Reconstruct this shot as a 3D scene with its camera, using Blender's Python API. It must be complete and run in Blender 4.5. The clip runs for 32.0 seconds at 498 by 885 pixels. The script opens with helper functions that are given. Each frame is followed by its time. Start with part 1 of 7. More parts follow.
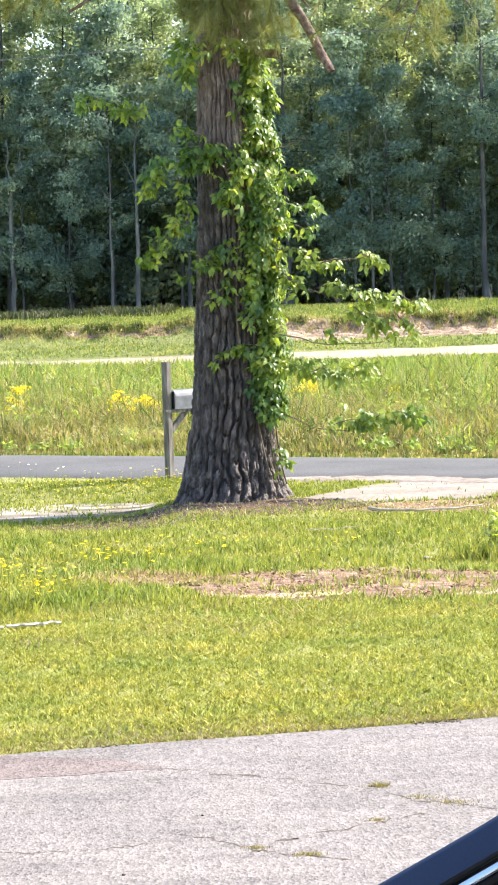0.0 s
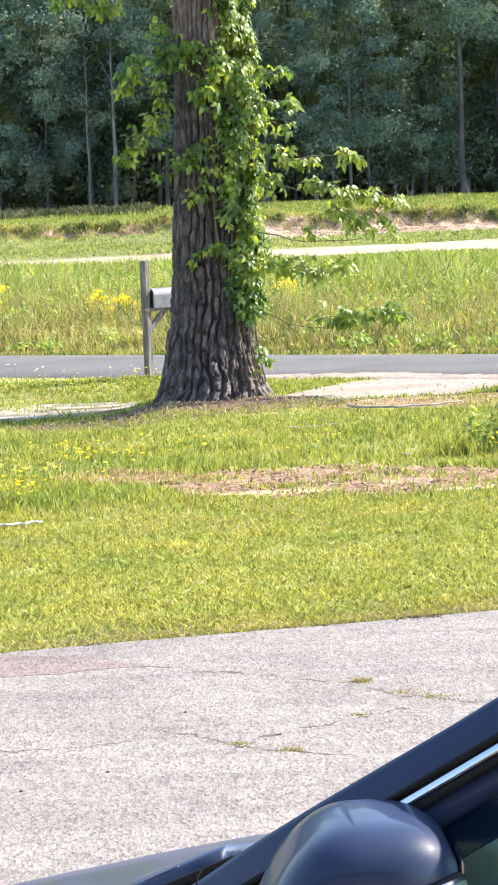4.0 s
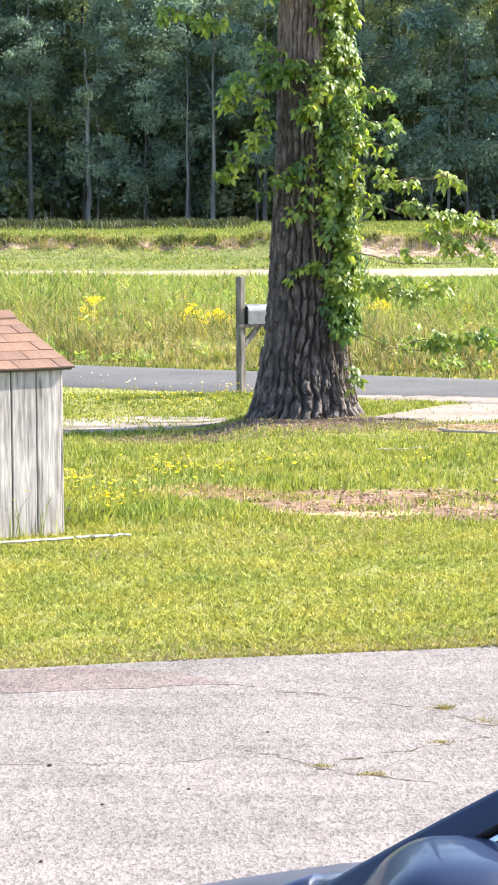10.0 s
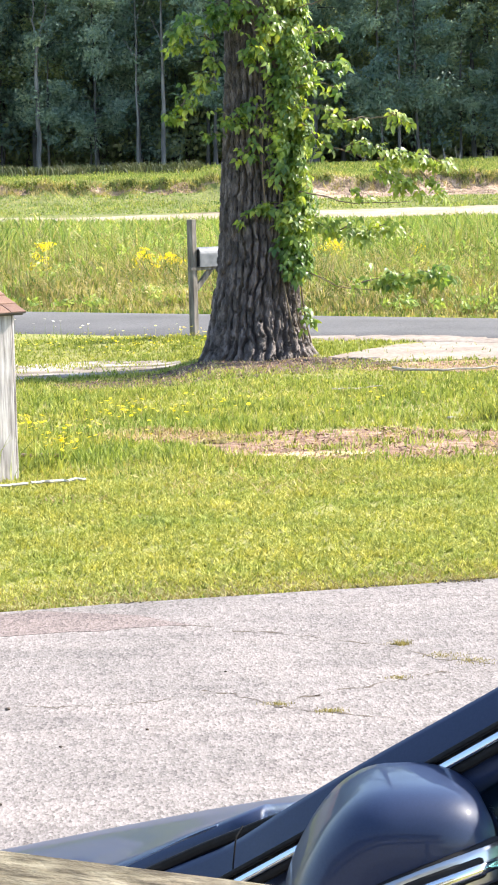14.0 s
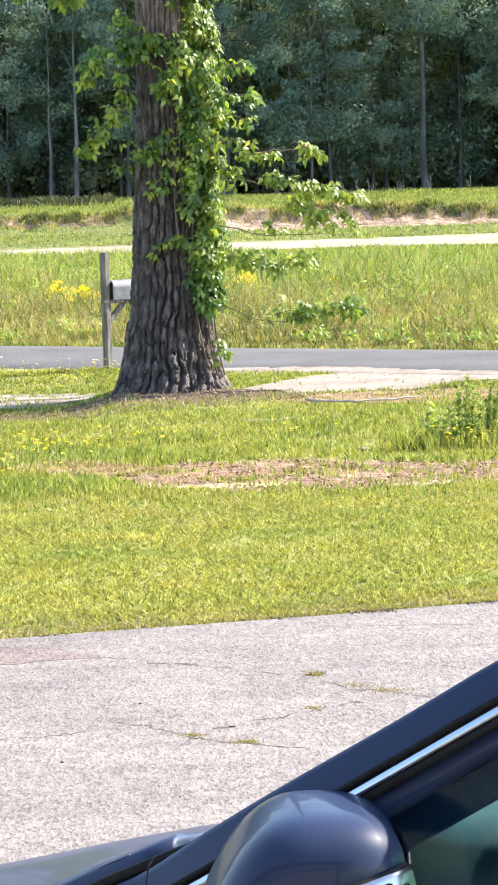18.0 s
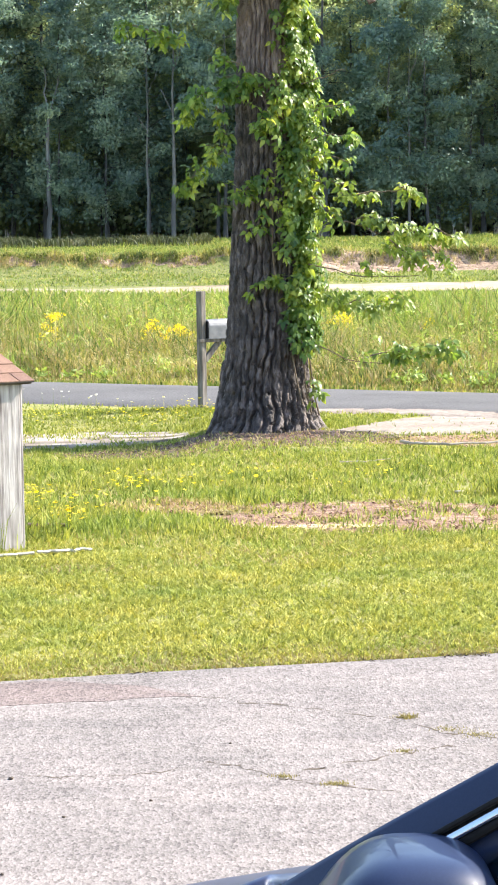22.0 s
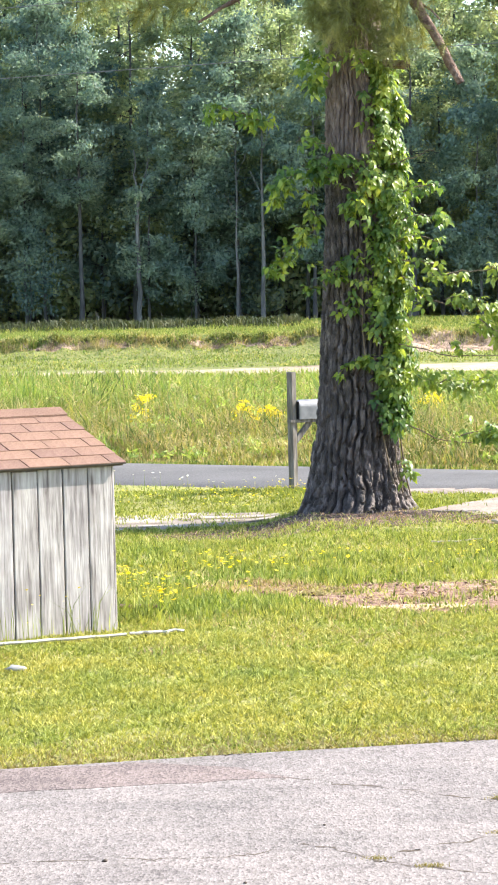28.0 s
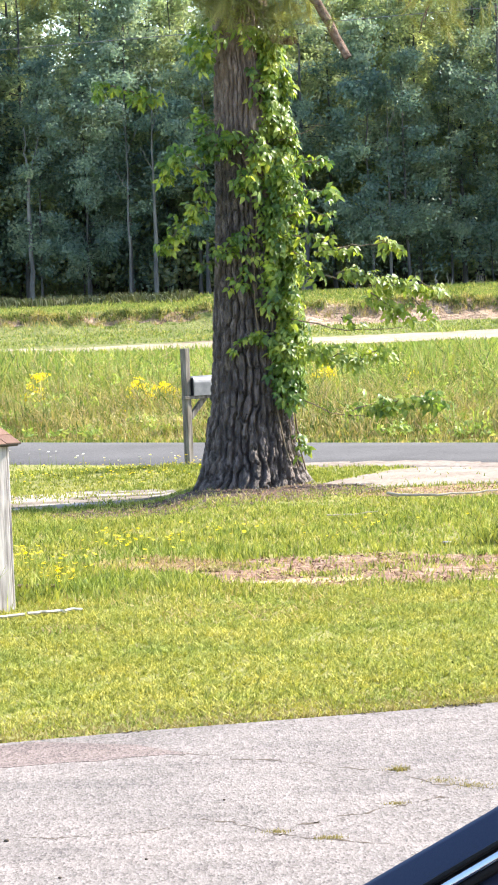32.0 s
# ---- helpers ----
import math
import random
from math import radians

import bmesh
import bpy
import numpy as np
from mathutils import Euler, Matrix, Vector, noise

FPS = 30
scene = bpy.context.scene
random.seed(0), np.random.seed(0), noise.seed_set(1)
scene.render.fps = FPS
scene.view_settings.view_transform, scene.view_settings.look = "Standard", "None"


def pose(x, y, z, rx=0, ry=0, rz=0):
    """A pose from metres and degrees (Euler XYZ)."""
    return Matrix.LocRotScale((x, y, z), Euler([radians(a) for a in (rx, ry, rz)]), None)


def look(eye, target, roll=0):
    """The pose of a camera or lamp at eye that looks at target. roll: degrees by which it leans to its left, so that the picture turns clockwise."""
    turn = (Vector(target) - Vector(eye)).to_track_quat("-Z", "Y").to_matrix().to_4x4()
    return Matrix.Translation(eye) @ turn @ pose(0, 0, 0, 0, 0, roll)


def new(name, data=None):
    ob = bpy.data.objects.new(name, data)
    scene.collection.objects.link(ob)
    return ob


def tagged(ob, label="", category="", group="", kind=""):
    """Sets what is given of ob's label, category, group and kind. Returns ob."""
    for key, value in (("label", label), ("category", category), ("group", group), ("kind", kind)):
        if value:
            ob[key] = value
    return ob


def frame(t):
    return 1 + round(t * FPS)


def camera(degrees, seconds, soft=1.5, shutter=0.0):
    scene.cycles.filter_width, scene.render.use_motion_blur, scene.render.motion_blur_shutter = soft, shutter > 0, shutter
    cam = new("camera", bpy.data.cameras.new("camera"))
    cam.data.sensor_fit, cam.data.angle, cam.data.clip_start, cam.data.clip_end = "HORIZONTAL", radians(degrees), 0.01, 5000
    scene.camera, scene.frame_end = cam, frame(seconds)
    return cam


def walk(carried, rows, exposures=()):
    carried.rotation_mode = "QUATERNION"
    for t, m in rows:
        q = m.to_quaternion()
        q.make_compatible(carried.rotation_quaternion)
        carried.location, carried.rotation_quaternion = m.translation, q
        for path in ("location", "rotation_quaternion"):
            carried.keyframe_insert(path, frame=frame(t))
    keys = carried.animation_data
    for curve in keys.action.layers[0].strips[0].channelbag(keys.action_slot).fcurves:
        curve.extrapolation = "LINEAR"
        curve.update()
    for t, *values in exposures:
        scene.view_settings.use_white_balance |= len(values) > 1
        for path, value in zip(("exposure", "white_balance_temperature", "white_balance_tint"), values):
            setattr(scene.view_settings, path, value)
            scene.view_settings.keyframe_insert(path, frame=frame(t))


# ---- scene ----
cam = camera(10.1, 32.0, 2.0)
PATH = [
    (0, (0.062, 0.369, 2.378), (0.102, 2.365, 2.268), -1.9),
    (0.5, (0.061, 0.375, 2.377), (0.098, 2.372, 2.261), -2.1),
    (1, (0.063, 0.352, 2.38), (0.094, 2.348, 2.256), -2.1),
    (1.5, (0.069, 0.355, 2.382), (0.094, 2.35, 2.247), -2.3),
    (2, (0.061, 0.329, 2.392), (0.081, 2.323, 2.243), -2.3),
    (2.5, (0.065, 0.386, 2.378), (0.084, 2.379, 2.217), -2.4),
    (3, (0.063, 0.372, 2.378), (0.089, 2.364, 2.208), -2.4),
    (3.5, (0.06, 0.36, 2.38), (0.099, 2.351, 2.203), -2.4),
    (5.5, (0.062, 0.34, 2.377), (0.147, 2.329, 2.183), -2.5),
    (6, (0.062, 0.349, 2.376), (0.158, 2.337, 2.179), -2.5),
    (6.5, (0.06, 0.33, 2.381), (0.166, 2.317, 2.181), -2.4),
    (7, (0.061, 0.341, 2.378), (0.177, 2.327, 2.178), -2.4),
    (7.5, (0.062, 0.35, 2.375), (0.184, 2.336, 2.175), -2.3),
    (8, (0.061, 0.348, 2.375), (0.187, 2.334, 2.173), -2.1),
    (8.5, (0.065, 0.367, 2.37), (0.184, 2.353, 2.172), -1.9),
    (9, (0.055, 0.341, 2.378), (0.146, 2.33, 2.188), -1.3),
    (9.5, (0.034, 0.284, 2.401), (0.079, 2.275, 2.221), -0.7),
    (10, (0.035, 0.321, 2.408), (0.025, 2.314, 2.238), -0.4),
    (10.5, (0.042, 0.295, 2.412), (-0.014, 2.287, 2.242), -0.1),
    (11, (0.039, 0.324, 2.398), (-0.036, 2.314, 2.221), -0.1),
    (11.5, (0.043, 0.311, 2.399), (-0.03, 2.3, 2.205), -0.2),
    (12, (0.034, 0.312, 2.397), (-0.023, 2.3, 2.188), -0.4),
    (12.5, (0.048, 0.313, 2.395), (0.011, 2.3, 2.176), -0.8),
    (13, (0.046, 0.315, 2.394), (0.031, 2.302, 2.171), -1.0),
    (13.5, (0.051, 0.332, 2.388), (0.056, 2.32, 2.17), -1.3),
    (14, (0.056, 0.328, 2.387), (0.076, 2.317, 2.177), -1.5),
    (14.5, (0.066, 0.35, 2.385), (0.102, 2.34, 2.19), -1.5),
    (15, (0.067, 0.366, 2.392), (0.117, 2.357, 2.212), -1.5),
    (15.5, (0.072, 0.371, 2.378), (0.133, 2.363, 2.211), -1.5),
    (17.5, (0.072, 0.322, 2.385), (0.148, 2.313, 2.205), -1.9),
    (18, (0.064, 0.291, 2.389), (0.145, 2.281, 2.2), -1.7),
    (18.5, (0.057, 0.266, 2.389), (0.139, 2.254, 2.192), -1.5),
    (19, (0.053, 0.311, 2.382), (0.127, 2.3, 2.189), -1.2),
    (19.5, (0.052, 0.351, 2.377), (0.111, 2.342, 2.193), -0.9),
    (20, (0.048, 0.37, 2.382), (0.087, 2.362, 2.21), -0.7),
    (20.5, (0.054, 0.387, 2.373), (0.076, 2.38, 2.212), -0.6),
    (21, (0.051, 0.392, 2.369), (0.065, 2.386, 2.214), -0.5),
    (21.5, (0.054, 0.339, 2.384), (0.067, 2.333, 2.228), -0.8),
    (22, (0.054, 0.366, 2.37), (0.07, 2.359, 2.212), -0.9),
    (22.5, (0.054, 0.332, 2.38), (0.074, 2.325, 2.214), -1.1),
    (23, (0.058, 0.332, 2.382), (0.081, 2.324, 2.209), -1.3),
    (23.5, (0.061, 0.355, 2.372), (0.089, 2.347, 2.192), -1.3),
    (24, (0.054, 0.34, 2.374), (0.092, 2.331, 2.194), -1.3),
    (24.5, (0.063, 0.353, 2.37), (0.112, 2.345, 2.206), -1.4),
    (25, (0.068, 0.313, 2.39), (0.128, 2.307, 2.255), -1.1),
    (25.5, (0.065, 0.35, 2.387), (0.125, 2.347, 2.289), -0.9),
    (26, (0.055, 0.372, 2.374), (0.091, 2.37, 2.305), -0.5),
    (26.5, (0.042, 0.4, 2.353), (0.036, 2.399, 2.293), -0.1),
    (28.5, (0.053, 0.319, 2.385), (0.003, 2.315, 2.272), -1.5),
    (29, (0.062, 0.272, 2.397), (0.04, 2.268, 2.279), -1.8),
    (29.5, (0.059, 0.283, 2.398), (0.056, 2.279, 2.278), -1.9),
    (30, (0.063, 0.278, 2.395), (0.071, 2.274, 2.276), -2.0),
    (30.5, (0.058, 0.264, 2.395), (0.072, 2.26, 2.277), -2.1),
    (31, (0.06, 0.283, 2.392), (0.079, 2.28, 2.274), -2.1),
    (31.5, (0.066, 0.262, 2.396), (0.089, 2.258, 2.277), -2.3),
    (32, (0.062, 0.274, 2.393), (0.088, 2.27, 2.273), -2.3),
]
walk(cam, [(t, look(eye, target, roll)) for t, eye, target, roll in PATH])

# ---- light: afternoon sun from the right, clear sky ----
SUN = Vector((0.92, 0.29, 0.80)).normalized()
world = bpy.data.worlds.new("sky")
scene.world = world
world.use_nodes = True
wn = world.node_tree
sky = wn.nodes.new("ShaderNodeTexSky")
sky.sky_type, sky.sun_disc = "NISHITA", False
sky.sun_elevation, sky.sun_rotation = math.asin(SUN.z), math.atan2(SUN.x, SUN.y)
wn.nodes["Background"].inputs["Strength"].default_value = 0.15
wn.links.new(sky.outputs[0], wn.nodes["Background"].inputs[0])
sun = new("sun", bpy.data.lights.new("sun", "SUN"))
sun.data.energy, sun.data.angle, sun.data.color = 4.4, radians(0.6), (1.0, 0.93, 0.82)
sun.matrix_world = look(SUN * 60, (0, 0, 0))
scene.view_settings.exposure = 1.71

# ---- materials ----
def ramp(nt, fac, cols):
    r = nt.nodes.new("ShaderNodeValToRGB")
    e = r.color_ramp.elements
    for i, c in enumerate(cols):
        p = i / (len(cols) - 1)
        if i < 2:
            e[i].position = p
        else:
            e.new(p)
    for i, c in enumerate(cols):
        e[i].position, e[i].color = 0.28 + 0.44 * i / (len(cols) - 1), (*c, 1)
    nt.links.new(fac, r.inputs[0])
    return r.outputs[0]


def noise_at(nt, co, scale, detail=4.0, stretch=(1, 1, 1), rough=0.55):
    mp = nt.nodes.new("ShaderNodeMapping")
    mp.inputs["Scale"].default_value = stretch
    nt.links.new(co, mp.inputs["Vector"])
    n = nt.nodes.new("ShaderNodeTexNoise")
    n.inputs["Scale"].default_value, n.inputs["Detail"].default_value, n.inputs["Roughness"].default_value = scale, detail, rough
    nt.links.new(mp.outputs[0], n.inputs["Vector"])
    return n.outputs["Fac"]


def mix_rgb(nt, mode, fac, a, b):
    m = nt.nodes.new("ShaderNodeMix")
    m.data_type, m.blend_type = "RGBA", mode
    for sock, v in ((m.inputs[0], fac), (m.inputs[6], a), (m.inputs[7], b)):
        if isinstance(v, (int, float)):
            sock.default_value = v
        elif isinstance(v, tuple):
            sock.default_value = (*v, 1)
        else:
            nt.links.new(v, sock)
    return m.outputs[2]


def surf(name, cols, scale=20, big=None, big_scale=1.0, rough=0.7, bump=0.2, bump_scale=None, metal=0.0, rand="", spread=0.3,
         stretch=(1, 1, 1), world_co=False, thin=0.0, spec=0.4, depth=0.01, coat=0.0, tones=None, glow=(1.5, 1.45, 0.6)):
    """A two-scale procedural surface. cols: fine colours; big: tint colours at a larger scale; rand: 'island' or 'object' varies the tone; thin: light let through."""
    m = bpy.data.materials.new(name)
    m.use_nodes = True
    nt = m.node_tree
    b = nt.nodes["Principled BSDF"]
    co = nt.nodes.new("ShaderNodeNewGeometry").outputs["Position"] if world_co else nt.nodes.new("ShaderNodeTexCoord").outputs["Object"]
    fine = noise_at(nt, co, scale, 5, stretch)
    c = ramp(nt, fine, cols)
    if big:
        c = mix_rgb(nt, "MULTIPLY", 1.0, c, ramp(nt, noise_at(nt, co, big_scale, 3), big))
    if rand:
        if rand == "island":
            rnd = nt.nodes.new("ShaderNodeNewGeometry").outputs["Random Per Island"]
        else:
            rnd = nt.nodes.new("ShaderNodeObjectInfo").outputs["Random"]
        c = mix_rgb(nt, "MULTIPLY", 1.0, c, ramp_full(nt, rnd, tones or [(1 - spread,) * 3, (1 + spread * 0.5, 1 + spread * 0.5, 1 - spread * 0.1)]))
    nt.links.new(c, b.inputs["Base Color"])
    b.inputs["Roughness"].default_value, b.inputs["Metallic"].default_value = rough, metal
    b.inputs["Specular IOR Level"].default_value = spec
    b.inputs["Coat Weight"].default_value, b.inputs["Coat Roughness"].default_value = coat, 0.04
    if bump:
        bp = nt.nodes.new("ShaderNodeBump")
        bp.inputs["Strength"].default_value, bp.inputs["Distance"].default_value = bump, depth
        nt.links.new(noise_at(nt, co, bump_scale or scale * 1.3, 4, stretch), bp.inputs["Height"])
        nt.links.new(bp.outputs[0], b.inputs["Normal"])
    if thin:
        tr = nt.nodes.new("ShaderNodeBsdfTranslucent")
        nt.links.new(mix_rgb(nt, "MULTIPLY", 1.0, c, glow), tr.inputs[0])
        ms = nt.nodes.new("ShaderNodeMixShader")
        ms.inputs[0].default_value = thin
        nt.links.new(b.outputs[0], ms.inputs[1])
        nt.links.new(tr.outputs[0], ms.inputs[2])
        nt.links.new(ms.outputs[0], nt.nodes["Material Output"].inputs[0])
    return m


def ramp_full(nt, fac, cols):
    r = nt.nodes.new("ShaderNodeValToRGB")
    e = r.color_ramp.elements
    while len(e) < len(cols):
        e.new(0.5)
    for i, c in enumerate(cols):
        e[i].position = i / (len(cols) - 1)
        e[i].color = (*c, 1)
    nt.links.new(fac, r.inputs[0])
    return r.outputs[0]


def glass_mat(name, tint, rough=0.0, ior=1.45):
    m = bpy.data.materials.new(name)
    m.use_nodes = True
    b = m.node_tree.nodes["Principled BSDF"]
    b.inputs["Base Color"].default_value = (*tint, 1)
    b.inputs["Transmission Weight"].default_value, b.inputs["Roughness"].default_value, b.inputs["IOR"].default_value = 1.0, rough, ior
    return m


M_LAWN = surf("lawn_soil", [(0.18, 0.15, 0.06), (0.26, 0.25, 0.07), (0.34, 0.29, 0.14)], 60, [(0.7, 0.75, 0.6), (1.1, 1.1, 1.0)], 0.9, 0.95, 0.6, 90, world_co=True, depth=0.02)
M_SAND = surf("pale_sand", [(0.23, 0.185, 0.155), (0.32, 0.275, 0.24), (0.40, 0.35, 0.315)], 14, [(0.70, 0.65, 0.6), (1.05, 1.04, 1.02)], 1.6, 0.95, 0.5, 80, world_co=True, spec=0.12)
# Brown bark litter of the pine's foot, its colour darkened for the shade there.
M_FOOT = surf("shaded_bark_litter", [(0.045, 0.028, 0.022), (0.11, 0.072, 0.052), (0.22, 0.155, 0.11)], 16, [(0.55, 0.5, 0.46), (1.1, 1.0, 0.95)], 3.2, 0.95, 0.9, 60, world_co=True, depth=0.03)
M_CREAM = surf("cream_dry_sand", [(0.36, 0.27, 0.17), (0.52, 0.42, 0.28), (0.62, 0.53, 0.38)], 18, [(0.8, 0.76, 0.7), (1.05, 1.04, 1.0)], 3.0, 0.95, 0.5, 70, world_co=True, spec=0.1)
M_CHIP = surf("brown_leaf_litter", [(0.15, 0.08, 0.055), (0.34, 0.21, 0.15)], 20, None, 1, 0.9, 0, rand="island", world_co=True, tones=[(0.35, 0.35, 0.35), (1, 0.95, 0.9), (1.5, 1.5, 1.5)])
M_LITTER = surf("straw_litter", [(0.11, 0.056, 0.038), (0.27, 0.175, 0.125), (0.47, 0.375, 0.28)], 11, [(0.55, 0.45, 0.40), (1.0, 0.92, 0.87), (1.25, 1.2, 1.12)], 2.4, 0.95, 0.9, 60, world_co=True, stretch=(0.7, 1.0, 1), depth=0.03)
M_ROAD = surf("worn_asphalt", [(0.078, 0.075, 0.075), (0.122, 0.117, 0.116), (0.17, 0.163, 0.16)], 55, [(0.8, 0.8, 0.8), (1.1, 1.1, 1.1)], 0.6, 0.95, 0.4, 120, world_co=True, spec=0.12)
M_FIELD = surf("field_soil", [(0.085, 0.105, 0.03), (0.155, 0.17, 0.045), (0.25, 0.225, 0.09)], 6, [(0.75, 0.8, 0.7), (1.15, 1.1, 1.0)], 0.15, 0.95, 0.5, 9, world_co=True, depth=0.1)
M_CLAY = surf("eroded_clay", [(0.13, 0.09, 0.06), (0.40, 0.30, 0.225), (0.54, 0.43, 0.34)], 2.6, [(0.55, 0.48, 0.42), (1.15, 1.08, 1.0)], 0.8, 0.95, 1.0, 4, world_co=True, depth=0.4)
M_BLADE = surf("mown_grass_blade", [(0.11, 0.122, 0.03), (0.305, 0.315, 0.095), (0.60, 0.575, 0.25)], 32, [(0.72, 0.84, 0.75), (1.16, 1.06, 1.0)], 1.3, 0.8, 0, rand="island", world_co=True, spec=0.15, thin=0.30, tones=[(0.5, 0.58, 0.5), (0.9, 0.93, 0.85), (1.08, 1.06, 1.0), (1.35, 1.28, 1.2)], glow=(1.45, 1.4, 0.7))
M_ROUGH = surf("long_grass_blade", [(0.095, 0.125, 0.033), (0.25, 0.28, 0.08), (0.48, 0.455, 0.185)], 11, [(0.70, 0.84, 0.78), (1.16, 1.07, 1.0)], 0.8, 0.8, 0, rand="island", world_co=True, spec=0.15, thin=0.32, tones=[(0.42, 0.48, 0.44), (0.87, 0.91, 0.82), (1.08, 1.06, 1.0), (1.48, 1.36, 1.45)])
M_TALL = surf("tall_grass_blade", [(0.085, 0.12, 0.042), (0.20, 0.232, 0.082), (0.40, 0.36, 0.19)], 2.6, [(0.55, 0.70, 0.62), (0.98, 0.98, 0.9), (1.35, 1.18, 1.1)], 0.75, 0.8, 0, rand="island", world_co=True, spec=0.15, thin=0.35, tones=[(0.38, 0.46, 0.48), (0.87, 0.95, 0.85), (1.08, 1.05, 1.0), (1.75, 1.5, 1.7)])
M_GREENTALL = surf("green_tall_grass_blade", [(0.095, 0.145, 0.042), (0.205, 0.27, 0.082), (0.38, 0.40, 0.155)], 2.6, [(0.6, 0.74, 0.7), (1.0, 1.0, 0.95), (1.3, 1.12, 1.0)], 0.45, 0.8, 0, rand="island", world_co=True, spec=0.15, thin=0.35, tones=[(0.38, 0.46, 0.48), (0.87, 0.95, 0.88), (1.06, 1.06, 1.0), (1.55, 1.45, 1.5)])
# Scrub leaf with the bank's shade put into its colour.
M_SCRUB = surf("shaded_scrub_leaf", [(0.035, 0.05, 0.028), (0.075, 0.095, 0.045), (0.15, 0.15, 0.08)], 1.5, [(0.6, 0.65, 0.65), (1.2, 1.1, 1.0)], 0.5, 0.6, 0, rand="island", world_co=True, thin=0.2, spread=0.4)
M_DRY = surf("dry_grass_stem", [(0.28, 0.205, 0.11), (0.42, 0.335, 0.19), (0.54, 0.47, 0.30)], 1.5, None, 1, 0.7, 0, rand="island", spread=0.4, world_co=True, thin=0.25)
M_YELLOW = surf("yellow_petal", [(0.75, 0.58, 0.02), (0.85, 0.68, 0.03)], 8, None, 1, 0.6, 0, rand="island", spread=0.25, thin=0.3)
M_WHITEFL = surf("white_petal", [(0.75, 0.75, 0.72), (0.85, 0.85, 0.8)], 8, None, 1, 0.6, 0, thin=0.25)
M_BARK = surf("pine_bark", [(0.026, 0.021, 0.019), (0.082, 0.068, 0.063), (0.23, 0.198, 0.188)], 14, [(0.6, 0.56, 0.54), (1.3, 1.21, 1.16)], 3.0, 0.7, 1.0, 55, stretch=(1, 1, 0.4), depth=0.035, spec=0.5)
M_BARK_UP = surf("young_reddish_bark", [(0.085, 0.066, 0.058), (0.18, 0.142, 0.128), (0.32, 0.265, 0.245)], 12, [(0.7, 0.66, 0.64), (1.25, 1.18, 1.12)], 3.0, 0.9, 0.8, 45, stretch=(1, 1, 0.4), depth=0.02, spec=0.2)
M_BRANCH = surf("dead_branch_bark", [(0.08, 0.052, 0.043), (0.175, 0.118, 0.096), (0.29, 0.215, 0.185)], 18, None, 1, 0.92, 0.9, 40, depth=0.03, spec=0.2)
M_VINE = surf("creeper_leaf", [(0.065, 0.125, 0.035), (0.17, 0.25, 0.06), (0.42, 0.46, 0.12)], 4, [(0.62, 0.78, 0.8), (1.25, 1.12, 0.95)], 1.3, 0.36, 0, rand="island", thin=0.46, tones=[(0.42, 0.55, 0.52), (0.85, 0.9, 0.85), (1.5, 1.35, 1.2)])
M_VINE_OB = surf("creeper_leaf_single", [(0.10, 0.16, 0.03), (0.20, 0.265, 0.055), (0.36, 0.40, 0.09)], 5, None, 1.3, 0.4, 0, rand="object", thin=0.45, tones=[(0.6, 0.68, 0.6), (0.95, 0.97, 0.9), (1.3, 1.2, 1.15)])
M_STEM = surf("vine_stem", [(0.10, 0.07, 0.045), (0.20, 0.15, 0.10)], 20, None, 1, 0.85, 0.4)
M_NEEDLE = surf("pine_needles", [(0.14, 0.165, 0.065), (0.25, 0.265, 0.115), (0.40, 0.37, 0.20)], 3, None, 1, 0.6, 0, rand="island", spread=0.45, thin=0.35)
# Leaf colours lifted and blued to stand in for haze over the woods.
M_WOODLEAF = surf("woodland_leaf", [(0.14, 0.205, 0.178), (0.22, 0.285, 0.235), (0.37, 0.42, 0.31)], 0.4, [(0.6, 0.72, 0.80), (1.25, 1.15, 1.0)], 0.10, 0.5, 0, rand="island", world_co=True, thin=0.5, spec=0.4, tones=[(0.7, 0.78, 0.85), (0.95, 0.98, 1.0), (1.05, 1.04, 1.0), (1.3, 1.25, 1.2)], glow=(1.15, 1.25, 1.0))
# Brighter copy of the leaf: sunlight on the rear crowns put into colour.
M_WOODPALE = surf("brightened_woodland_leaf", [(0.24, 0.285, 0.18), (0.36, 0.40, 0.245), (0.52, 0.54, 0.33)], 0.4, [(0.65, 0.72, 0.80), (1.25, 1.15, 1.0)], 0.10, 0.5, 0, rand="island", world_co=True, thin=0.5, spec=0.4, tones=[(0.7, 0.78, 0.85), (0.95, 0.98, 1.0), (1.05, 1.04, 1.0), (1.3, 1.25, 1.2)], glow=(1.15, 1.28, 0.88))
M_WOODTRUNK = surf("woodland_bark", [(0.035, 0.034, 0.034), (0.07, 0.066, 0.065), (0.13, 0.122, 0.118)], 3, None, 1, 0.9, 0.5, 6, stretch=(1, 1, 0.3), depth=0.05)
M_PALETRUNK = surf("pale_dead_bark", [(0.07, 0.067, 0.064), (0.135, 0.127, 0.12), (0.30, 0.285, 0.27)], 3, None, 1, 0.9, 0.5, 6, stretch=(1, 1, 0.3), depth=0.05)
M_GREYWOOD = surf("weathered_grey_board", [(0.14, 0.122, 0.122), (0.31, 0.285, 0.288), (0.42, 0.392, 0.397), (0.56, 0.527, 0.532)], 15, [(0.78, 0.765, 0.77), (1.1, 1.1, 1.1)], 4.0, 0.92, 0.7, 22, rand="object", spread=0.12, stretch=(2.6, 2.6, 0.22), depth=0.006, spec=0.12, world_co=True)
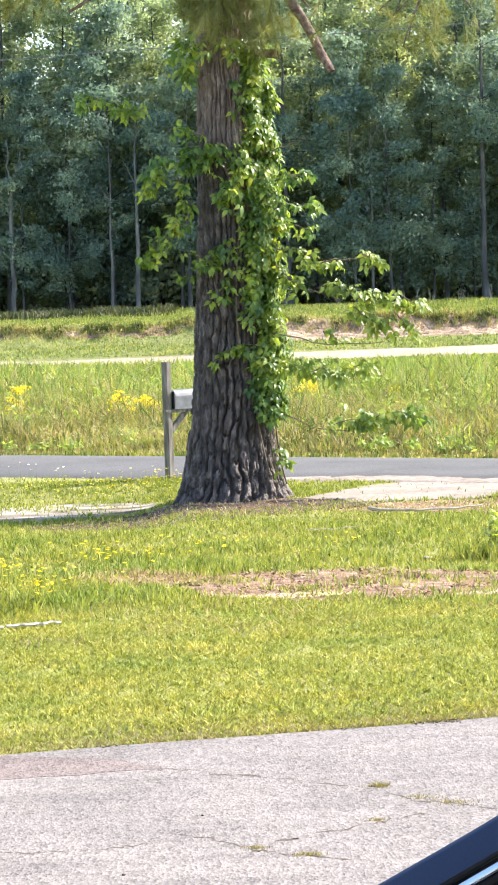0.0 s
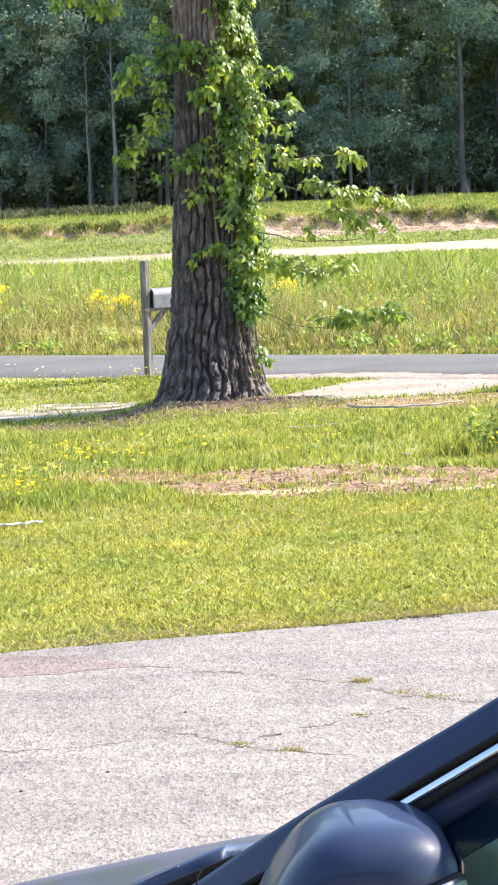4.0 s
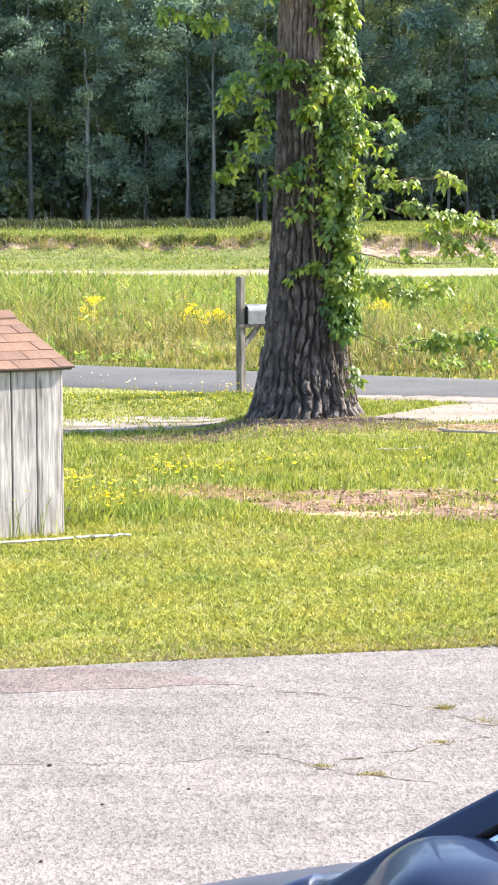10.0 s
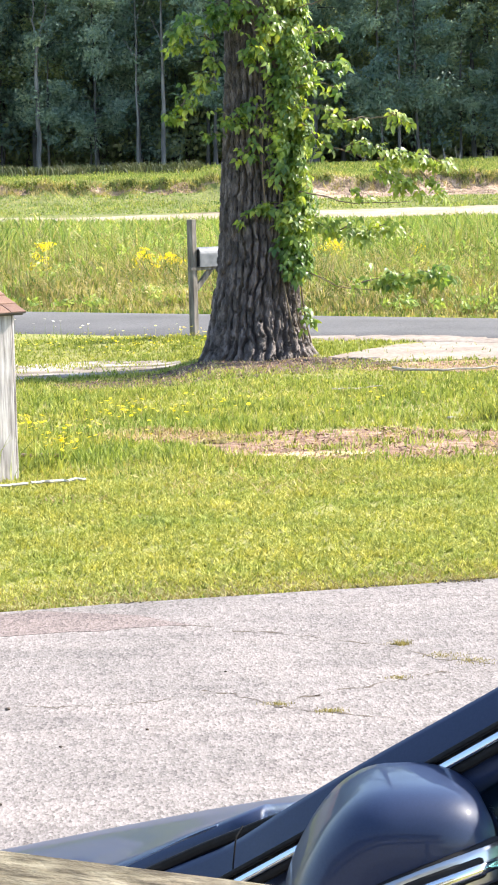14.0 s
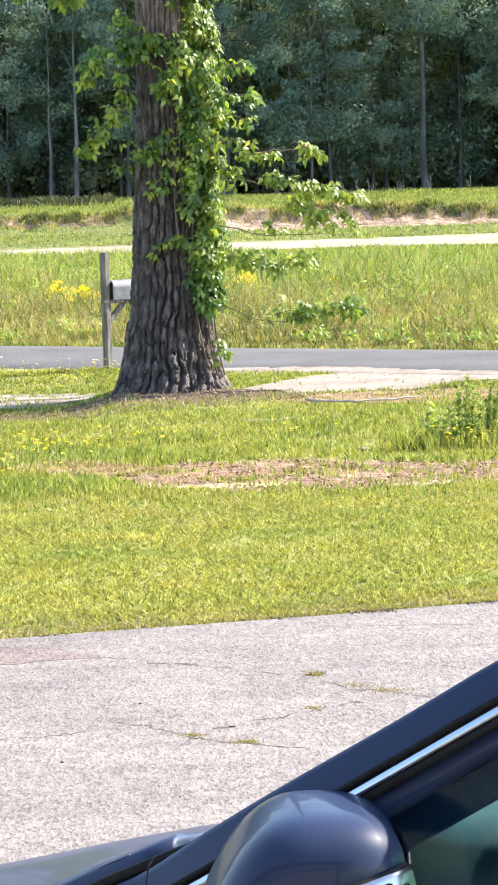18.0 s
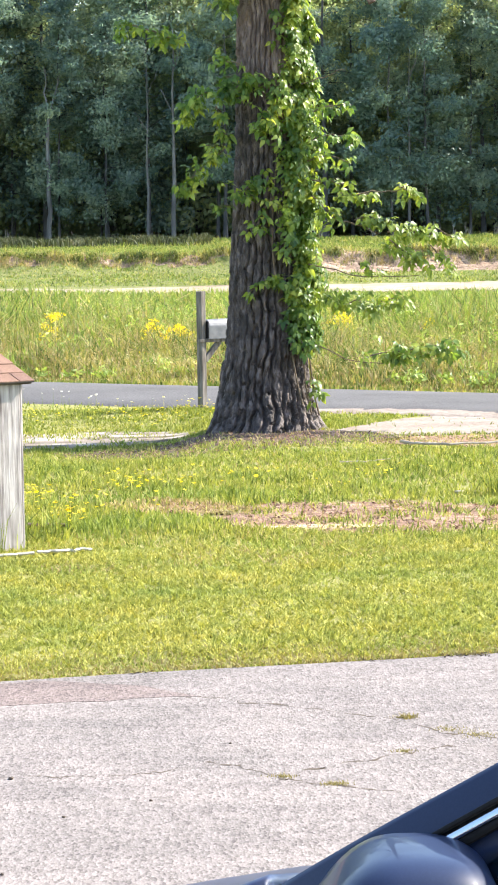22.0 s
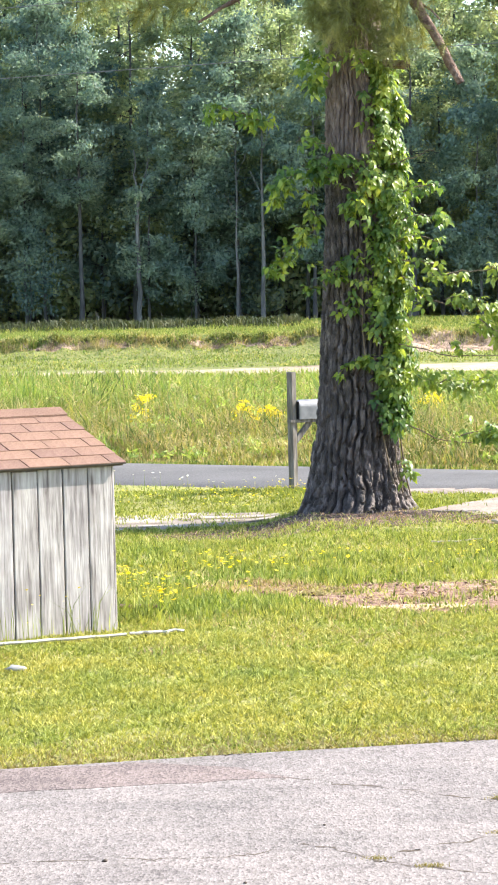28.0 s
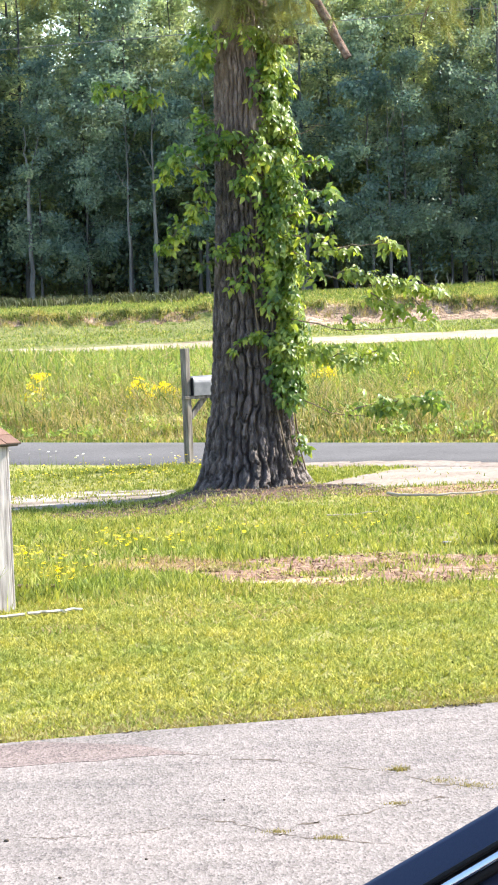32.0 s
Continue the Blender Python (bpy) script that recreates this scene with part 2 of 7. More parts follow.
M_POST = surf("old_post_wood", [(0.06, 0.05, 0.045), (0.155, 0.14, 0.125), (0.29, 0.27, 0.25)], 9, [(0.8, 0.8, 0.8), (1.1, 1.1, 1.1)], 1.5, 0.9, 0.5, 18, stretch=(2.5, 2.5, 0.3), depth=0.006, spec=0.15)
M_RAIL = surf("weathered_rail_wood", [(0.05, 0.038, 0.03), (0.17, 0.143, 0.108), (0.33, 0.295, 0.235)], 22, [(0.55, 0.56, 0.48), (1.2, 1.18, 1.1)], 9.0, 0.9, 1.0, 40, stretch=(0.8, 1.8, 1.8), depth=0.008, spec=0.12)
M_SHINGLE = surf("red_brown_shingle", [(0.13, 0.077, 0.061), (0.20, 0.124, 0.10), (0.285, 0.19, 0.158)], 120, [(0.8, 0.79, 0.79), (1.1, 1.08, 1.05)], 3.0, 0.95, 0.5, 260, rand="object", spread=0.17, depth=0.003, spec=0.15)
M_DARKWOOD = surf("shaded_lumber", [(0.06, 0.05, 0.045), (0.12, 0.10, 0.085)], 12, None, 1, 0.9, 0.3)
M_TIN = surf("galvanised_mailbox_metal", [(0.16, 0.165, 0.175), (0.24, 0.245, 0.26)], 8, [(0.75, 0.75, 0.75), (1.05, 1.05, 1.05)], 4, 0.55, 0.1, 30, metal=0.4)
M_PAINT = surf("navy_car_paint", [(0.014, 0.024, 0.062), (0.018, 0.030, 0.074)], 300, None, 1, 0.5, 0, metal=0.0, coat=0.32, spec=0.2)
M_BLACK = surf("black_plastic", [(0.009, 0.009, 0.010), (0.016, 0.016, 0.018)], 60, None, 1, 0.65, 0.15, 200, spec=0.2)
M_CHROME = surf("chrome_trim", [(0.72, 0.73, 0.75), (0.78, 0.79, 0.80)], 5, None, 1, 0.12, 0, metal=1.0)
M_TRIMGLOSS = surf("glossy_dark_edge", [(0.02, 0.03, 0.06), (0.03, 0.04, 0.07)], 200, None, 1, 0.16, 0, metal=0.6, coat=1.0)
M_RUBBER = surf("tyre_rubber", [(0.018, 0.018, 0.018), (0.03, 0.03, 0.03)], 30, None, 1, 0.8, 0.3)
M_ALLOY = surf("alloy_rim", [(0.45, 0.46, 0.47), (0.52, 0.53, 0.54)], 20, None, 1, 0.3, 0, metal=1.0)
M_INNER = surf("dark_navy_pillar_trim", [(0.007, 0.016, 0.042), (0.011, 0.022, 0.052)], 60, None, 1, 0.7, 0, spec=0.2)
M_GLASS = glass_mat("tinted_window_glass", (0.44, 0.68, 0.68), 0.0, 1.22)
M_LENS = glass_mat("clear_lens", (0.95, 0.95, 0.95), 0.05)
M_DASH = surf("grey_green_dashboard", [(0.020, 0.038, 0.046), (0.028, 0.052, 0.062)], 60, None, 1, 0.85, 0, spec=0.2)
M_SEAT = surf("grey_seat_cloth", [(0.10, 0.11, 0.11), (0.15, 0.16, 0.16)], 80, None, 1, 0.9, 0.3)
M_SIDING = surf("grey_house_siding", [(0.24, 0.235, 0.225), (0.30, 0.295, 0.28)], 4, [(0.9, 0.9, 0.9), (1.05, 1.05, 1.05)], 1, 0.7, 0.2)
M_ROCK = surf("pale_stone", [(0.25, 0.235, 0.215), (0.40, 0.38, 0.35)], 30, None, 1, 0.9, 0.6, spec=0.1)
M_STICK = surf("bleached_stick_wood", [(0.20, 0.17, 0.14), (0.34, 0.30, 0.25)], 20, None, 1, 0.9, 0.5)
M_WEED = surf("weed_leaf", [(0.15, 0.225, 0.065), (0.27, 0.35, 0.10), (0.44, 0.47, 0.17)], 7, None, 1, 0.5, 0, rand="island", world_co=True, thin=0.4, tones=[(0.5, 0.55, 0.5), (0.95, 1, 0.95), (1.4, 1.3, 1.3)])
M_BLEACH = surf("sun_bleached_wood", [(0.25, 0.22, 0.18), (0.42, 0.38, 0.325)], 20, None, 1, 0.95, 0.6, spec=0.05)
M_WHITEWOOD = surf("whitewashed_timber", [(0.24, 0.23, 0.20), (0.50, 0.49, 0.45)], 14, None, 1, 0.9, 0.4, spec=0.1)
M_WIRE = surf("grey_cable", [(0.12, 0.12, 0.13), (0.2, 0.2, 0.2)], 3, None, 1, 0.6, 0)


def drive_material(name="chip_seal_asphalt", tint=(1.0, 1.0, 1.0)):
    """Old chip-seal asphalt: pale stones in a grey binder, with darker worn areas."""
    m = bpy.data.materials.new(name)
    m.use_nodes = True
    nt = m.node_tree
    b = nt.nodes["Principled BSDF"]
    co = nt.nodes.new("ShaderNodeNewGeometry").outputs["Position"]
    v = nt.nodes.new("ShaderNodeTexVoronoi")
    v.inputs["Scale"].default_value = 90
    mp = nt.nodes.new("ShaderNodeMapping")
    mp.inputs["Scale"].default_value = (1, 0.36, 1)
    nt.links.new(co, mp.inputs["Vector"])
    nt.links.new(mp.outputs[0], v.inputs["Vector"])
    sep = nt.nodes.new("ShaderNodeSeparateColor")
    nt.links.new(v.outputs["Color"], sep.inputs[0])
    soft = noise_at(nt, co, 120, 3, (1, 0.42, 1), 0.7)
    both = nt.nodes.new("ShaderNodeMath")
    both.operation = "MULTIPLY_ADD"
    nt.links.new(sep.outputs[0], both.inputs[0])
    both.inputs[1].default_value = 0.34
    sh = nt.nodes.new("ShaderNodeMath")
    sh.operation = "MULTIPLY"
    nt.links.new(soft, sh.inputs[0])
    sh.inputs[1].default_value = 0.68
    nt.links.new(sh.outputs[0], both.inputs[2])
    stones = ramp(nt, both.outputs[0], [tuple(t * q for t, q in zip(tint, c)) for c in ((0.098, 0.086, 0.080), (0.184, 0.166, 0.155), (0.230, 0.208, 0.194), (0.290, 0.264, 0.247))])
    big = ramp(nt, noise_at(nt, co, 1.3, 5), [(0.80, 0.79, 0.79), (0.98, 0.96, 0.96), (1.10, 1.07, 1.06)])
    mid = ramp(nt, noise_at(nt, co, 16, 4, (0.8, 0.5, 1)), [(0.84, 0.83, 0.83), (1.0, 1.0, 1.0), (1.07, 1.06, 1.06)])
    streak = ramp(nt, noise_at(nt, co, 1.5, 5, (0.35, 2.4, 1), 0.65), [(0.80, 0.79, 0.80), (0.98, 0.98, 0.98), (1.07, 1.06, 1.05)])
    c = mix_rgb(nt, "MULTIPLY", 1.0, mix_rgb(nt, "MULTIPLY", 1.0, mix_rgb(nt, "MULTIPLY", 1.0, stones, big), mid), streak)
    nt.links.new(c, b.inputs["Base Color"])
    b.inputs["Roughness"].default_value = 0.95
    b.inputs["Specular IOR Level"].default_value = 0.15
    bp = nt.nodes.new("ShaderNodeBump")
    bp.inputs["Strength"].default_value, bp.inputs["Distance"].default_value = 0.45, 0.004
    nt.links.new(v.outputs["Distance"], bp.inputs["Height"])
    nt.links.new(bp.outputs[0], b.inputs["Normal"])
    return m


M_DRIVE = drive_material()
M_PATCHED = drive_material("darker_asphalt_patch", (0.85, 0.77, 0.76))
M_TUFT = surf("olive_dry_tuft", [(0.20, 0.17, 0.085), (0.34, 0.29, 0.155)], 30, None, 1, 0.8, 0, rand="island", world_co=True, spread=0.3, thin=0.3)
M_FIELDSAND = surf("bright_field_sand", [(0.26, 0.205, 0.15), (0.38, 0.32, 0.25), (0.46, 0.40, 0.325)], 3.5, [(0.72, 0.68, 0.6), (1.05, 1.04, 1.0)], 0.5, 0.95, 0.5, 8, world_co=True, spec=0.1)
M_TRACK = surf("streaked_sand", [(0.07, 0.055, 0.042), (0.14, 0.115, 0.09), (0.26, 0.225, 0.19), (0.44, 0.40, 0.36), (0.50, 0.46, 0.42)], 2.6, [(0.55, 0.50, 0.44), (1.05, 1.04, 1.02)], 3.4, 0.95, 0.8, 30, world_co=True, stretch=(0.30, 1.0, 1.0), spec=0.1, depth=0.03)
M_CRACK = surf("crack_dirt", [(0.055, 0.045, 0.036), (0.15, 0.12, 0.095)], 50, None, 1, 0.95, 0.4, world_co=True, spec=0.1)

# ---- mesh helpers ----
rng = np.random.default_rng(7)


def bm_object(name, bm, mat, parent=None, label="", smooth=False):
    me = bpy.data.meshes.new(name)
    bm.to_mesh(me)
    bm.free()
    for m in (mat if isinstance(mat, (list, tuple)) else [mat]):
        me.materials.append(m)
    if smooth:
        me.shade_smooth()
    ob = new(name, me)
    if parent:
        ob.parent = parent
    if label:
        ob["label"] = label
    return ob


part = bm_object


def np_mesh(name, verts, faces, mat, smooth=False):
    """A mesh from arrays: verts (n, 3), faces (m, 3 or 4)."""
    verts, faces = np.asarray(verts, np.float32), np.asarray(faces, np.int32)
    me = bpy.data.meshes.new(name)
    k = faces.shape[1]
    me.vertices.add(len(verts))
    me.vertices.foreach_set("co", verts.ravel())
    me.loops.add(faces.size)
    me.loops.foreach_set("vertex_index", faces.ravel())
    me.polygons.add(len(faces))
    me.polygons.foreach_set("loop_start", np.arange(0, faces.size, k, dtype=np.int32))
    if smooth:
        me.polygons.foreach_set("use_smooth", np.ones(len(faces), bool))
    me.update(calc_edges=True)
    me.materials.append(mat)
    return me


def np_object(name, verts, faces, mat, parent=None, label="", smooth=False):
    ob = new(name, np_mesh(name, verts, faces, mat, smooth))
    if parent:
        ob.parent = parent
    if label:
        ob["label"] = label
    return ob


def empty(name, at=(0, 0, 0), rz=0.0):
    ob = new(name)
    ob.matrix_world = pose(*at, 0, 0, rz)
    ob.empty_display_size = 0.1
    return ob


def box_bm(size, at=(0, 0, 0), bevel=0.0, rot=None, segs=1):
    bm = bmesh.new()
    bmesh.ops.create_cube(bm, size=1.0)
    bmesh.ops.scale(bm, vec=size, verts=bm.verts)
    if bevel:
        bmesh.ops.bevel(bm, geom=bm.edges[:], offset=bevel, segments=segs, affect="EDGES", profile=0.5)
    if rot is not None:
        bmesh.ops.transform(bm, matrix=rot, verts=bm.verts)
    bmesh.ops.translate(bm, vec=at, verts=bm.verts)
    return bm


def tube(points, radii, sides=8, wobble=0.0):
    """Verts and quads of a tapering tube along points."""
    pts, radii = np.asarray(points, float), np.asarray(radii, float)
    n = len(pts)
    tang = np.gradient(pts, axis=0)
    tang /= np.linalg.norm(tang, axis=1)[:, None] + 1e-9
    ref = np.where(np.abs(tang[:, 2:3]) > 0.9, [[1.0, 0, 0]], [[0, 0, 1.0]])
    a = np.cross(tang, ref)
    a /= np.linalg.norm(a, axis=1)[:, None] + 1e-9
    b = np.cross(tang, a)
    ang = np.linspace(0, 2 * np.pi, sides, endpoint=False)
    r = radii[:, None] * (1 + wobble * rng.standard_normal((n, sides)))
    v = pts[:, None] + r[..., None] * (np.cos(ang)[None, :, None] * a[:, None] + np.sin(ang)[None, :, None] * b[:, None])
    i, j = np.meshgrid(np.arange(n - 1), np.arange(sides), indexing="ij")
    k = (j + 1) % sides
    f = np.stack([i * sides + j, i * sides + k, (i + 1) * sides + k, (i + 1) * sides + j], -1).reshape(-1, 4)
    return v.reshape(-1, 3), f


def merge(chunks):
    vs, fs, n = [], [], 0
    for v, f in chunks:
        vs.append(v)
        fs.append(np.asarray(f) + n)
        n += len(v)
    return np.concatenate(vs), np.concatenate(fs)


def bend_line(a, b, sag=0.0, n=8, jitter=0.0):
    t = np.linspace(0, 1, n)[:, None]
    p = np.asarray(a) * (1 - t) + np.asarray(b) * t
    p[:, 2] += sag * 4 * (t * (1 - t))[:, 0]
    if jitter:
        p[1:-1] += rng.normal(0, jitter, (n - 2, 3))
    return p


# ---- ground profile ----
def road_y(x):
    return 37.95 - 0.69 * np.asarray(x, float)


def ground_z(x, y):
    """Flat yard and road, a field that rises gently beyond, and two low banks before the woods."""
    x, y = np.asarray(x, float), np.asarray(y, float)
    far = y + 0.10 * x
    cut = np.clip((x - 2.0) / 4.0, 0, 1)
    z = np.interp(far, [46, 60, 80, 88, 93, 98.2, 100.0, 100.6, 103, 118, 120.5, 124, 130, 170, 400], [0, 0.0, 0.08, 0.16, 0.24, 0.50, 0.80, 1.16, 1.20, 1.26, 1.28, 1.44, 1.46, 1.6, 2.5])
    z = z - 0.10 * cut * np.interp(far, [98, 99.6, 100.2, 100.4], [0, 1, 1, 0])
    wig = np.sin(x * 0.31) * 0.05 + np.sin(x * 0.83 + 1.0) * 0.05 + np.sin(x * 1.9 + 0.5) * 0.04 + np.sin(x * 4.3 + y * 1.7) * 0.045 + np.sin(x * 7.1 - y * 3.1) * 0.035 + np.sin(x * 11.3 + y * 5.0) * 0.02
    lip = np.exp(-((far - 100.6) / 1.6) ** 2)
    sx = np.clip((0.08 - x) / 0.75, 0, 1)
    sy = np.clip((y - 27.5) / 2.5, 0, 1) * np.clip((35.6 - y) / 2.0, 0, 1)
    mound = -0.12 * sx * sx * (3 - 2 * sx) * sy * sy * (3 - 2 * sy)
    return z + lip * wig + mound


def grid_sheet(xs, ys, dz=0.0):
    X, Y = np.meshgrid(xs, ys)
    v = np.stack([X, Y, ground_z(X, Y) + dz], -1).reshape(-1, 3)
    nx, ny = len(xs), len(ys)
    i, j = np.meshgrid(np.arange(ny - 1), np.arange(nx - 1), indexing="ij")
    a = i * nx + j
    return v, np.stack([a, a + 1, a + nx + 1, a + nx], -1).reshape(-1, 4)


def outline_patch(name, loop, mat, z, label="", jitter=0.06, step=0.12, parent=None):
    """A thin ground patch with a ragged edge along loop, following the ground."""
    pts = []
    n = len(loop)
    for i in range(n):
        a, b = Vector(loop[i]), Vector(loop[(i + 1) % n])
        k = max(1, int((b - a).length / step))
        for j in range(k):
            p = a.lerp(b, j / k)
            q = noise.noise_vector(Vector((p.x * 3.1, p.y * 3.1, 0.7))) * jitter * 2
            pts.append((p.x + q.x + rng.normal(0, jitter * 0.3), p.y + q.y + rng.normal(0, jitter * 0.3)))
    bm = bmesh.new()
    lo = [bm.verts.new((px, py, 0.0)) for px, py in pts]
    face = bm.faces.new(lo)
    bmesh.ops.triangulate(bm, faces=[face])
    if sum(f.normal.z for f in bm.faces) < 0:
        bmesh.ops.reverse_faces(bm, faces=bm.faces)
    size = max(max(p[q] for p in pts) - min(p[q] for p in pts) for q in (0, 1))
    if size < 12:
        for axis in (0, 1):
            for c in np.arange(min(p[axis] for p in pts), max(p[axis] for p in pts), 0.3):
                no = Vector((1, 0, 0)) if axis == 0 else Vector((0, 1, 0))
                bmesh.ops.bisect_plane(bm, geom=bm.verts[:] + bm.edges[:] + bm.faces[:], plane_co=no * float(c), plane_no=no)
    top = bm.verts[:]
    for v in top:
        v.co.z = z + float(ground_z(v.co.x, v.co.y))
    bmesh.ops.extrude_face_region(bm, geom=bm.faces[:])
    bmesh.ops.translate(bm, vec=(0, 0, -0.02), verts=top)
    return bm_object(name, bm, mat, parent, label)


def inside(x, y, loop):
    """Which points lie in the loop."""
    res = np.zeros(np.shape(x), bool)
    n = len(loop)
    for i in range(n):
        (x1, y1), (x2, y2) = loop[i], loop[(i + 1) % n]
        if y1 == y2:
            continue
        cross = ((y1 > y) != (y2 > y)) & (x < (x2 - x1) * (y - y1) / (y2 - y1) + x1)
        res ^= cross
    return res


DRIVE = [(-14, 2.2), (-14, 11.8), (-6, 13.5), (-1.79, 14.66), (-0.4, 15.06), (0.99, 15.38), (2.4, 15.76), (6, 16.56), (14, 18.4), (14, 2.2)]
TRACK = [(-12, 29.0), (-5, 30.4), (-2.15, 31.25), (-1.2, 31.5), (-0.7, 31.75), (-0.45, 32.3), (-0.35, 32.9), (-0.6, 33.5), (-1.5, 33.75), (-2.3, 33.6), (-5, 33.2), (-12, 31.5)]
APRON = [(1.25, 31.75), (1.9, 31.2), (2.3, 30.95), (3.1, 31.0), (3.5, 31.5), (3.8, 31.95), (4.4, 31.95), (5.0, 31.9), (6.5, 30.95), (6.5, 31.2), (5.2, 32.1), (3.9, 32.95), (2.5, 33.9), (2.1, 33.5), (1.8, 32.9)]
# The last loop rings the pine and runs left over the trunk's shade band.
PATCHES = [[(0.1, 22.0), (0.7, 21.6), (1.4, 21.35), (2.4, 21.45), (3.4, 21.7), (4.6, 21.9), (4.8, 23.4), (3.6, 23.4), (2.6, 23.1), (1.5, 23.9), (0.4, 23.8), (-0.1, 23.0)],
           [(-1.15, 23.9), (-0.6, 23.2), (0.1, 22.9), (0.3, 23.3), (0.0, 23.9), (-0.5, 24.4)],
           [(1.5, 30.0), (2.3, 29.5), (3.2, 29.0), (5.0, 28.9), (6.0, 29.2), (5.8, 30.7), (3.4, 30.9), (2.4, 30.8), (1.8, 30.7)],
           [(-1.9, 30.7), (-1.5, 29.9), (-0.7, 29.35), (0.2, 29.35), (1.0, 29.7), (1.7, 30.3), (2.3, 30.9), (1.6, 31.5), (1.2, 31.9), (0.5, 32.4), (-0.3, 31.9), (-0.9, 31.3)]]

xs = np.concatenate([np.linspace(-900, -60, 12), np.linspace(-50, -19, 24), np.linspace(-18, 22, 200), np.linspace(23, 50, 22), np.linspace(60, 900, 12)])
ys = np.concatenate([np.linspace(-900, -30, 8), np.linspace(-20, 25, 46), np.linspace(25.2, 37, 60), np.linspace(37.5, 45, 16), np.linspace(46, 96, 50), np.linspace(97, 106, 80), np.linspace(107, 170, 60), np.linspace(200, 1400, 12)])
gv, gf = grid_sheet(xs, ys)
near = (gv[:, 1] > -5) & (gv[:, 1] < 60)
gv[near, 2] += 0.003 * np.sin(gv[near, 0] * 1.7) * np.sin(gv[near, 1] * 1.1) - 0.006
ground = np_object("ground", gv, gf, M_LAWN, smooth=True)
tagged(ground, "grassy soil of yard and field reaching the horizon", "ground", kind="structure")
ground.data.materials.append(M_FIELD)
ground.data.materials.append(M_CLAY)
fy = gv[gf].mean(1)
far_c = fy[:, 1] + 0.10 * fy[:, 0]
idx = np.where(fy[:, 1] > 41.5, 1, 0)
wav = 0.5 * np.sin(fy[:, 0] * 0.9) + 0.35 * np.sin(fy[:, 0] * 2.3 + 1)
idx = np.where((far_c > np.where(fy[:, 0] > 3.5 + 2 * wav, 98.0, 100.2) + 0.4 * wav) & (far_c < 100.75 + 0.2 * wav), 2, idx)
ground.data.polygons.foreach_set("material_index", idx.astype(np.int32))

bm = bmesh.new()
vs = [bm.verts.new((px, py, 0.0)) for px, py in DRIVE]
bmesh.ops.triangulate(bm, faces=[bm.faces.new(vs)])
if sum(f.normal.z for f in bm.faces) < 0:
    bmesh.ops.reverse_faces(bm, faces=bm.faces)
ext = bmesh.ops.extrude_face_region(bm, geom=bm.faces[:])
bmesh.ops.translate(bm, vec=(0, 0, -0.06), verts=vs)
driveway = bm_object("driveway", bm, M_DRIVE)
driveway.location.z = 0.0
tagged(driveway, "cracked pale chip-seal asphalt driveway beside the lawn", "driveway", kind="structure")

rx = np.linspace(-120, 120, 121)
cross_w = np.array([-1.97, -1.87, -0.9, 0, 0.9, 1.87, 1.97])
cross_h = np.array([-0.05, 0.015, 0.04, 0.05, 0.04, 0.015, -0.05])
nrm = np.array([0.568, 0.823])
rv = np.array([[X + w * nrm[0], 37.95 - 0.69 * X + w * nrm[1], h] for X in rx for w, h in zip(cross_w, cross_h)])
i, j = np.meshgrid(np.arange(len(rx) - 1), np.arange(len(cross_w) - 1), indexing="ij")
a = i * len(cross_w) + j
road = np_object("road", rv, np.stack([a, a + len(cross_w), a + len(cross_w) + 1, a + 1], -1).reshape(-1, 4), M_ROAD, smooth=True)
tagged(road, "narrow grey asphalt country road past the yard", "road", kind="structure")

tagged(outline_patch("dirt_track", TRACK, M_TRACK, 0.001, jitter=0.13, step=0.22), "pale sandy track and apron joining the road", "track", kind="structure")
sx = np.linspace(1.7, 9.0, 90)
inner = -1.50 + 0.12 * np.sin(sx * 2.3) + rng.normal(0, 0.05, 90)
inner[:12] = np.linspace(-1.9, -1.5, 12)
sv = np.array([[X + w * nrm[0], 37.95 - 0.69 * X + w * nrm[1], h] for X, q in zip(sx, inner) for w, h in ((-2.02, -0.03), (-1.97, 0.003), (-1.87, 0.0185), (q, 0.015 + 0.0258 * (q + 1.87) + 0.0035))])
i, j = np.meshgrid(np.arange(89), np.arange(3), indexing="ij")
a = i * 4 + j
tagged(np_object("sand_wash", sv, np.stack([a, a + 4, a + 5, a + 1], -1).reshape(-1, 4), M_SAND, smooth=True), "thin sand washed over the edge of the road", "sand", kind="structure")
tagged(outline_patch("sandy_apron", APRON, M_SAND, 0.002, jitter=0.09, step=0.25), "pale sandy apron at the edge of the road", "apron", kind="structure")
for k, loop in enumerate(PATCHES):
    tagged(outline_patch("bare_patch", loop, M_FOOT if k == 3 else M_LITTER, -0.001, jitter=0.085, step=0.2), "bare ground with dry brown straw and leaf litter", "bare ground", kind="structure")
for loop in ([(0.3, 21.95), (0.55, 21.8), (0.8, 21.72), (1.15, 21.82), (1.3, 22.0), (0.95, 22.12), (0.6, 22.05)], [(1.9, 21.62), (2.3, 21.55), (2.7, 21.7), (2.3, 21.82)]):
    tagged(outline_patch("dry_sand", loop, M_CREAM, 0.004, jitter=0.05, step=0.1), "cream dry sand and straw on the bare ground", "sand", kind="structure")
SANDSTRIP = [(-60, 91), (-40, 90), (-16, 89.6), (-9, 88.6), (-5, 86.6), (4, 84.6), (14, 83.6), (40, 82), (60, 81), (60, 88), (40, 89), (16, 91.0), (11, 91.6), (6, 90.8), (1, 91.6), (-3, 90.4), (-7, 91.6), (-10, 90.9), (-16, 92.0), (-40, 93), (-60, 94)]
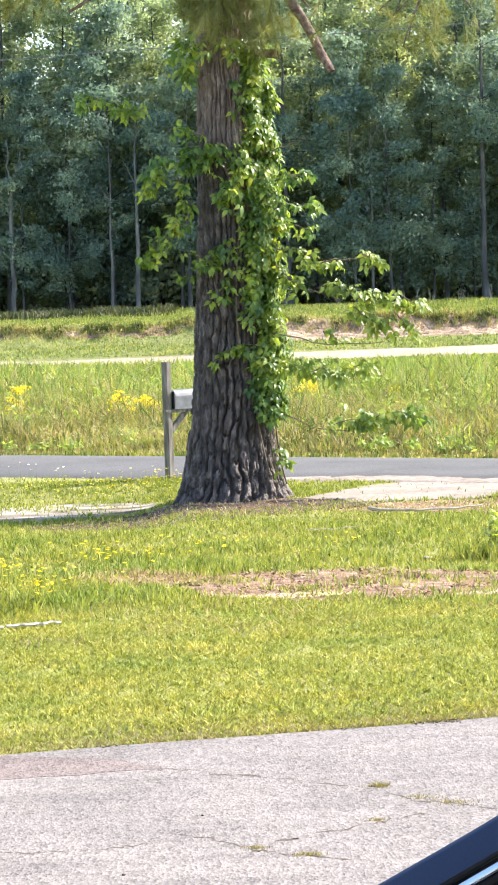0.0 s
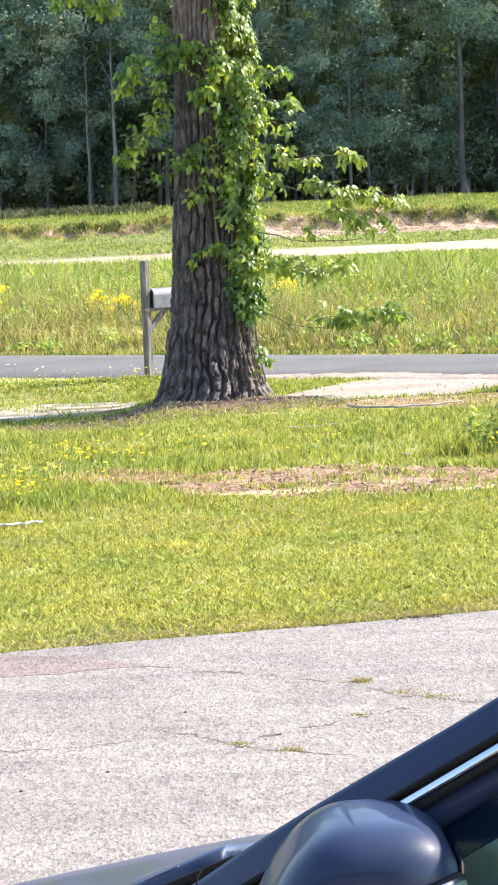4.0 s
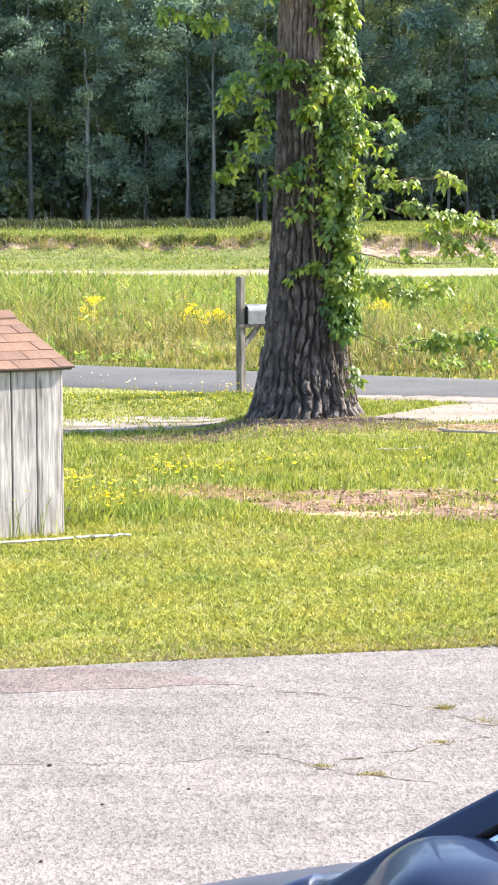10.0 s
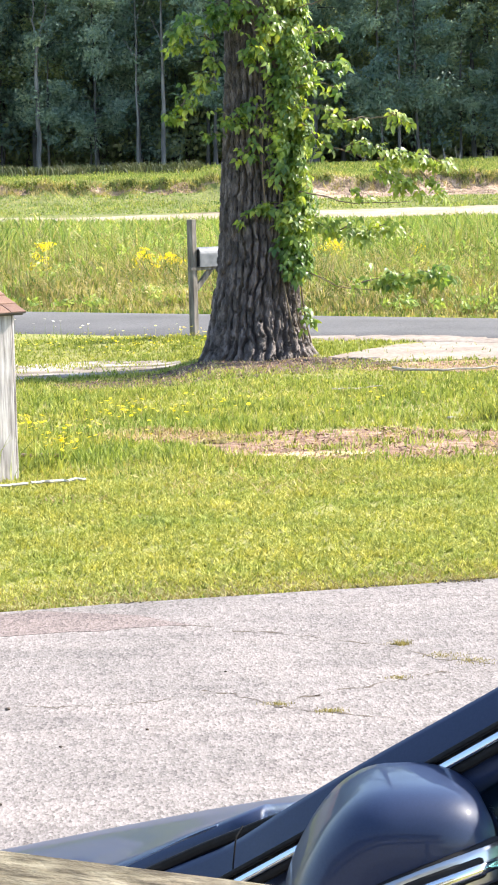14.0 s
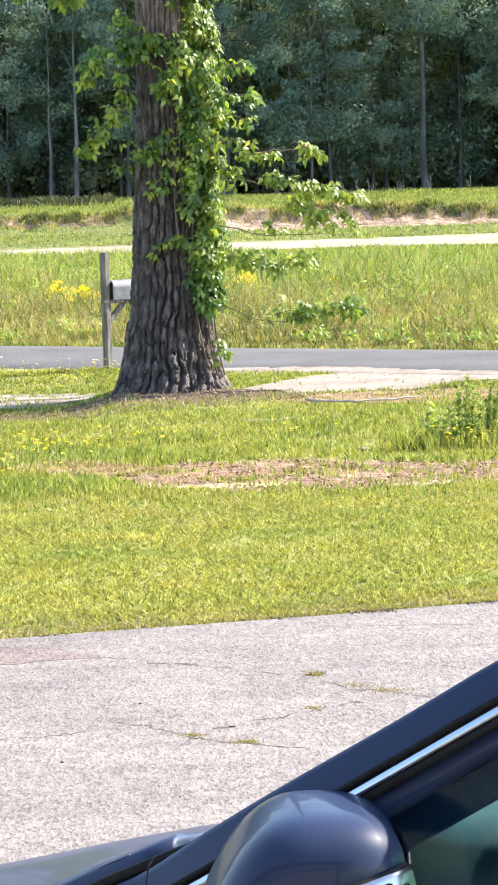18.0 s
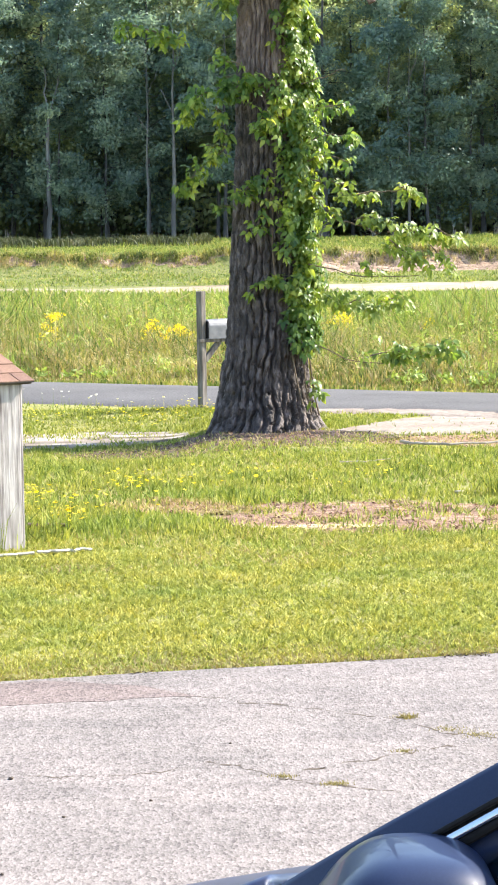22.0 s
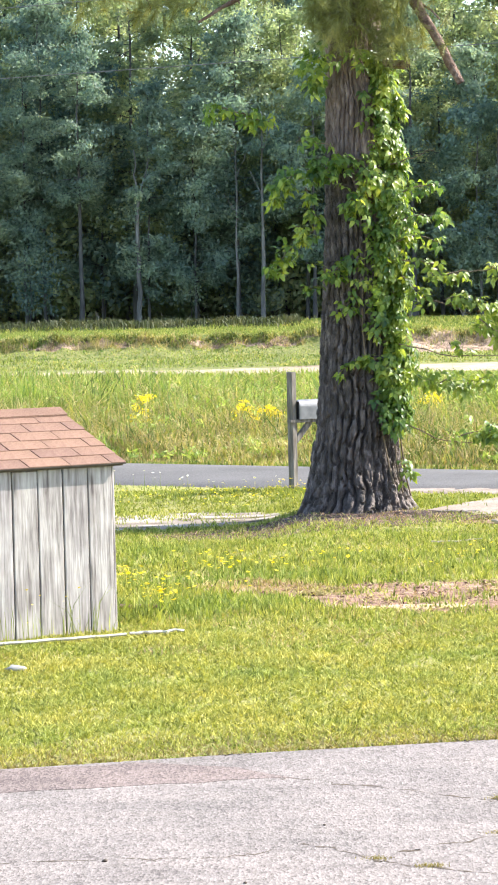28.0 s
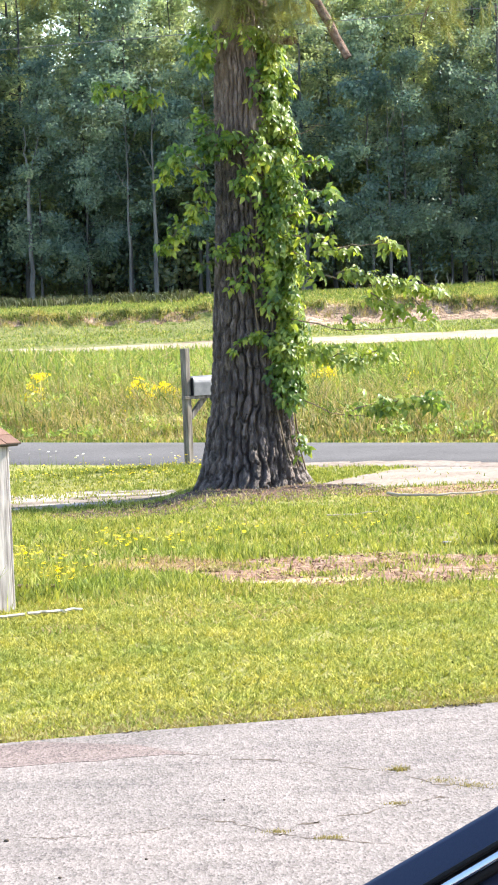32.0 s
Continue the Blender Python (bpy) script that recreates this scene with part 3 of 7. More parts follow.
tagged(outline_patch("field_track", SANDSTRIP, M_FIELDSAND, 0.022, jitter=0.5, step=0.8), "pale sandy track across the field", "track", kind="structure")

# cracks and patched area of the driveway
def crack(points, w=0.012):
    pts = []
    for (x0, y0), (x1, y1) in zip(points[:-1], points[1:]):
        for k in range(6):
            t = k / 6
            pts.append((x0 + (x1 - x0) * t + rng.normal(0, 0.008), y0 + (y1 - y0) * t + rng.normal(0, 0.018)))
    pts.append(points[-1])
    v, f = [], []
    for k, (px, py) in enumerate(pts):
        ww = w * (0.5 if rng.random() < 0.6 else 0.05) * rng.uniform(0.15, 1.6) * (0.3 if k in (0, len(pts) - 1) else 1)
        v += [(px, py - ww * 2.3, 0.0012), (px, py + ww * 2.3, 0.0012)]
        if k:
            f.append((2 * k - 2, 2 * k, 2 * k + 1, 2 * k - 1))
    tagged(np_object("driveway_crack", v, f, M_CRACK), "irregular dirt-filled crack in the driveway", "crack", kind="structure")


CRACKS = [([(-0.19, 14.28), (0.02, 14.23), (0.1, 14.08), (0.3, 13.97), (0.59, 13.75), (0.82, 13.56), (0.9, 13.45), (1.03, 13.18), (1.18, 13.08), (1.34, 12.92), (1.7, 12.82), (2.6, 12.7)], 0.012),
          ([(0.37, 12.34), (0.51, 12.46), (0.77, 12.63), (0.93, 12.78), (1.12, 12.9)], 0.012), ([(-0.08, 12.59), (0.04, 12.51), (0.17, 12.32), (0.26, 12.17), (0.34, 12.1), (0.49, 12.0), (0.76, 11.84)], 0.011),
          ([(-2.4, 12.2), (-1.48, 12.25), (-0.8, 12.33), (-0.66, 12.29), (-0.41, 12.28), (-0.25, 12.39), (0.0, 12.5)], 0.007), ([(1.0, 15.0), (1.9, 14.9), (2.7, 15.1)], 0.005)]
for pts, w in CRACKS:
    crack(pts, w)
tagged(outline_patch("asphalt_patch", [(-6, 13.0), (-1.8, 13.95), (-0.86, 14.15), (-0.1, 14.3), (-0.4, 14.6), (-0.9, 14.84), (-1.8, 14.62), (-6, 13.5)], M_PATCHED, 0.0015, jitter=0.03, step=0.15), "darker repaired asphalt along the edge of the driveway", "asphalt patch", kind="structure")


# ---- grass ----
def blades(x, y, h, w, lean, base=None, segs=1):
    """Arrays of grass blades at x, y with heights h and widths w."""
    n = len(x)
    ang = rng.uniform(0, 2 * np.pi, n)
    la = rng.uniform(0, 2 * np.pi, n)
    lv = lean * h * np.abs(rng.standard_normal(n))
    z = ground_z(x, y) if base is None else base
    px, py = np.cos(ang) * w / 2, np.sin(ang) * w / 2
    b0 = np.stack([x - px, y - py, z - 0.01], -1)
    b1 = np.stack([x + px, y + py, z - 0.01], -1)
    tip = np.stack([x + np.cos(la) * lv, y + np.sin(la) * lv, z + h], -1)
    k = np.arange(n)
    if segs == 1:
        return np.stack([b0, b1, tip], 1).reshape(-1, 3), np.stack([k * 3, k * 3 + 1, k * 3 + 2], -1)
    mx, my = x + np.cos(la) * lv * 0.3, y + np.sin(la) * lv * 0.3
    m0 = np.stack([mx - px * 0.8, my - py * 0.8, z + h * 0.6], -1)
    m1 = np.stack([mx + px * 0.8, my + py * 0.8, z + h * 0.6], -1)
    v = np.stack([b0, b1, m0, m1, tip], 1).reshape(-1, 3)
    o = k * 5
    f = np.concatenate([np.stack([o, o + 1, o + 3], -1), np.stack([o, o + 3, o + 2], -1), np.stack([o + 2, o + 3, o + 4], -1)])
    return v, f


def scatter(n, x0, x1, y0, y1):
    return rng.uniform(x0, x1, n), rng.uniform(y0, y1, n)


def noisy(x, y, s):
    """A cheap smooth field between about -1 and 1."""
    return (np.sin(x * s * 1.3 + 1.1) * np.cos(y * s * 0.9 + 0.4) + np.sin(x * s * 2.9 + y * s * 1.7) * 0.6 + np.cos(x * s * 0.7 - y * s * 2.3 + 2.0) * 0.6) / 1.6


def off_bare(x, y):
    keep = ~inside(x, y, DRIVE)
    keep &= ~((inside(x, y, TRACK) | inside(x, y, APRON)) & (rng.random(len(x)) > np.where(x < 0, np.clip(0.10 + 0.22 * (y - 32.2) + 0.22 * noisy(x, y, 2.5), 0.03, 0.6), 0.012)))
    keep &= ~(inside(x, y, PATCHES[3]) & (rng.random(len(x)) > np.clip((np.hypot(x - 0.54, 0.7 * (y - 32.2)) - 0.85) / 1.3, 0.05, 0.9)))
    for loop in PATCHES[:3]:
        keep &= ~(inside(x, y, loop) & (rng.random(len(x)) > np.clip(0.16 + 0.36 * noisy(x, y, 3.0) + 0.2 * noisy(x, y, 9.0), 0.02, 0.6)))
    keep &= np.abs(y - road_y(x)) * 0.823 > 1.94
    return keep


def drive_edge(x):
    return np.interp(x, [-14, -6, -1.79, -0.4, 0.99, 2.4, 6, 14], [11.8, 13.5, 14.66, 15.06, 15.38, 15.76, 16.56, 18.4])


# mown lawn next to the driveway
x, y = scatter(26000, -3.6, 4.4, 14.4, 21.9)
x, y = np.repeat(x, 6) + rng.normal(0, 0.016, 156000), np.repeat(y, 6) + rng.normal(0, 0.025, 156000)
x2, y2 = scatter(70000, -10, 10, 12.5, 21.9)
x, y = np.concatenate([x, x2]), np.concatenate([y, y2])
keep = off_bare(x, y) & (y > drive_edge(x) + 0.05 * noisy(x, y * 0.3, 9) + 0.03 * noisy(x, y * 0.2, 23))
x, y = x[keep], y[keep]
edge = np.clip((y - drive_edge(x)) / 0.5, 0.35, 1)
h = (0.020 + 0.015 * rng.random(len(x)) + 0.008 * noisy(x, y, 2.2)) * edge * (1 + 0.35 * noisy(x, y * 0.5, 7.0))
v, f = blades(x, y, h * rng.uniform(0.6, 1.25, len(x)), rng.uniform(0.010, 0.023, len(x)), 1.7)
lawn = np_object("mown_lawn", v, f, M_BLADE)
tagged(lawn, "short sunlit yellow-green mown grass beside the driveway", "grass", kind="stuff")

# dry fringe along the driveway
x = rng.uniform(-4, 4.6, 9000)
y = drive_edge(x) + 0.02 + 0.75 * rng.random(9000) ** 1.8
v, f = blades(x, y, rng.uniform(0.010, 0.03, 9000), rng.uniform(0.008, 0.02, 9000), 2.0)
tagged(np_object("dry_fringe", v, f, M_TUFT), "thin dry grass along the edge of the driveway", "grass", kind="stuff")

# pale cut straw lying on the mown grass
x, y = scatter(5200, -3.4, 4.6, 19.2, 21.6)
k = noisy(x, y, 1.7) > 0.05
v, f = blades(x[k], y[k], rng.uniform(0.024, 0.045, k.sum()), rng.uniform(0.010, 0.02, k.sum()), 2.2)
tagged(np_object("cut_straw", v, f, M_DRY), "pale cut straw lying on the mown grass", "straw", kind="stuff")

# longer grass round the bare patch, up to the road
x, y = scatter(30000, -4.2, 6.0, 20.6, 35.9)
x, y = np.repeat(x, 5) + rng.normal(0, 0.03, 150000), np.repeat(y, 5) + rng.normal(0, 0.04, 150000)
x2, y2 = scatter(60000, -12, 12, 20.6, 41)
x, y = np.concatenate([x, x2]), np.concatenate([y, y2])
keep = off_bare(x, y) & (y < road_y(x) - 2.36) & (rng.random(len(x)) < np.clip((y - 20.6) / 0.9, 0, 1))
x, y = x[keep], y[keep]
h = (0.030 + 0.036 * rng.random(len(x))) * (1 + 0.5 * noisy(x, y, 1.4)) * np.interp(np.hypot(x - 0.5, y - 30.4), [0, 1.2, 3.5], [0.45, 0.5, 1.0]) * np.where(y > 32.5, 0.75, 1.0)
band = np.exp(-((y - 21.55 - 0.15 * noisy(x, y, 2)) / 0.35) ** 2) + 0.8 * np.exp(-((x + 1.0) / 0.7) ** 2 - ((y - 21.8) / 0.7) ** 2)
h *= 1 + np.where(x < 0.3, 1.3, 0.25) * band * rng.random(len(x))
v, f = blades(x, y, h * rng.uniform(0.5, 1.3, len(x)), rng.uniform(0.012, 0.026, len(x)), 0.75)
tagged(np_object("rough_grass", v, f, M_ROUGH), "uneven green grass between the lawn and the road", "grass", kind="stuff")

# dry stems and thatch on the bare ground
chunks = []
for loop in PATCHES:
    lx, ly = [p[0] for p in loop], [p[1] for p in loop]
    x, y = scatter(1500 if loop is PATCHES[3] else 3600, min(lx), max(lx), min(ly), max(ly))
    k = inside(x, y, loop)
    chunks.append(blades(x[k], y[k], rng.uniform(0.01, 0.04, k.sum()), rng.uniform(0.008, 0.02, k.sum()), 2.4))
x, y = scatter(9000, -3.5, 5.5, 20.6, 31.8)
k = off_bare(x, y)
chunks.append(blades(x[k], y[k], rng.uniform(0.02, 0.08, k.sum()), rng.uniform(0.006, 0.012, k.sum()), 0.9))
v, f = merge(chunks)
tagged(np_object("dry_litter", v, f, M_DRY), "scattered dry straw and dead grass stems", "litter", kind="stuff")

# tall grass beyond the road
def tall(n, x0, x1, d0, d1, hmul=1.0, wmul=1.0):
    x = rng.uniform(x0, x1, n)
    d = d0 + (d1 - d0) * rng.random(n) ** 1.25
    y = road_y(x) + 2.38 + d
    h = np.interp(d, [0, 0.5, 1.2, 3, 6, 12, 26, 40, 46, 50], [0.05, 0.10, 0.26, 0.55, 0.78, 0.80, 0.56, 0.28, 0.14, 0.10]) * rng.uniform(0.35, 1.15, n) * (1 + 0.28 * noisy(x, y, 0.5) + 0.26 * noisy(x, y, 1.9)) * hmul
    far = y + 0.1 * x
    k = far < 85.0 + 1.2 * noisy(x, y, 0.35)
    x, y, h, d = x[k], y[k], h[k], d[k]
    w = (0.014 + 0.00042 * y * rng.random(len(x))) * wmul
    return blades(x, y, h, w, 0.62, segs=2)


v, f = merge([tall(42000, -8, 9, 0, 9), tall(14000, -11, 13, 4, 50), tall(10000, -34, 34, 0, 50, 1, 2)])
tagged(np_object("tall_grass", v, f, M_TALL), "tall uncut olive and tan grass along the far side of the road", "grass", kind="stuff")
v, f = merge([tall(42000, -11, 13, 3.5, 50), tall(10000, -34, 34, 3, 50, 1, 2)])
tagged(np_object("green_tall_grass", v, f, M_GREENTALL), "fresh green tall grass farther out in the meadow", "grass", kind="stuff")
v, f = merge([tall(32000, -8, 9, 0.25, 6.0, 0.9, 0.8), tall(6000, -10, 12, 4, 46, 1.05, 0.8)])
tagged(np_object("dry_tall_stems", v, f, M_DRY), "pale dry stems standing in the tall grass", "grass", kind="stuff")

# short grass on the field beyond the sandy track, ragged on the banks
x = np.concatenate([rng.uniform(-14, 20, 130000), rng.uniform(-34, 36, 40000)])
y = 84 + 47 * rng.random(170000) ** 1.25
far = y + 0.1 * x
sandy = (far > np.where(x > 3.5, 97.9, 99.8)) & (far < 100.7)
k = (far > 92.6) & ~(sandy & (rng.random(len(x)) < np.where(x > 3.5, 0.93, 0.35)))
x, y, far = x[k], y[k], far[k]
h = rng.uniform(0.03, 0.10, len(x)) * np.where((far > 100.4) & (far < 102), 2.0, 1.0) * np.where((far > 119) & (far < 125), 2.0, 1.0) * (1 + 0.4 * noisy(x, y, 0.6))
k = rng.random(len(x)) < 0.35
v, f = blades(x[k], y[k], h[k], rng.uniform(0.03, 0.06, k.sum()), 0.7)
tagged(np_object("field_grass", v, f, M_GREENTALL), "short green grass on the field and its low banks", "grass", kind="stuff")
v, f = blades(x[~k], y[~k], h[~k], rng.uniform(0.03, 0.06, (~k).sum()), 0.7)
tagged(np_object("field_grass", v, f, M_TALL), "short olive grass on the field and its low banks", "grass", kind="stuff")
# overhanging tufts along the lip of the bank
n = 1500
x = rng.uniform(-30, 34, n)
far = rng.normal(100.55, 0.16, n)
y = far - 0.1 * x
keep = noisy(x, y, 1.6) > -0.5
x, y = x[keep], y[keep]
x, y = np.repeat(x, 16) + rng.normal(0, 0.09, 16 * len(x)), np.repeat(y, 16) + rng.normal(0, 0.06, 16 * len(y))
v, f = blades(x, y, rng.uniform(0.08, 0.30, len(x)), rng.uniform(0.018, 0.035, len(x)), 1.0, segs=2)
v[4::5, 2] -= rng.uniform(0.0, 0.35, len(x))
tagged(np_object("bank_lip_grass", v, f, M_TALL), "ragged grass hanging over the lip of the bank", "grass", kind="stuff")
n = 900
x = np.concatenate([rng.uniform(-30, 3.5, 500), rng.uniform(3.5, 30, 400)])
y = rng.uniform(99.9, 101.0, n) - 0.1 * x
x, y = np.repeat(x, 12) + rng.normal(0, 0.1, 12 * n), np.repeat(y, 12) + rng.normal(0, 0.1, 12 * n)
v, f = blades(x, y, rng.uniform(0.08, 0.28, 12 * n), rng.uniform(0.018, 0.035, 12 * n), 0.8)
tagged(np_object("bank_tufts", v, f, M_DRY), "dry brown tufts along the eroded bank", "grass", kind="stuff")
# Row of dark scrub standing in for the shaded face of the second bank.
n = 16000
x = rng.uniform(-34, -0.5, n)
y = rng.normal(121.4, 0.8, n) - 0.1 * x
v, f = blades(x, y, rng.uniform(0.15, 0.46, n) * (1 + 0.3 * noisy(x, y, 0.9)), rng.uniform(0.03, 0.07, n), 0.5, segs=2)
tagged(np_object("bank_scrub", v, f, M_SCRUB), "low scrub along the bank before the woods, darkened for shade", "scrub", kind="stuff")
# broad-leaved weeds among the tall grass
def leaf_cards(c, size, flat=1.0):
    """Small lozenge leaves with free directions at the points c."""
    u = (rng.standard_normal(c.shape) + [0, 0, 0.5]) * [1, 1, flat]
    u /= np.linalg.norm(u, axis=1)[:, None]
    w = np.cross(u, rng.standard_normal(c.shape) * [flat, flat, 1])
    w /= np.linalg.norm(w, axis=1)[:, None]
    ln = (size * rng.uniform(0.5, 1.2, len(c)))[:, None]
    v = np.stack([c - u * ln, c + w * ln * 0.35, c + u * ln, c - w * ln * 0.35], 1).reshape(-1, 3)
    k = np.arange(len(c)) * 4
    return v, np.concatenate([np.stack([k, k + 1, k + 2], -1), np.stack([k, k + 2, k + 3], -1)])


n = 1500
x = rng.uniform(-8, 9, n)
y = road_y(x) + 2.40 + 0.6 + 14 * rng.random(n) ** 1.4
k = noisy(x, y, 1.1) > -0.1
x, y = x[k], y[k]
top = rng.uniform(0.3, 0.85, len(x)) * np.clip((y - road_y(x) - 2.40) / 4, 0.3, 1)
c = np.stack([x, y, top], -1)
c = np.repeat(c, 26, 0)
c[:, :2] += rng.normal(0, 0.07, (len(c), 2))
c[:, 2] *= rng.uniform(0.45, 1.05, len(c))
v, f = leaf_cards(c, 0.05)
tagged(np_object("broad_leaf_weeds", v, f, M_WEED), "light green broad-leaved weeds in the tall grass", "weeds", kind="stuff")
n = 2600
x = rng.uniform(-8, 9, n)
d = 0.8 + 12 * rng.random(n) ** 1.5
y = road_y(x) + 2.40 + d
c = np.stack([x, y, np.interp(d, [0, 3, 6, 13], [0.25, 0.55, 0.8, 0.85]) * rng.uniform(0.6, 1.1, n)], -1)
c = np.repeat(c, 9, 0) + rng.normal(0, 1, (9 * n, 3)) * [0.02, 0.02, 0.06]
v, f = leaf_cards(c, 0.022)
tagged(np_object("seed_heads", v, f, M_DRY), "tan seed heads standing in the tall grass", "grass", kind="stuff")
# brown leaf litter on the bare ground
chunks = []
for loop, n in zip(PATCHES, (6500, 500, 1200, 2600)):
    lx, ly = [p[0] for p in loop], [p[1] for p in loop]
    x, y = scatter(n, min(lx), max(lx), min(ly), max(ly))
    k = inside(x, y, loop) & (noisy(x, y, 2.6) > -0.25)
    chunks.append(leaf_cards(np.stack([x[k], y[k], ground_z(x[k], y[k]) + rng.uniform(0.006, 0.016, k.sum())], -1), 0.022, 0.25))
v, f = merge(chunks)
tagged(np_object("leaf_litter", v, f, M_CHIP), "curled red-brown dead leaves on the bare ground", "litter", kind="stuff")
# arching broad-bladed clumps at the front of the meadow
n = 46
x = np.concatenate([rng.uniform(1.5, 8, 36), rng.uniform(-7, 1, 10)])
y = road_y(x) + 2.40 + rng.uniform(1.2, 5.5, n)
x, y = np.repeat(x, 34) + rng.normal(0, 0.08, 34 * n), np.repeat(y, 34) + rng.normal(0, 0.08, 34 * n)
v, f = blades(x, y, rng.uniform(0.25, 0.62, len(x)), rng.uniform(0.016, 0.03, len(x)), 0.75, segs=2)
v[4::5, 2] -= 0.12
tagged(np_object("arching_grass_clumps", v, f, M_WEED), "pale green arching clumps of broad grass", "grass", kind="stuff")
# dark soil crumbs along the broken edge of the driveway
chunks = []
for x0, x1, n in ((1.20, 1.46, 130), (1.86, 2.22, 160), (0.8, 0.88, 30), (-0.5, -0.3, 40), (2.5, 3.2, 90)):
    x = rng.uniform(x0, x1, n)
    chunks.append(leaf_cards(np.stack([x, drive_edge(x) - 0.02 + rng.normal(0, 0.03, n), rng.uniform(0.002, 0.008, n)], -1), 0.011, 0.3))
v, f = merge(chunks)
tagged(np_object("edge_soil", v, f, M_CRACK), "dark soil crumbs along the broken driveway edge", "soil", kind="stuff")

# ---- the pine by the road ----
def worley(u, w, nu, seed=3):
    """Distance to the nearest two cell points, periodic in u with nu cells."""
    r = np.random.default_rng(seed)
    jx, jy = r.random((nu, 400)), r.random((nu, 400))
    iu, iw = np.floor(u).astype(int), np.floor(w).astype(int)
    f1, f2, who = np.full(u.shape, 9.0), np.full(u.shape, 9.0), np.zeros(u.shape)
    for a in (-1, 0, 1):
        for b in (-1, 0, 1):
            ca, cb = (iu + a) % nu, (iw + b) % 400
            d = np.hypot(iu + a + 0.15 + 0.7 * jx[ca, cb] - u, iw + b + 0.1 + 0.8 * jy[ca, cb] - w)
            closer = d < f1
            f2 = np.where(closer, f1, np.minimum(f2, d))
            who = np.where(closer, jx[ca, cb], who)
            f1 = np.minimum(f1, d)
    return f1, f2, who


TREE_X, TREE_Y = 0.54, 32.2


def trunk_radius(z):
    return np.interp(z, [-0.2, 0.0, 0.15, 0.4, 0.8, 1.3, 2.2, 3.2, 4.4, 6.0, 9.0, 14.0], [0.76, 0.64, 0.565, 0.495, 0.445, 0.412, 0.378, 0.345, 0.315, 0.285, 0.22, 0.09])


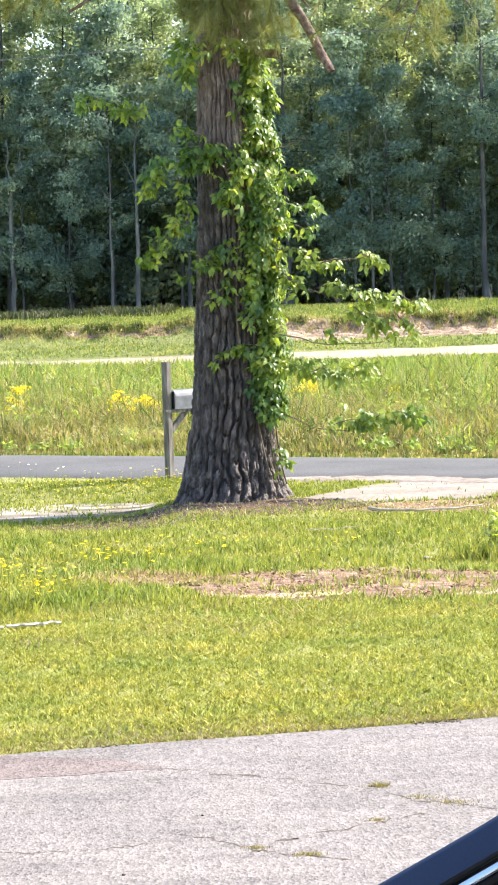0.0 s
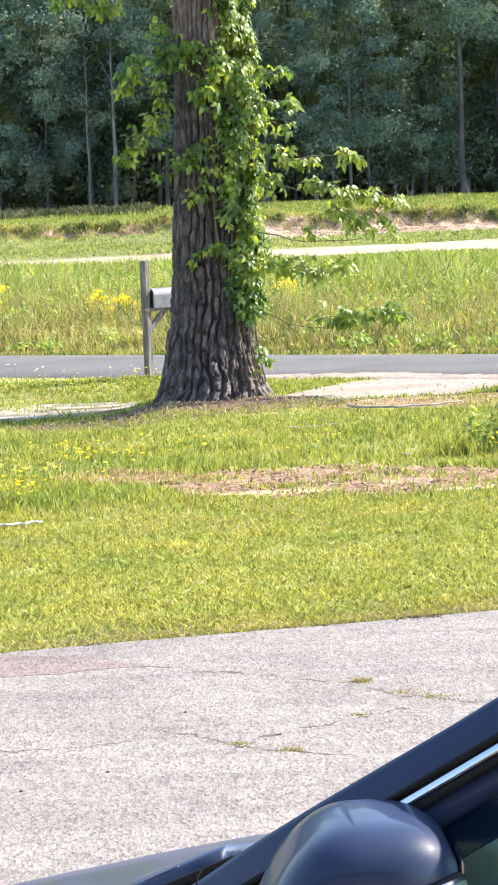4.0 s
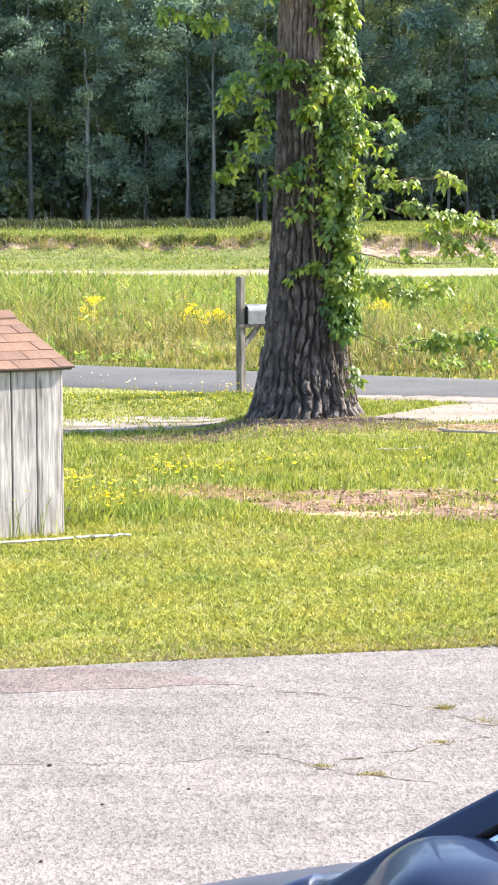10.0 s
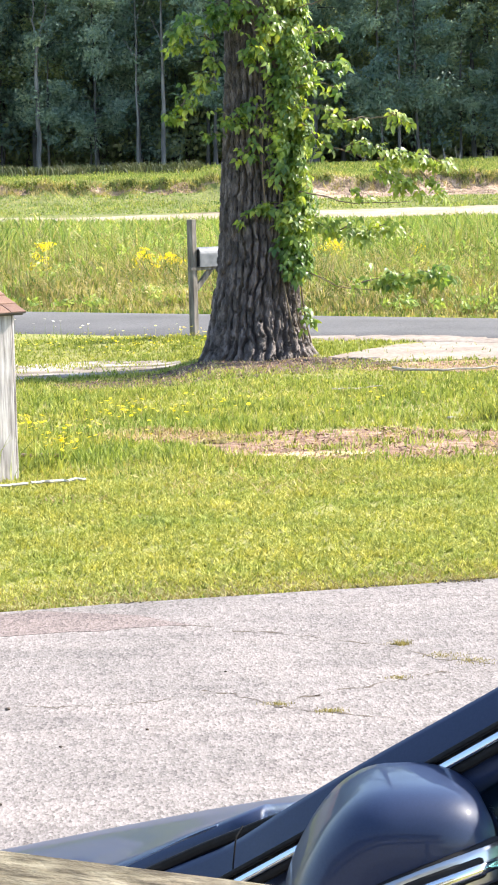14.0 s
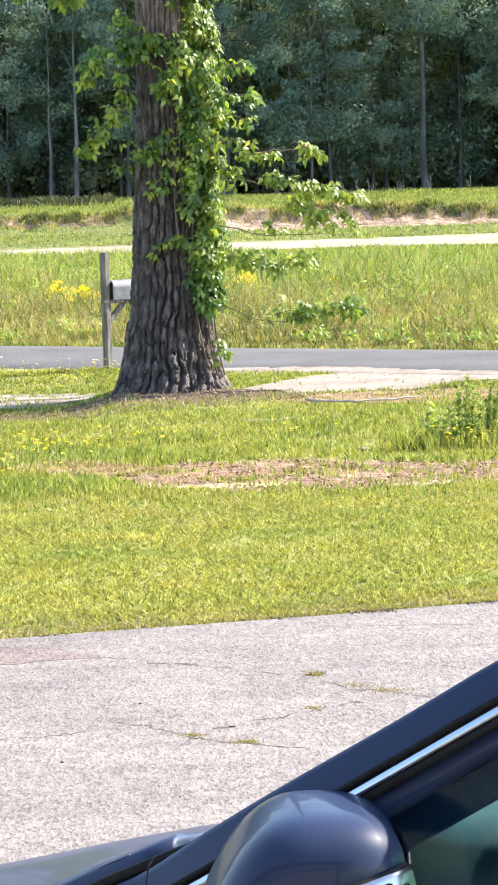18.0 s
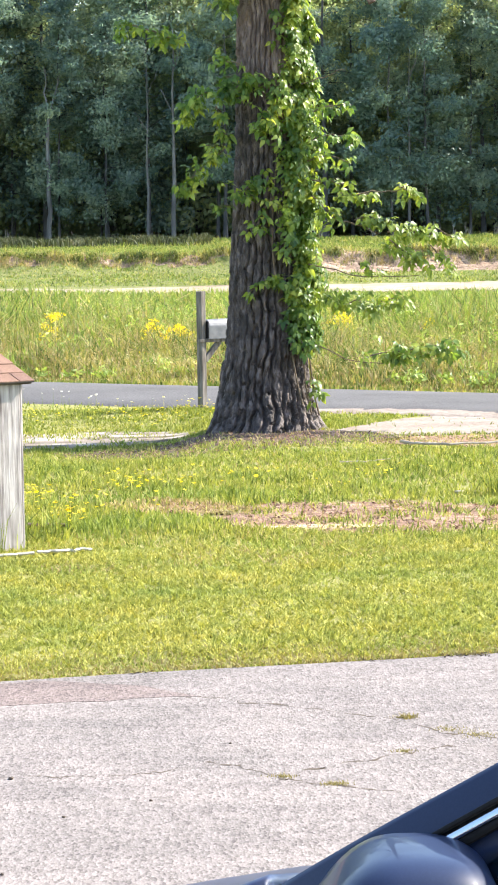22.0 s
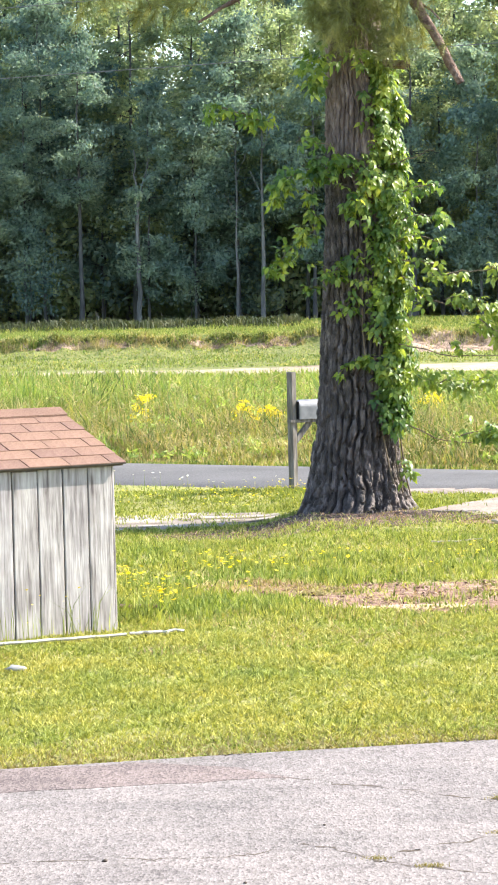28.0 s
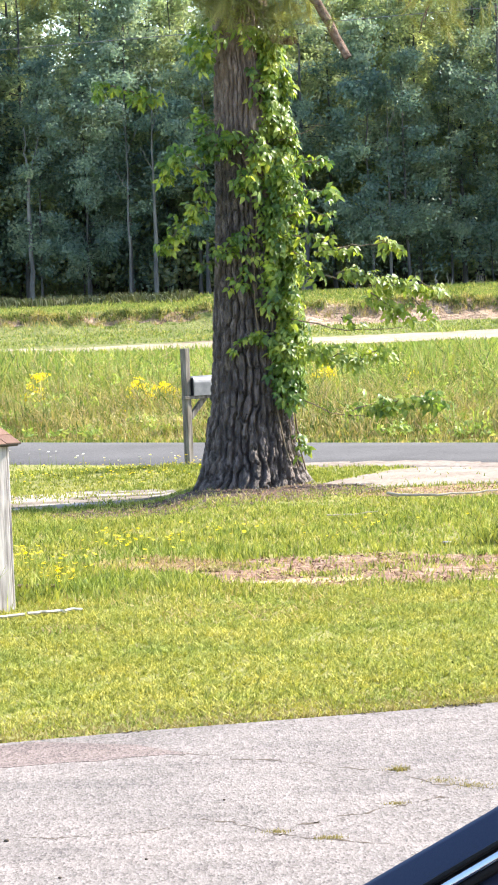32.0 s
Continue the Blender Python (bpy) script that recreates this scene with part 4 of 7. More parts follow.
def build_pine():
    tree = empty("pine_tree", (TREE_X, TREE_Y, 0.0))
    tagged(tree, "tall pine with thick furrowed bark, climbed by a leafy vine", "tree")
    zz = np.concatenate([np.linspace(-0.12, 6.2, 520), np.linspace(6.3, 14, 40)])
    th = np.linspace(0, 2 * np.pi, 300, endpoint=False)
    T, Z = np.meshgrid(th, zz)
    nu = 32
    warp = 0.12 * np.sin(Z * 3.1 + 3 * np.sin(T * 2)) + 0.2 * np.sin(Z * 1.3 + T * 3)
    # ridges between wandering furrows, broken across into blocky plates
    rs = np.random.default_rng(12)
    ph = rs.uniform(0, 6.28, (3, nu))
    uu = T / (2 * np.pi) * nu + warp
    line = np.round(uu).astype(int)
    q = line % nu
    off = uu - line - 0.17 * np.sin(Z * 7.3 + ph[0][q]) - 0.10 * np.sin(Z * 17 + ph[1][q]) - 0.05 * np.sin(Z * 41 + ph[2][q])
    col = np.where(off > 0, line, line - 1) % nu
    rise = (Z + 1) / (0.20 + 0.14 * rs.random(nu)[col]) + 9 * rs.random(nu)[col] + 0.18 * np.sin(off * 9 + col) + 0.3 * np.sin(Z * 5 + col)
    row = np.floor(rise).astype(int) % 90
    who = rs.random((nu, 90))[col, row]
    step = lambda e: np.clip(e, 0, 1) ** 2 * (3 - 2 * np.clip(e, 0, 1))
    gap = 0.10 + 0.16 * rs.random(nu)[q]
    across = np.minimum(rise % 1, 1 - rise % 1)
    plate = step((np.abs(off) - 0.02) / gap) * (1 - (0.25 + 0.5 * who) * (1 - step(across / 0.09)))
    g1, g2, _ = worley((T / (2 * np.pi) * 90 + warp * 3) % 90, (Z + 1) / 0.12, 90, 8)
    fine = np.clip((g2 - g1) / 0.5, 0, 1)
    R = trunk_radius(Z)
    root = np.exp(-np.maximum(Z, 0) / 0.22) * (0.07 * np.cos(T * 5 + 0.6) + 0.05 * np.cos(T * 3 - 0.9))
    depth = np.interp(Z, [0, 2, 5, 14], [0.082, 0.070, 0.044, 0.008])
    rr = R * (1 + root) + depth * (plate - 0.75) + depth * 0.45 * (who - 0.5) * plate + 0.016 * (fine - 0.5) + 0.02 * R * np.sin(T * 2 + Z)
    lean = np.interp(Z, [0, 0.5, 1.2, 2.2, 3.2, 4.4, 14], [-0.06, -0.045, 0.0, 0.02, 0.035, 0.03, 0.1])
    v = np.stack([lean + rr * np.cos(T), rr * np.sin(T), Z], -1).reshape(-1, 3)
    n, m = T.shape
    i, j = np.meshgrid(np.arange(n - 1), np.arange(m), indexing="ij")
    k = (j + 1) % m
    f = np.stack([i * m + j, i * m + k, (i + 1) * m + k, (i + 1) * m + j], -1).reshape(-1, 4)
    trunk = np_object("trunk", v, f, M_BARK, tree)
    trunk.data.materials.append(M_BARK_UP)
    mid = v[f].mean(1)
    young = mid[:, 2] + 0.35 * np.sin(mid[:, 0] * 9) + 0.25 * np.sin(mid[:, 2] * 7 + mid[:, 0] * 14) > 3.75
    trunk.data.polygons.foreach_set("material_index", young.astype(np.int32))
    # limbs: points relative to the foot of the tree
    limbs = [((0.25, -0.25, 6.4), (0.70, -0.5, 5.66), 0.034, 0.032, -0.02), ((0.70, -0.5, 5.66), (1.19, -0.6, 4.72), 0.060, 0.044, 0.02), ((0.80, -0.5, 5.60), (0.98, -0.6, 5.42), 0.016, 0.008, 0.02),
             ((-0.2, -0.2, 6.35), (-0.72, -0.4, 5.88), 0.055, 0.05, 0.0), ((-0.72, -0.4, 5.88), (-1.68, -0.5, 5.47), 0.048, 0.014, 0.07), ((-1.22, -0.5, 5.66), (-1.45, -0.5, 5.80), 0.010, 0.005, 0.02), ((0.2, 0.1, 7.2), (2.55, -0.7, 6.25), 0.06, 0.03, 0.1),
             ((2.55, -0.7, 6.25), (2.26, -0.7, 5.70), 0.034, 0.026, 0.03), ((2.26, -0.7, 5.70), (1.73, -0.7, 5.36), 0.018, 0.006, 0.05), ((2.30, -0.7, 5.75), (1.98, -0.8, 4.95), 0.014, 0.006, 0.03), ((2.20, -0.7, 5.66), (1.80, -0.7, 5.62), 0.012, 0.004, 0.03), ((2.22, -0.7, 5.64), (2.05, -0.7, 5.05), 0.010, 0.004, 0.0), ((2.0, -0.7, 5.55), (1.85, -0.7, 5.2), 0.008, 0.003, 0.0),
             ((2.16, -0.7, 5.55), (1.82, -0.7, 5.22), 0.012, 0.005, 0.02), ((2.3, -0.7, 5.8), (2.75, -0.7, 5.35), 0.012, 0.005, 0.02), ((0.2, 0, 7.6), (3.3, -0.4, 5.75), 0.06, 0.015, 0.3),
             ((-0.2, 0, 7.4), (-2.3, -0.6, 6.06), 0.10, 0.085, 0.15), ((-2.2, -0.6, 6.10), (-3.2, -0.7, 5.80), 0.085, 0.05, 0.05), ((-2.3, -0.6, 6.05), (-2.2, -0.6, 5.6), 0.014, 0.005, 0.0),
             ((0.25, -0.25, 5.0), (0.62, -0.5, 4.95), 0.05, 0.045, 0.0), ((-0.1, -0.3, 5.3), (-0.1, -0.42, 4.8), 0.014, 0.006, 0.0), ((0.05, -0.35, 5.2), (0.16, -0.45, 4.78), 0.012, 0.006, 0.0)]
    for a, b, r0, r1, sag in limbs:
        pts = bend_line(a, b, sag, 9, 0.007)
        v, f = tube(pts, np.linspace(r0, r1, 9), 8, 0.11)
        np_object("limb", v, f, M_BRANCH, tree)
    for z in np.linspace(7.5, 13.2, 15):
        a = rng.uniform(0, 6.28)
        ln = np.interp(z, [7, 13], [3.6, 1.2]) * rng.uniform(0.8, 1.1)
        v, f = tube(bend_line((0, 0, z), (math.cos(a) * ln, math.sin(a) * ln, z - 0.2), 0.25, 7, 0.04), np.linspace(0.06, 0.012, 7), 6)
        np_object("limb", v, f, M_BRANCH, tree)
    # needle tufts
    def tufts(centres, n, size):
        """Brushes of needles, each drooping along a direction of its own."""
        centres = np.asarray(centres)
        way = rng.normal(0, 0.55, centres.shape) + [0, 0, -0.55]
        c = np.repeat(centres, n, 0) + rng.uniform(-0.12, 0.08, (len(centres) * n, 1)) * np.repeat(way, n, 0)
        d = rng.standard_normal(c.shape) * 0.42 + np.repeat(way, n, 0)
        d /= np.linalg.norm(d, axis=1)[:, None]
        s = np.cross(d, rng.standard_normal(c.shape))
        s /= np.linalg.norm(s, axis=1)[:, None]
        ln = rng.uniform(0.5, 1.1, len(c))[:, None] * size
        v = np.stack([c + s * 0.0024, c - s * 0.0024, c + d * ln - [0, 0, 0.03]], 1).reshape(-1, 3)
        k = np.arange(len(c)) * 3
        return v, np.stack([k, k + 1, k + 2], -1)

    def cloud(n, cx, cy, cz, sx, sy, sz):
        return np.stack([rng.normal(cx, sx, n), rng.normal(cy, sy, n), rng.normal(cz, sz, n)], -1)

    spots = np.concatenate([cloud(120, 0.02, -0.58, 5.78, 0.42, 0.13, 0.26), cloud(26, 0.45, -0.55, 5.25, 0.16, 0.1, 0.12), cloud(46, 0.15, -0.55, 5.45, 0.36, 0.12, 0.20), cloud(34, 0.45, -0.5, 5.95, 0.42, 0.2, 0.2), cloud(26, 2.3, -0.7, 5.55, 0.38, 0.3, 0.28),
                            cloud(26, 2.8, -0.5, 5.95, 0.35, 0.3, 0.25), cloud(40, -2.6, -0.6, 5.90, 0.35, 0.25, 0.16), cloud(30, -2.1, -0.6, 5.70, 0.20, 0.2, 0.16), cloud(30, -0.9, -0.5, 6.25, 0.5, 0.2, 0.18), cloud(12, 2.15, -0.7, 5.05, 0.2, 0.15, 0.14)])
    v1, f1 = tufts(spots, 70, 0.24)
    high = []
    for z in np.linspace(7.2, 14.2, 26):
        rad = np.interp(z, [7, 14.2], [3.4, 0.5])
        a = rng.uniform(0, 6.28, 14)
        q = rad * np.sqrt(rng.random(14))
        high.append(np.stack([q * np.cos(a), q * np.sin(a), z + rng.normal(0, 0.15, 14)], -1))
    v2, f2 = tufts(np.concatenate(high), 34, 0.34)
    v, f = merge([(v1, f1), (v2, f2)])
    np_object("needles", v, f, M_NEEDLE, tree, "olive-green needle tufts")


build_pine()


# ---- the vine on the trunk ----
def leaf_shape(size=0.105):
    """A leaf of three pointed oval leaflets, folded along the rib, in the xy plane with its stalk at the origin."""
    v, f = [], []
    for a, ln, o0 in ((0.0, size * 1.12, 0.30), (0.95, size * 0.86, 0.12), (-0.95, size * 0.86, 0.12)):
        w = ln * 0.30
        c, s = math.cos(a), math.sin(a)
        o = len(v)
        for t, side, dz in ((0.0, 0, 0.0), (0.34, 1, 0.10), (0.30, 0, 0.02), (0.34, -1, 0.10), (0.68, 0.72, 0.0), (0.66, 0, -0.07), (0.68, -0.72, 0.0), (1.06, 0, -0.26)):
            px, py = t * ln + o0 * size, side * w
            v.append((px * c - py * s, px * s + py * c, dz * ln - 0.25 * abs(math.sin(a)) * px))
        f += [(o, o + 1, o + 2), (o, o + 2, o + 3), (o + 1, o + 4, o + 2), (o + 2, o + 4, o + 5), (o + 2, o + 5, o + 3), (o + 3, o + 5, o + 6), (o + 4, o + 7, o + 5), (o + 5, o + 7, o + 6)]
    return np.array(v), np.array(f)


def frames_for(normals, droop):
    """Rotation matrices: leaf normals along normals, tips hanging down."""
    n = normals / np.linalg.norm(normals, axis=1)[:, None]
    tip = np.tile([0.0, 0.0, -1.0], (len(n), 1)) + droop
    tip -= (tip * n).sum(1)[:, None] * n
    tip /= np.linalg.norm(tip, axis=1)[:, None] + 1e-9
    return np.stack([tip, np.cross(n, tip), n], -1)


def place_leaves(pos, rot, scale, shape):
    lv, lf = shape
    v = np.einsum("nij,vj->nvi", rot, lv) * scale[:, None, None] + pos[:, None]
    f = (np.arange(len(pos)) * len(lv))[:, None, None] + lf[None]
    return v.reshape(-1, 3), f.reshape(-1, 3)


def build_vine():
    vine = empty("creeper_vine", (TREE_X + 0.40, TREE_Y - 0.1, 0.1))
    tagged(vine, "leafy green creeper climbing the sunlit side of the trunk", "vine")
    vine_inv = Vector((TREE_X + 0.40, TREE_Y - 0.1, 0.1))
    # leaves hugging the trunk
    n = 3500
    z = rng.uniform(0.95, 5.15, n)
    mid = np.interp(z, [0.9, 1.5, 2.4, 3.4, 4.2, 5.1], [-0.46, -0.48, -0.56, -0.56, -0.44, -0.56])
    width = np.interp(z, [0.9, 1.5, 2.4, 3.4, 4.2, 5.1], [0.20, 0.28, 0.34, 0.36, 0.28, 0.40])
    ang = mid + width * rng.standard_normal(n)
    thick = np.interp(z, [0.9, 1.6, 2.6, 3.4, 4.0, 5.1], [0.14, 0.22, 0.26, 0.34, 0.24, 0.2])
    clump = np.sin(z * 9 + ang * 6) * 0.5 + np.sin(z * 4.1 - ang * 9) * 0.5
    keep = rng.random(n) < 0.64 + 0.6 * clump
    z, ang, thick, clump = z[keep], ang[keep], thick[keep], clump[keep]
    off = 0.05 + thick * rng.random(len(z)) ** 1.3 * (0.75 + 0.35 * clump)
    r = trunk_radius(z) + off
    pos = np.stack([TREE_X + r * np.cos(ang), TREE_Y + r * np.sin(ang), z], -1)
    nor = np.stack([np.cos(ang), np.sin(ang), np.interp(z, [1, 2.4, 3.2, 5], [0.15, 0.25, 0.75, 0.7])], -1) + rng.normal(0, 0.38, pos.shape)
    # side sprays: start, end, sag, leaves, spread
    sprays = [((0.95, 31.85, 2.78), (1.55, 31.8, 2.66), 0.05, 7, 0.05), ((1.05, 31.8, 2.62), (1.32, 31.8, 2.36), 0.0, 9, 0.06), ((1.30, 31.8, 2.58), (1.62, 31.8, 2.60), 0.04, 5, 0.04),
              ((1.50, 31.8, 2.60), (2.14, 31.8, 2.66), 0.03, 0, 0.0), ((2.02, 31.8, 2.70), (2.24, 31.8, 2.52), 0.04, 10, 0.05), ((1.52, 31.8, 2.62), (1.78, 31.8, 2.58), 0.03, 6, 0.03), ((1.30, 31.8, 2.35), (1.80, 31.75, 2.18), 0.02, 0, 0.0), ((1.52, 31.8, 2.34), (1.92, 31.75, 2.28), 0.06, 16, 0.05),
              ((1.88, 31.8, 2.20), (2.40, 31.72, 2.12), 0.05, 20, 0.06), ((1.90, 31.8, 2.12), (2.24, 31.7, 1.86), 0.0, 24, 0.07), ((2.36, 31.8, 2.05), (2.60, 31.7, 1.74), 0.0, 9, 0.05), ((2.40, 31.8, 2.24), (2.62, 31.7, 2.10), 0.02, 8, 0.05),
              ((1.0, 31.8, 1.86), (2.24, 31.75, 1.72), -0.05, 0, 0.0), ((1.56, 31.8, 1.86), (1.70, 31.75, 1.78), 0.0, 5, 0.04), ((0.95, 31.8, 1.52), (1.35, 31.75, 1.42), 0.05, 20, 0.08), ((1.35, 31.8, 1.42), (1.75, 31.75, 1.36), 0.04, 14, 0.07), ((1.75, 31.8, 1.40), (2.05, 31.75, 1.40), 0.06, 10, 0.05),
              ((1.0, 31.8, 1.02), (1.82, 31.75, 0.74), -0.08, 0, 0.0), ((1.62, 31.76, 0.80), (2.12, 31.75, 0.86), 0.05, 24, 0.07), ((2.05, 31.76, 0.86), (2.62, 31.75, 0.86), 0.07, 30, 0.07),
              ((1.0, 31.9, 3.5), (1.50, 31.8, 3.62), 0.04, 10, 0.05), ((1.0, 31.9, 3.2), (1.56, 31.8, 3.22), 0.08, 12, 0.05), ((1.0, 31.9, 3.0), (1.50, 31.8, 2.98), 0.06, 8, 0.05), ((0.95, 31.9, 3.86), (1.44, 31.8, 4.0), 0.0, 0, 0.0),
              ((0.30, 31.85, 4.05), (-0.10, 31.75, 4.12), 0.05, 6, 0.05), ((-0.32, 31.75, 4.30), (-0.62, 31.7, 4.40), 0.03, 14, 0.07), ((-0.62, 31.75, 4.44), (-1.10, 31.7, 4.52), 0.03, 14, 0.07), ((0.15, 31.85, 3.95), (0.10, 31.7, 3.80), 0.04, 14, 0.05),
              ((-0.05, 31.75, 3.80), (-0.30, 31.72, 3.60), 0.04, 20, 0.07), ((-0.28, 31.75, 3.66), (-0.36, 31.72, 3.46), 0.02, 12, 0.05), ((0.0, 31.8, 3.62), (0.04, 31.75, 3.50), 0.02, 5, 0.03),
              ((0.15, 31.85, 3.3), (-0.10, 31.75, 2.98), -0.03, 10, 0.05), ((-0.05, 31.8, 3.05), (-0.40, 31.75, 2.72), 0.02, 16, 0.06), ((0.0, 31.8, 3.36), (0.10, 31.75, 3.30), 0.02, 5, 0.04), ((-0.12, 31.8, 3.20), (-0.02, 31.75, 3.10), 0.02, 5, 0.04),
              ((0.60, 31.82, 3.92), (0.12, 31.72, 3.70), 0.08, 34, 0.09), ((0.72, 31.8, 3.72), (0.48, 31.7, 3.40), 0.0, 26, 0.08), ((0.45, 31.8, 5.05), (0.0, 31.7, 4.98), 0.05, 26, 0.10), ((0.18, 31.8, 4.90), (0.10, 31.7, 4.60), 0.02, 12, 0.05),
              ((0.62, 31.82, 2.78), (0.20, 31.75, 2.60), 0.08, 26, 0.07), ((0.60, 31.82, 2.60), (0.42, 31.75, 2.30), 0.0, 14, 0.06), ((0.75, 31.82, 1.70), (0.34, 31.78, 1.56), 0.06, 12, 0.04), ((0.72, 31.80, 1.62), (0.84, 31.76, 1.46), 0.02, 8, 0.04),
              ((0.80, 31.80, 1.10), (0.96, 31.76, 0.92), 0.02, 16, 0.06), ((1.02, 31.9, 0.6), (1.06, 31.8, 0.36), 0.0, 7, 0.035), ((0.12, 31.85, 2.52), (-0.05, 31.8, 2.48), 0.02, 4, 0.03)]
    sp, sn = [], []
    for a, b, sag, k, s in sprays:
        line = bend_line(a, b, sag, 9, 0.012)
        v, f = tube(line - np.array(vine_inv), np.linspace(0.009, 0.004, 9), 5)
        np_object("stem", v, f, M_STEM, vine, "thin brown stem")
        k = int(k * 1.75)
        if k:
            t = rng.beta(1.6, 1.0, k)
            base = np.stack([np.interp(t, np.linspace(0, 1, 9), line[:, q]) for q in range(3)], -1)
            sp.append(base + rng.normal(0, s, (k, 3)) * [1, 0.9, 0.75])
            sn.append(np.tile([0.25, -0.55, 0.75], (k, 1)) + rng.normal(0, 0.45, (k, 3)))
    sp, sn = np.concatenate(sp), np.concatenate(sn)
    for a0, z0, z1 in ((-0.5, 0.2, 4.9), (-0.9, 0.3, 4.2), (-0.2, 0.15, 3.6), (-1.3, 1.6, 4.6)):
        zz = np.linspace(z0, z1, 30)
        an = a0 + 0.12 * np.sin(zz * 2.3 + a0 * 5)
        rr = trunk_radius(zz) + 0.025
        pts = np.stack([TREE_X + rr * np.cos(an), TREE_Y + rr * np.sin(an), zz], -1) - np.array(vine_inv)
        v, f = tube(pts, np.linspace(0.011, 0.005, 30), 6, 0.05)
        np_object("stem", v, f, M_STEM, vine, "thin brown stem")
    shape = leaf_shape(0.077)
    v, f = place_leaves(pos - np.array(vine_inv), frames_for(nor, rng.normal(0, 0.4, pos.shape)), rng.uniform(0.75, 1.35, len(pos)), shape)
    leaves = np_object("leaf_mass", v, f, M_VINE, vine)
    tagged(leaves, kind="stuff")
    me = np_mesh("leaf", *leaf_shape(0.077), M_VINE_OB)
    rot = frames_for(sn, rng.normal(0, 0.4, sp.shape))
    single = min(300, len(sp))
    for q in range(single):
        ob = new("leaf", me)
        s = rng.uniform(0.85, 1.4)
        ob.parent = vine
        ob.matrix_basis = Matrix.Translation(Vector(sp[q]) - vine_inv) @ Matrix(rot[q].tolist()).to_4x4() @ Matrix.Diagonal((s, s, s, 1))
    if len(sp) > single:
        v, f = place_leaves(sp[single:] - np.array(vine_inv), rot[single:], rng.uniform(0.85, 1.4, len(sp) - single), shape)
        tagged(np_object("leaf_mass", v, f, M_VINE, vine), kind="stuff")


build_vine()


# ---- mailbox ----
def build_mailbox():
    box = empty("mailbox", (-0.238, 35.62, 0.0), 34)
    tagged(box, "grey metal mailbox on a weathered square wooden post", "mailbox")
    part("post", box_bm((0.088, 0.088, 1.58), (0, 0, 0.69), 0.006), M_POST, box).matrix_basis = pose(0, 0, 0, 0, 0, -74)
    part("arm", box_bm((0.60, 0.09, 0.04), (0.24, -0.02, 0.862), 0.004), M_POST, box)
    rot = Matrix.Rotation(radians(-47), 4, "Y")
    part("brace", box_bm((0.33, 0.05, 0.065), (0.155, 0, 0.728), 0.004, rot), M_POST, box)
    # rounded-top shell
    bm = bmesh.new()
    prof = [(-0.085, 0), (-0.085, 0.13)] + [(-0.085 * math.cos(a), 0.13 + 0.085 * math.sin(a)) for a in np.linspace(0.2, math.pi - 0.2, 9)] + [(0.085, 0.13), (0.085, 0)]
    ends = []
    for x in (0.06, 0.075, 0.53, 0.545):
        s = 0.96 if x in (0.06, 0.545) else 1.0
        ends.append([bm.verts.new((x, py * s, 0.884 + 1.14 * pz * s)) for py, pz in prof])
    for a, b in zip(ends[:-1], ends[1:]):
        for q in range(len(prof)):
            bm.faces.new((a[q], b[q], b[(q + 1) % len(prof)], a[(q + 1) % len(prof)]))
    bm.faces.new(ends[0])
    bm.faces.new(ends[-1][::-1])
    bmesh.ops.recalc_face_normals(bm, faces=bm.faces)
    shell = part("box", bm, M_TIN, box)
    part("door", box_bm((0.012, 0.165, 0.21), (0.555, 0, 0.995), 0.004), M_TIN, box)
    part("back_plate", box_bm((0.014, 0.16, 0.215), (0.056, 0, 0.998), 0.004), M_BLACK, box, "dark end of the mailbox")
    part("latch", box_bm((0.02, 0.03, 0.02), (0.567, 0, 1.08), 0.003), M_TIN, box)


build_mailbox()


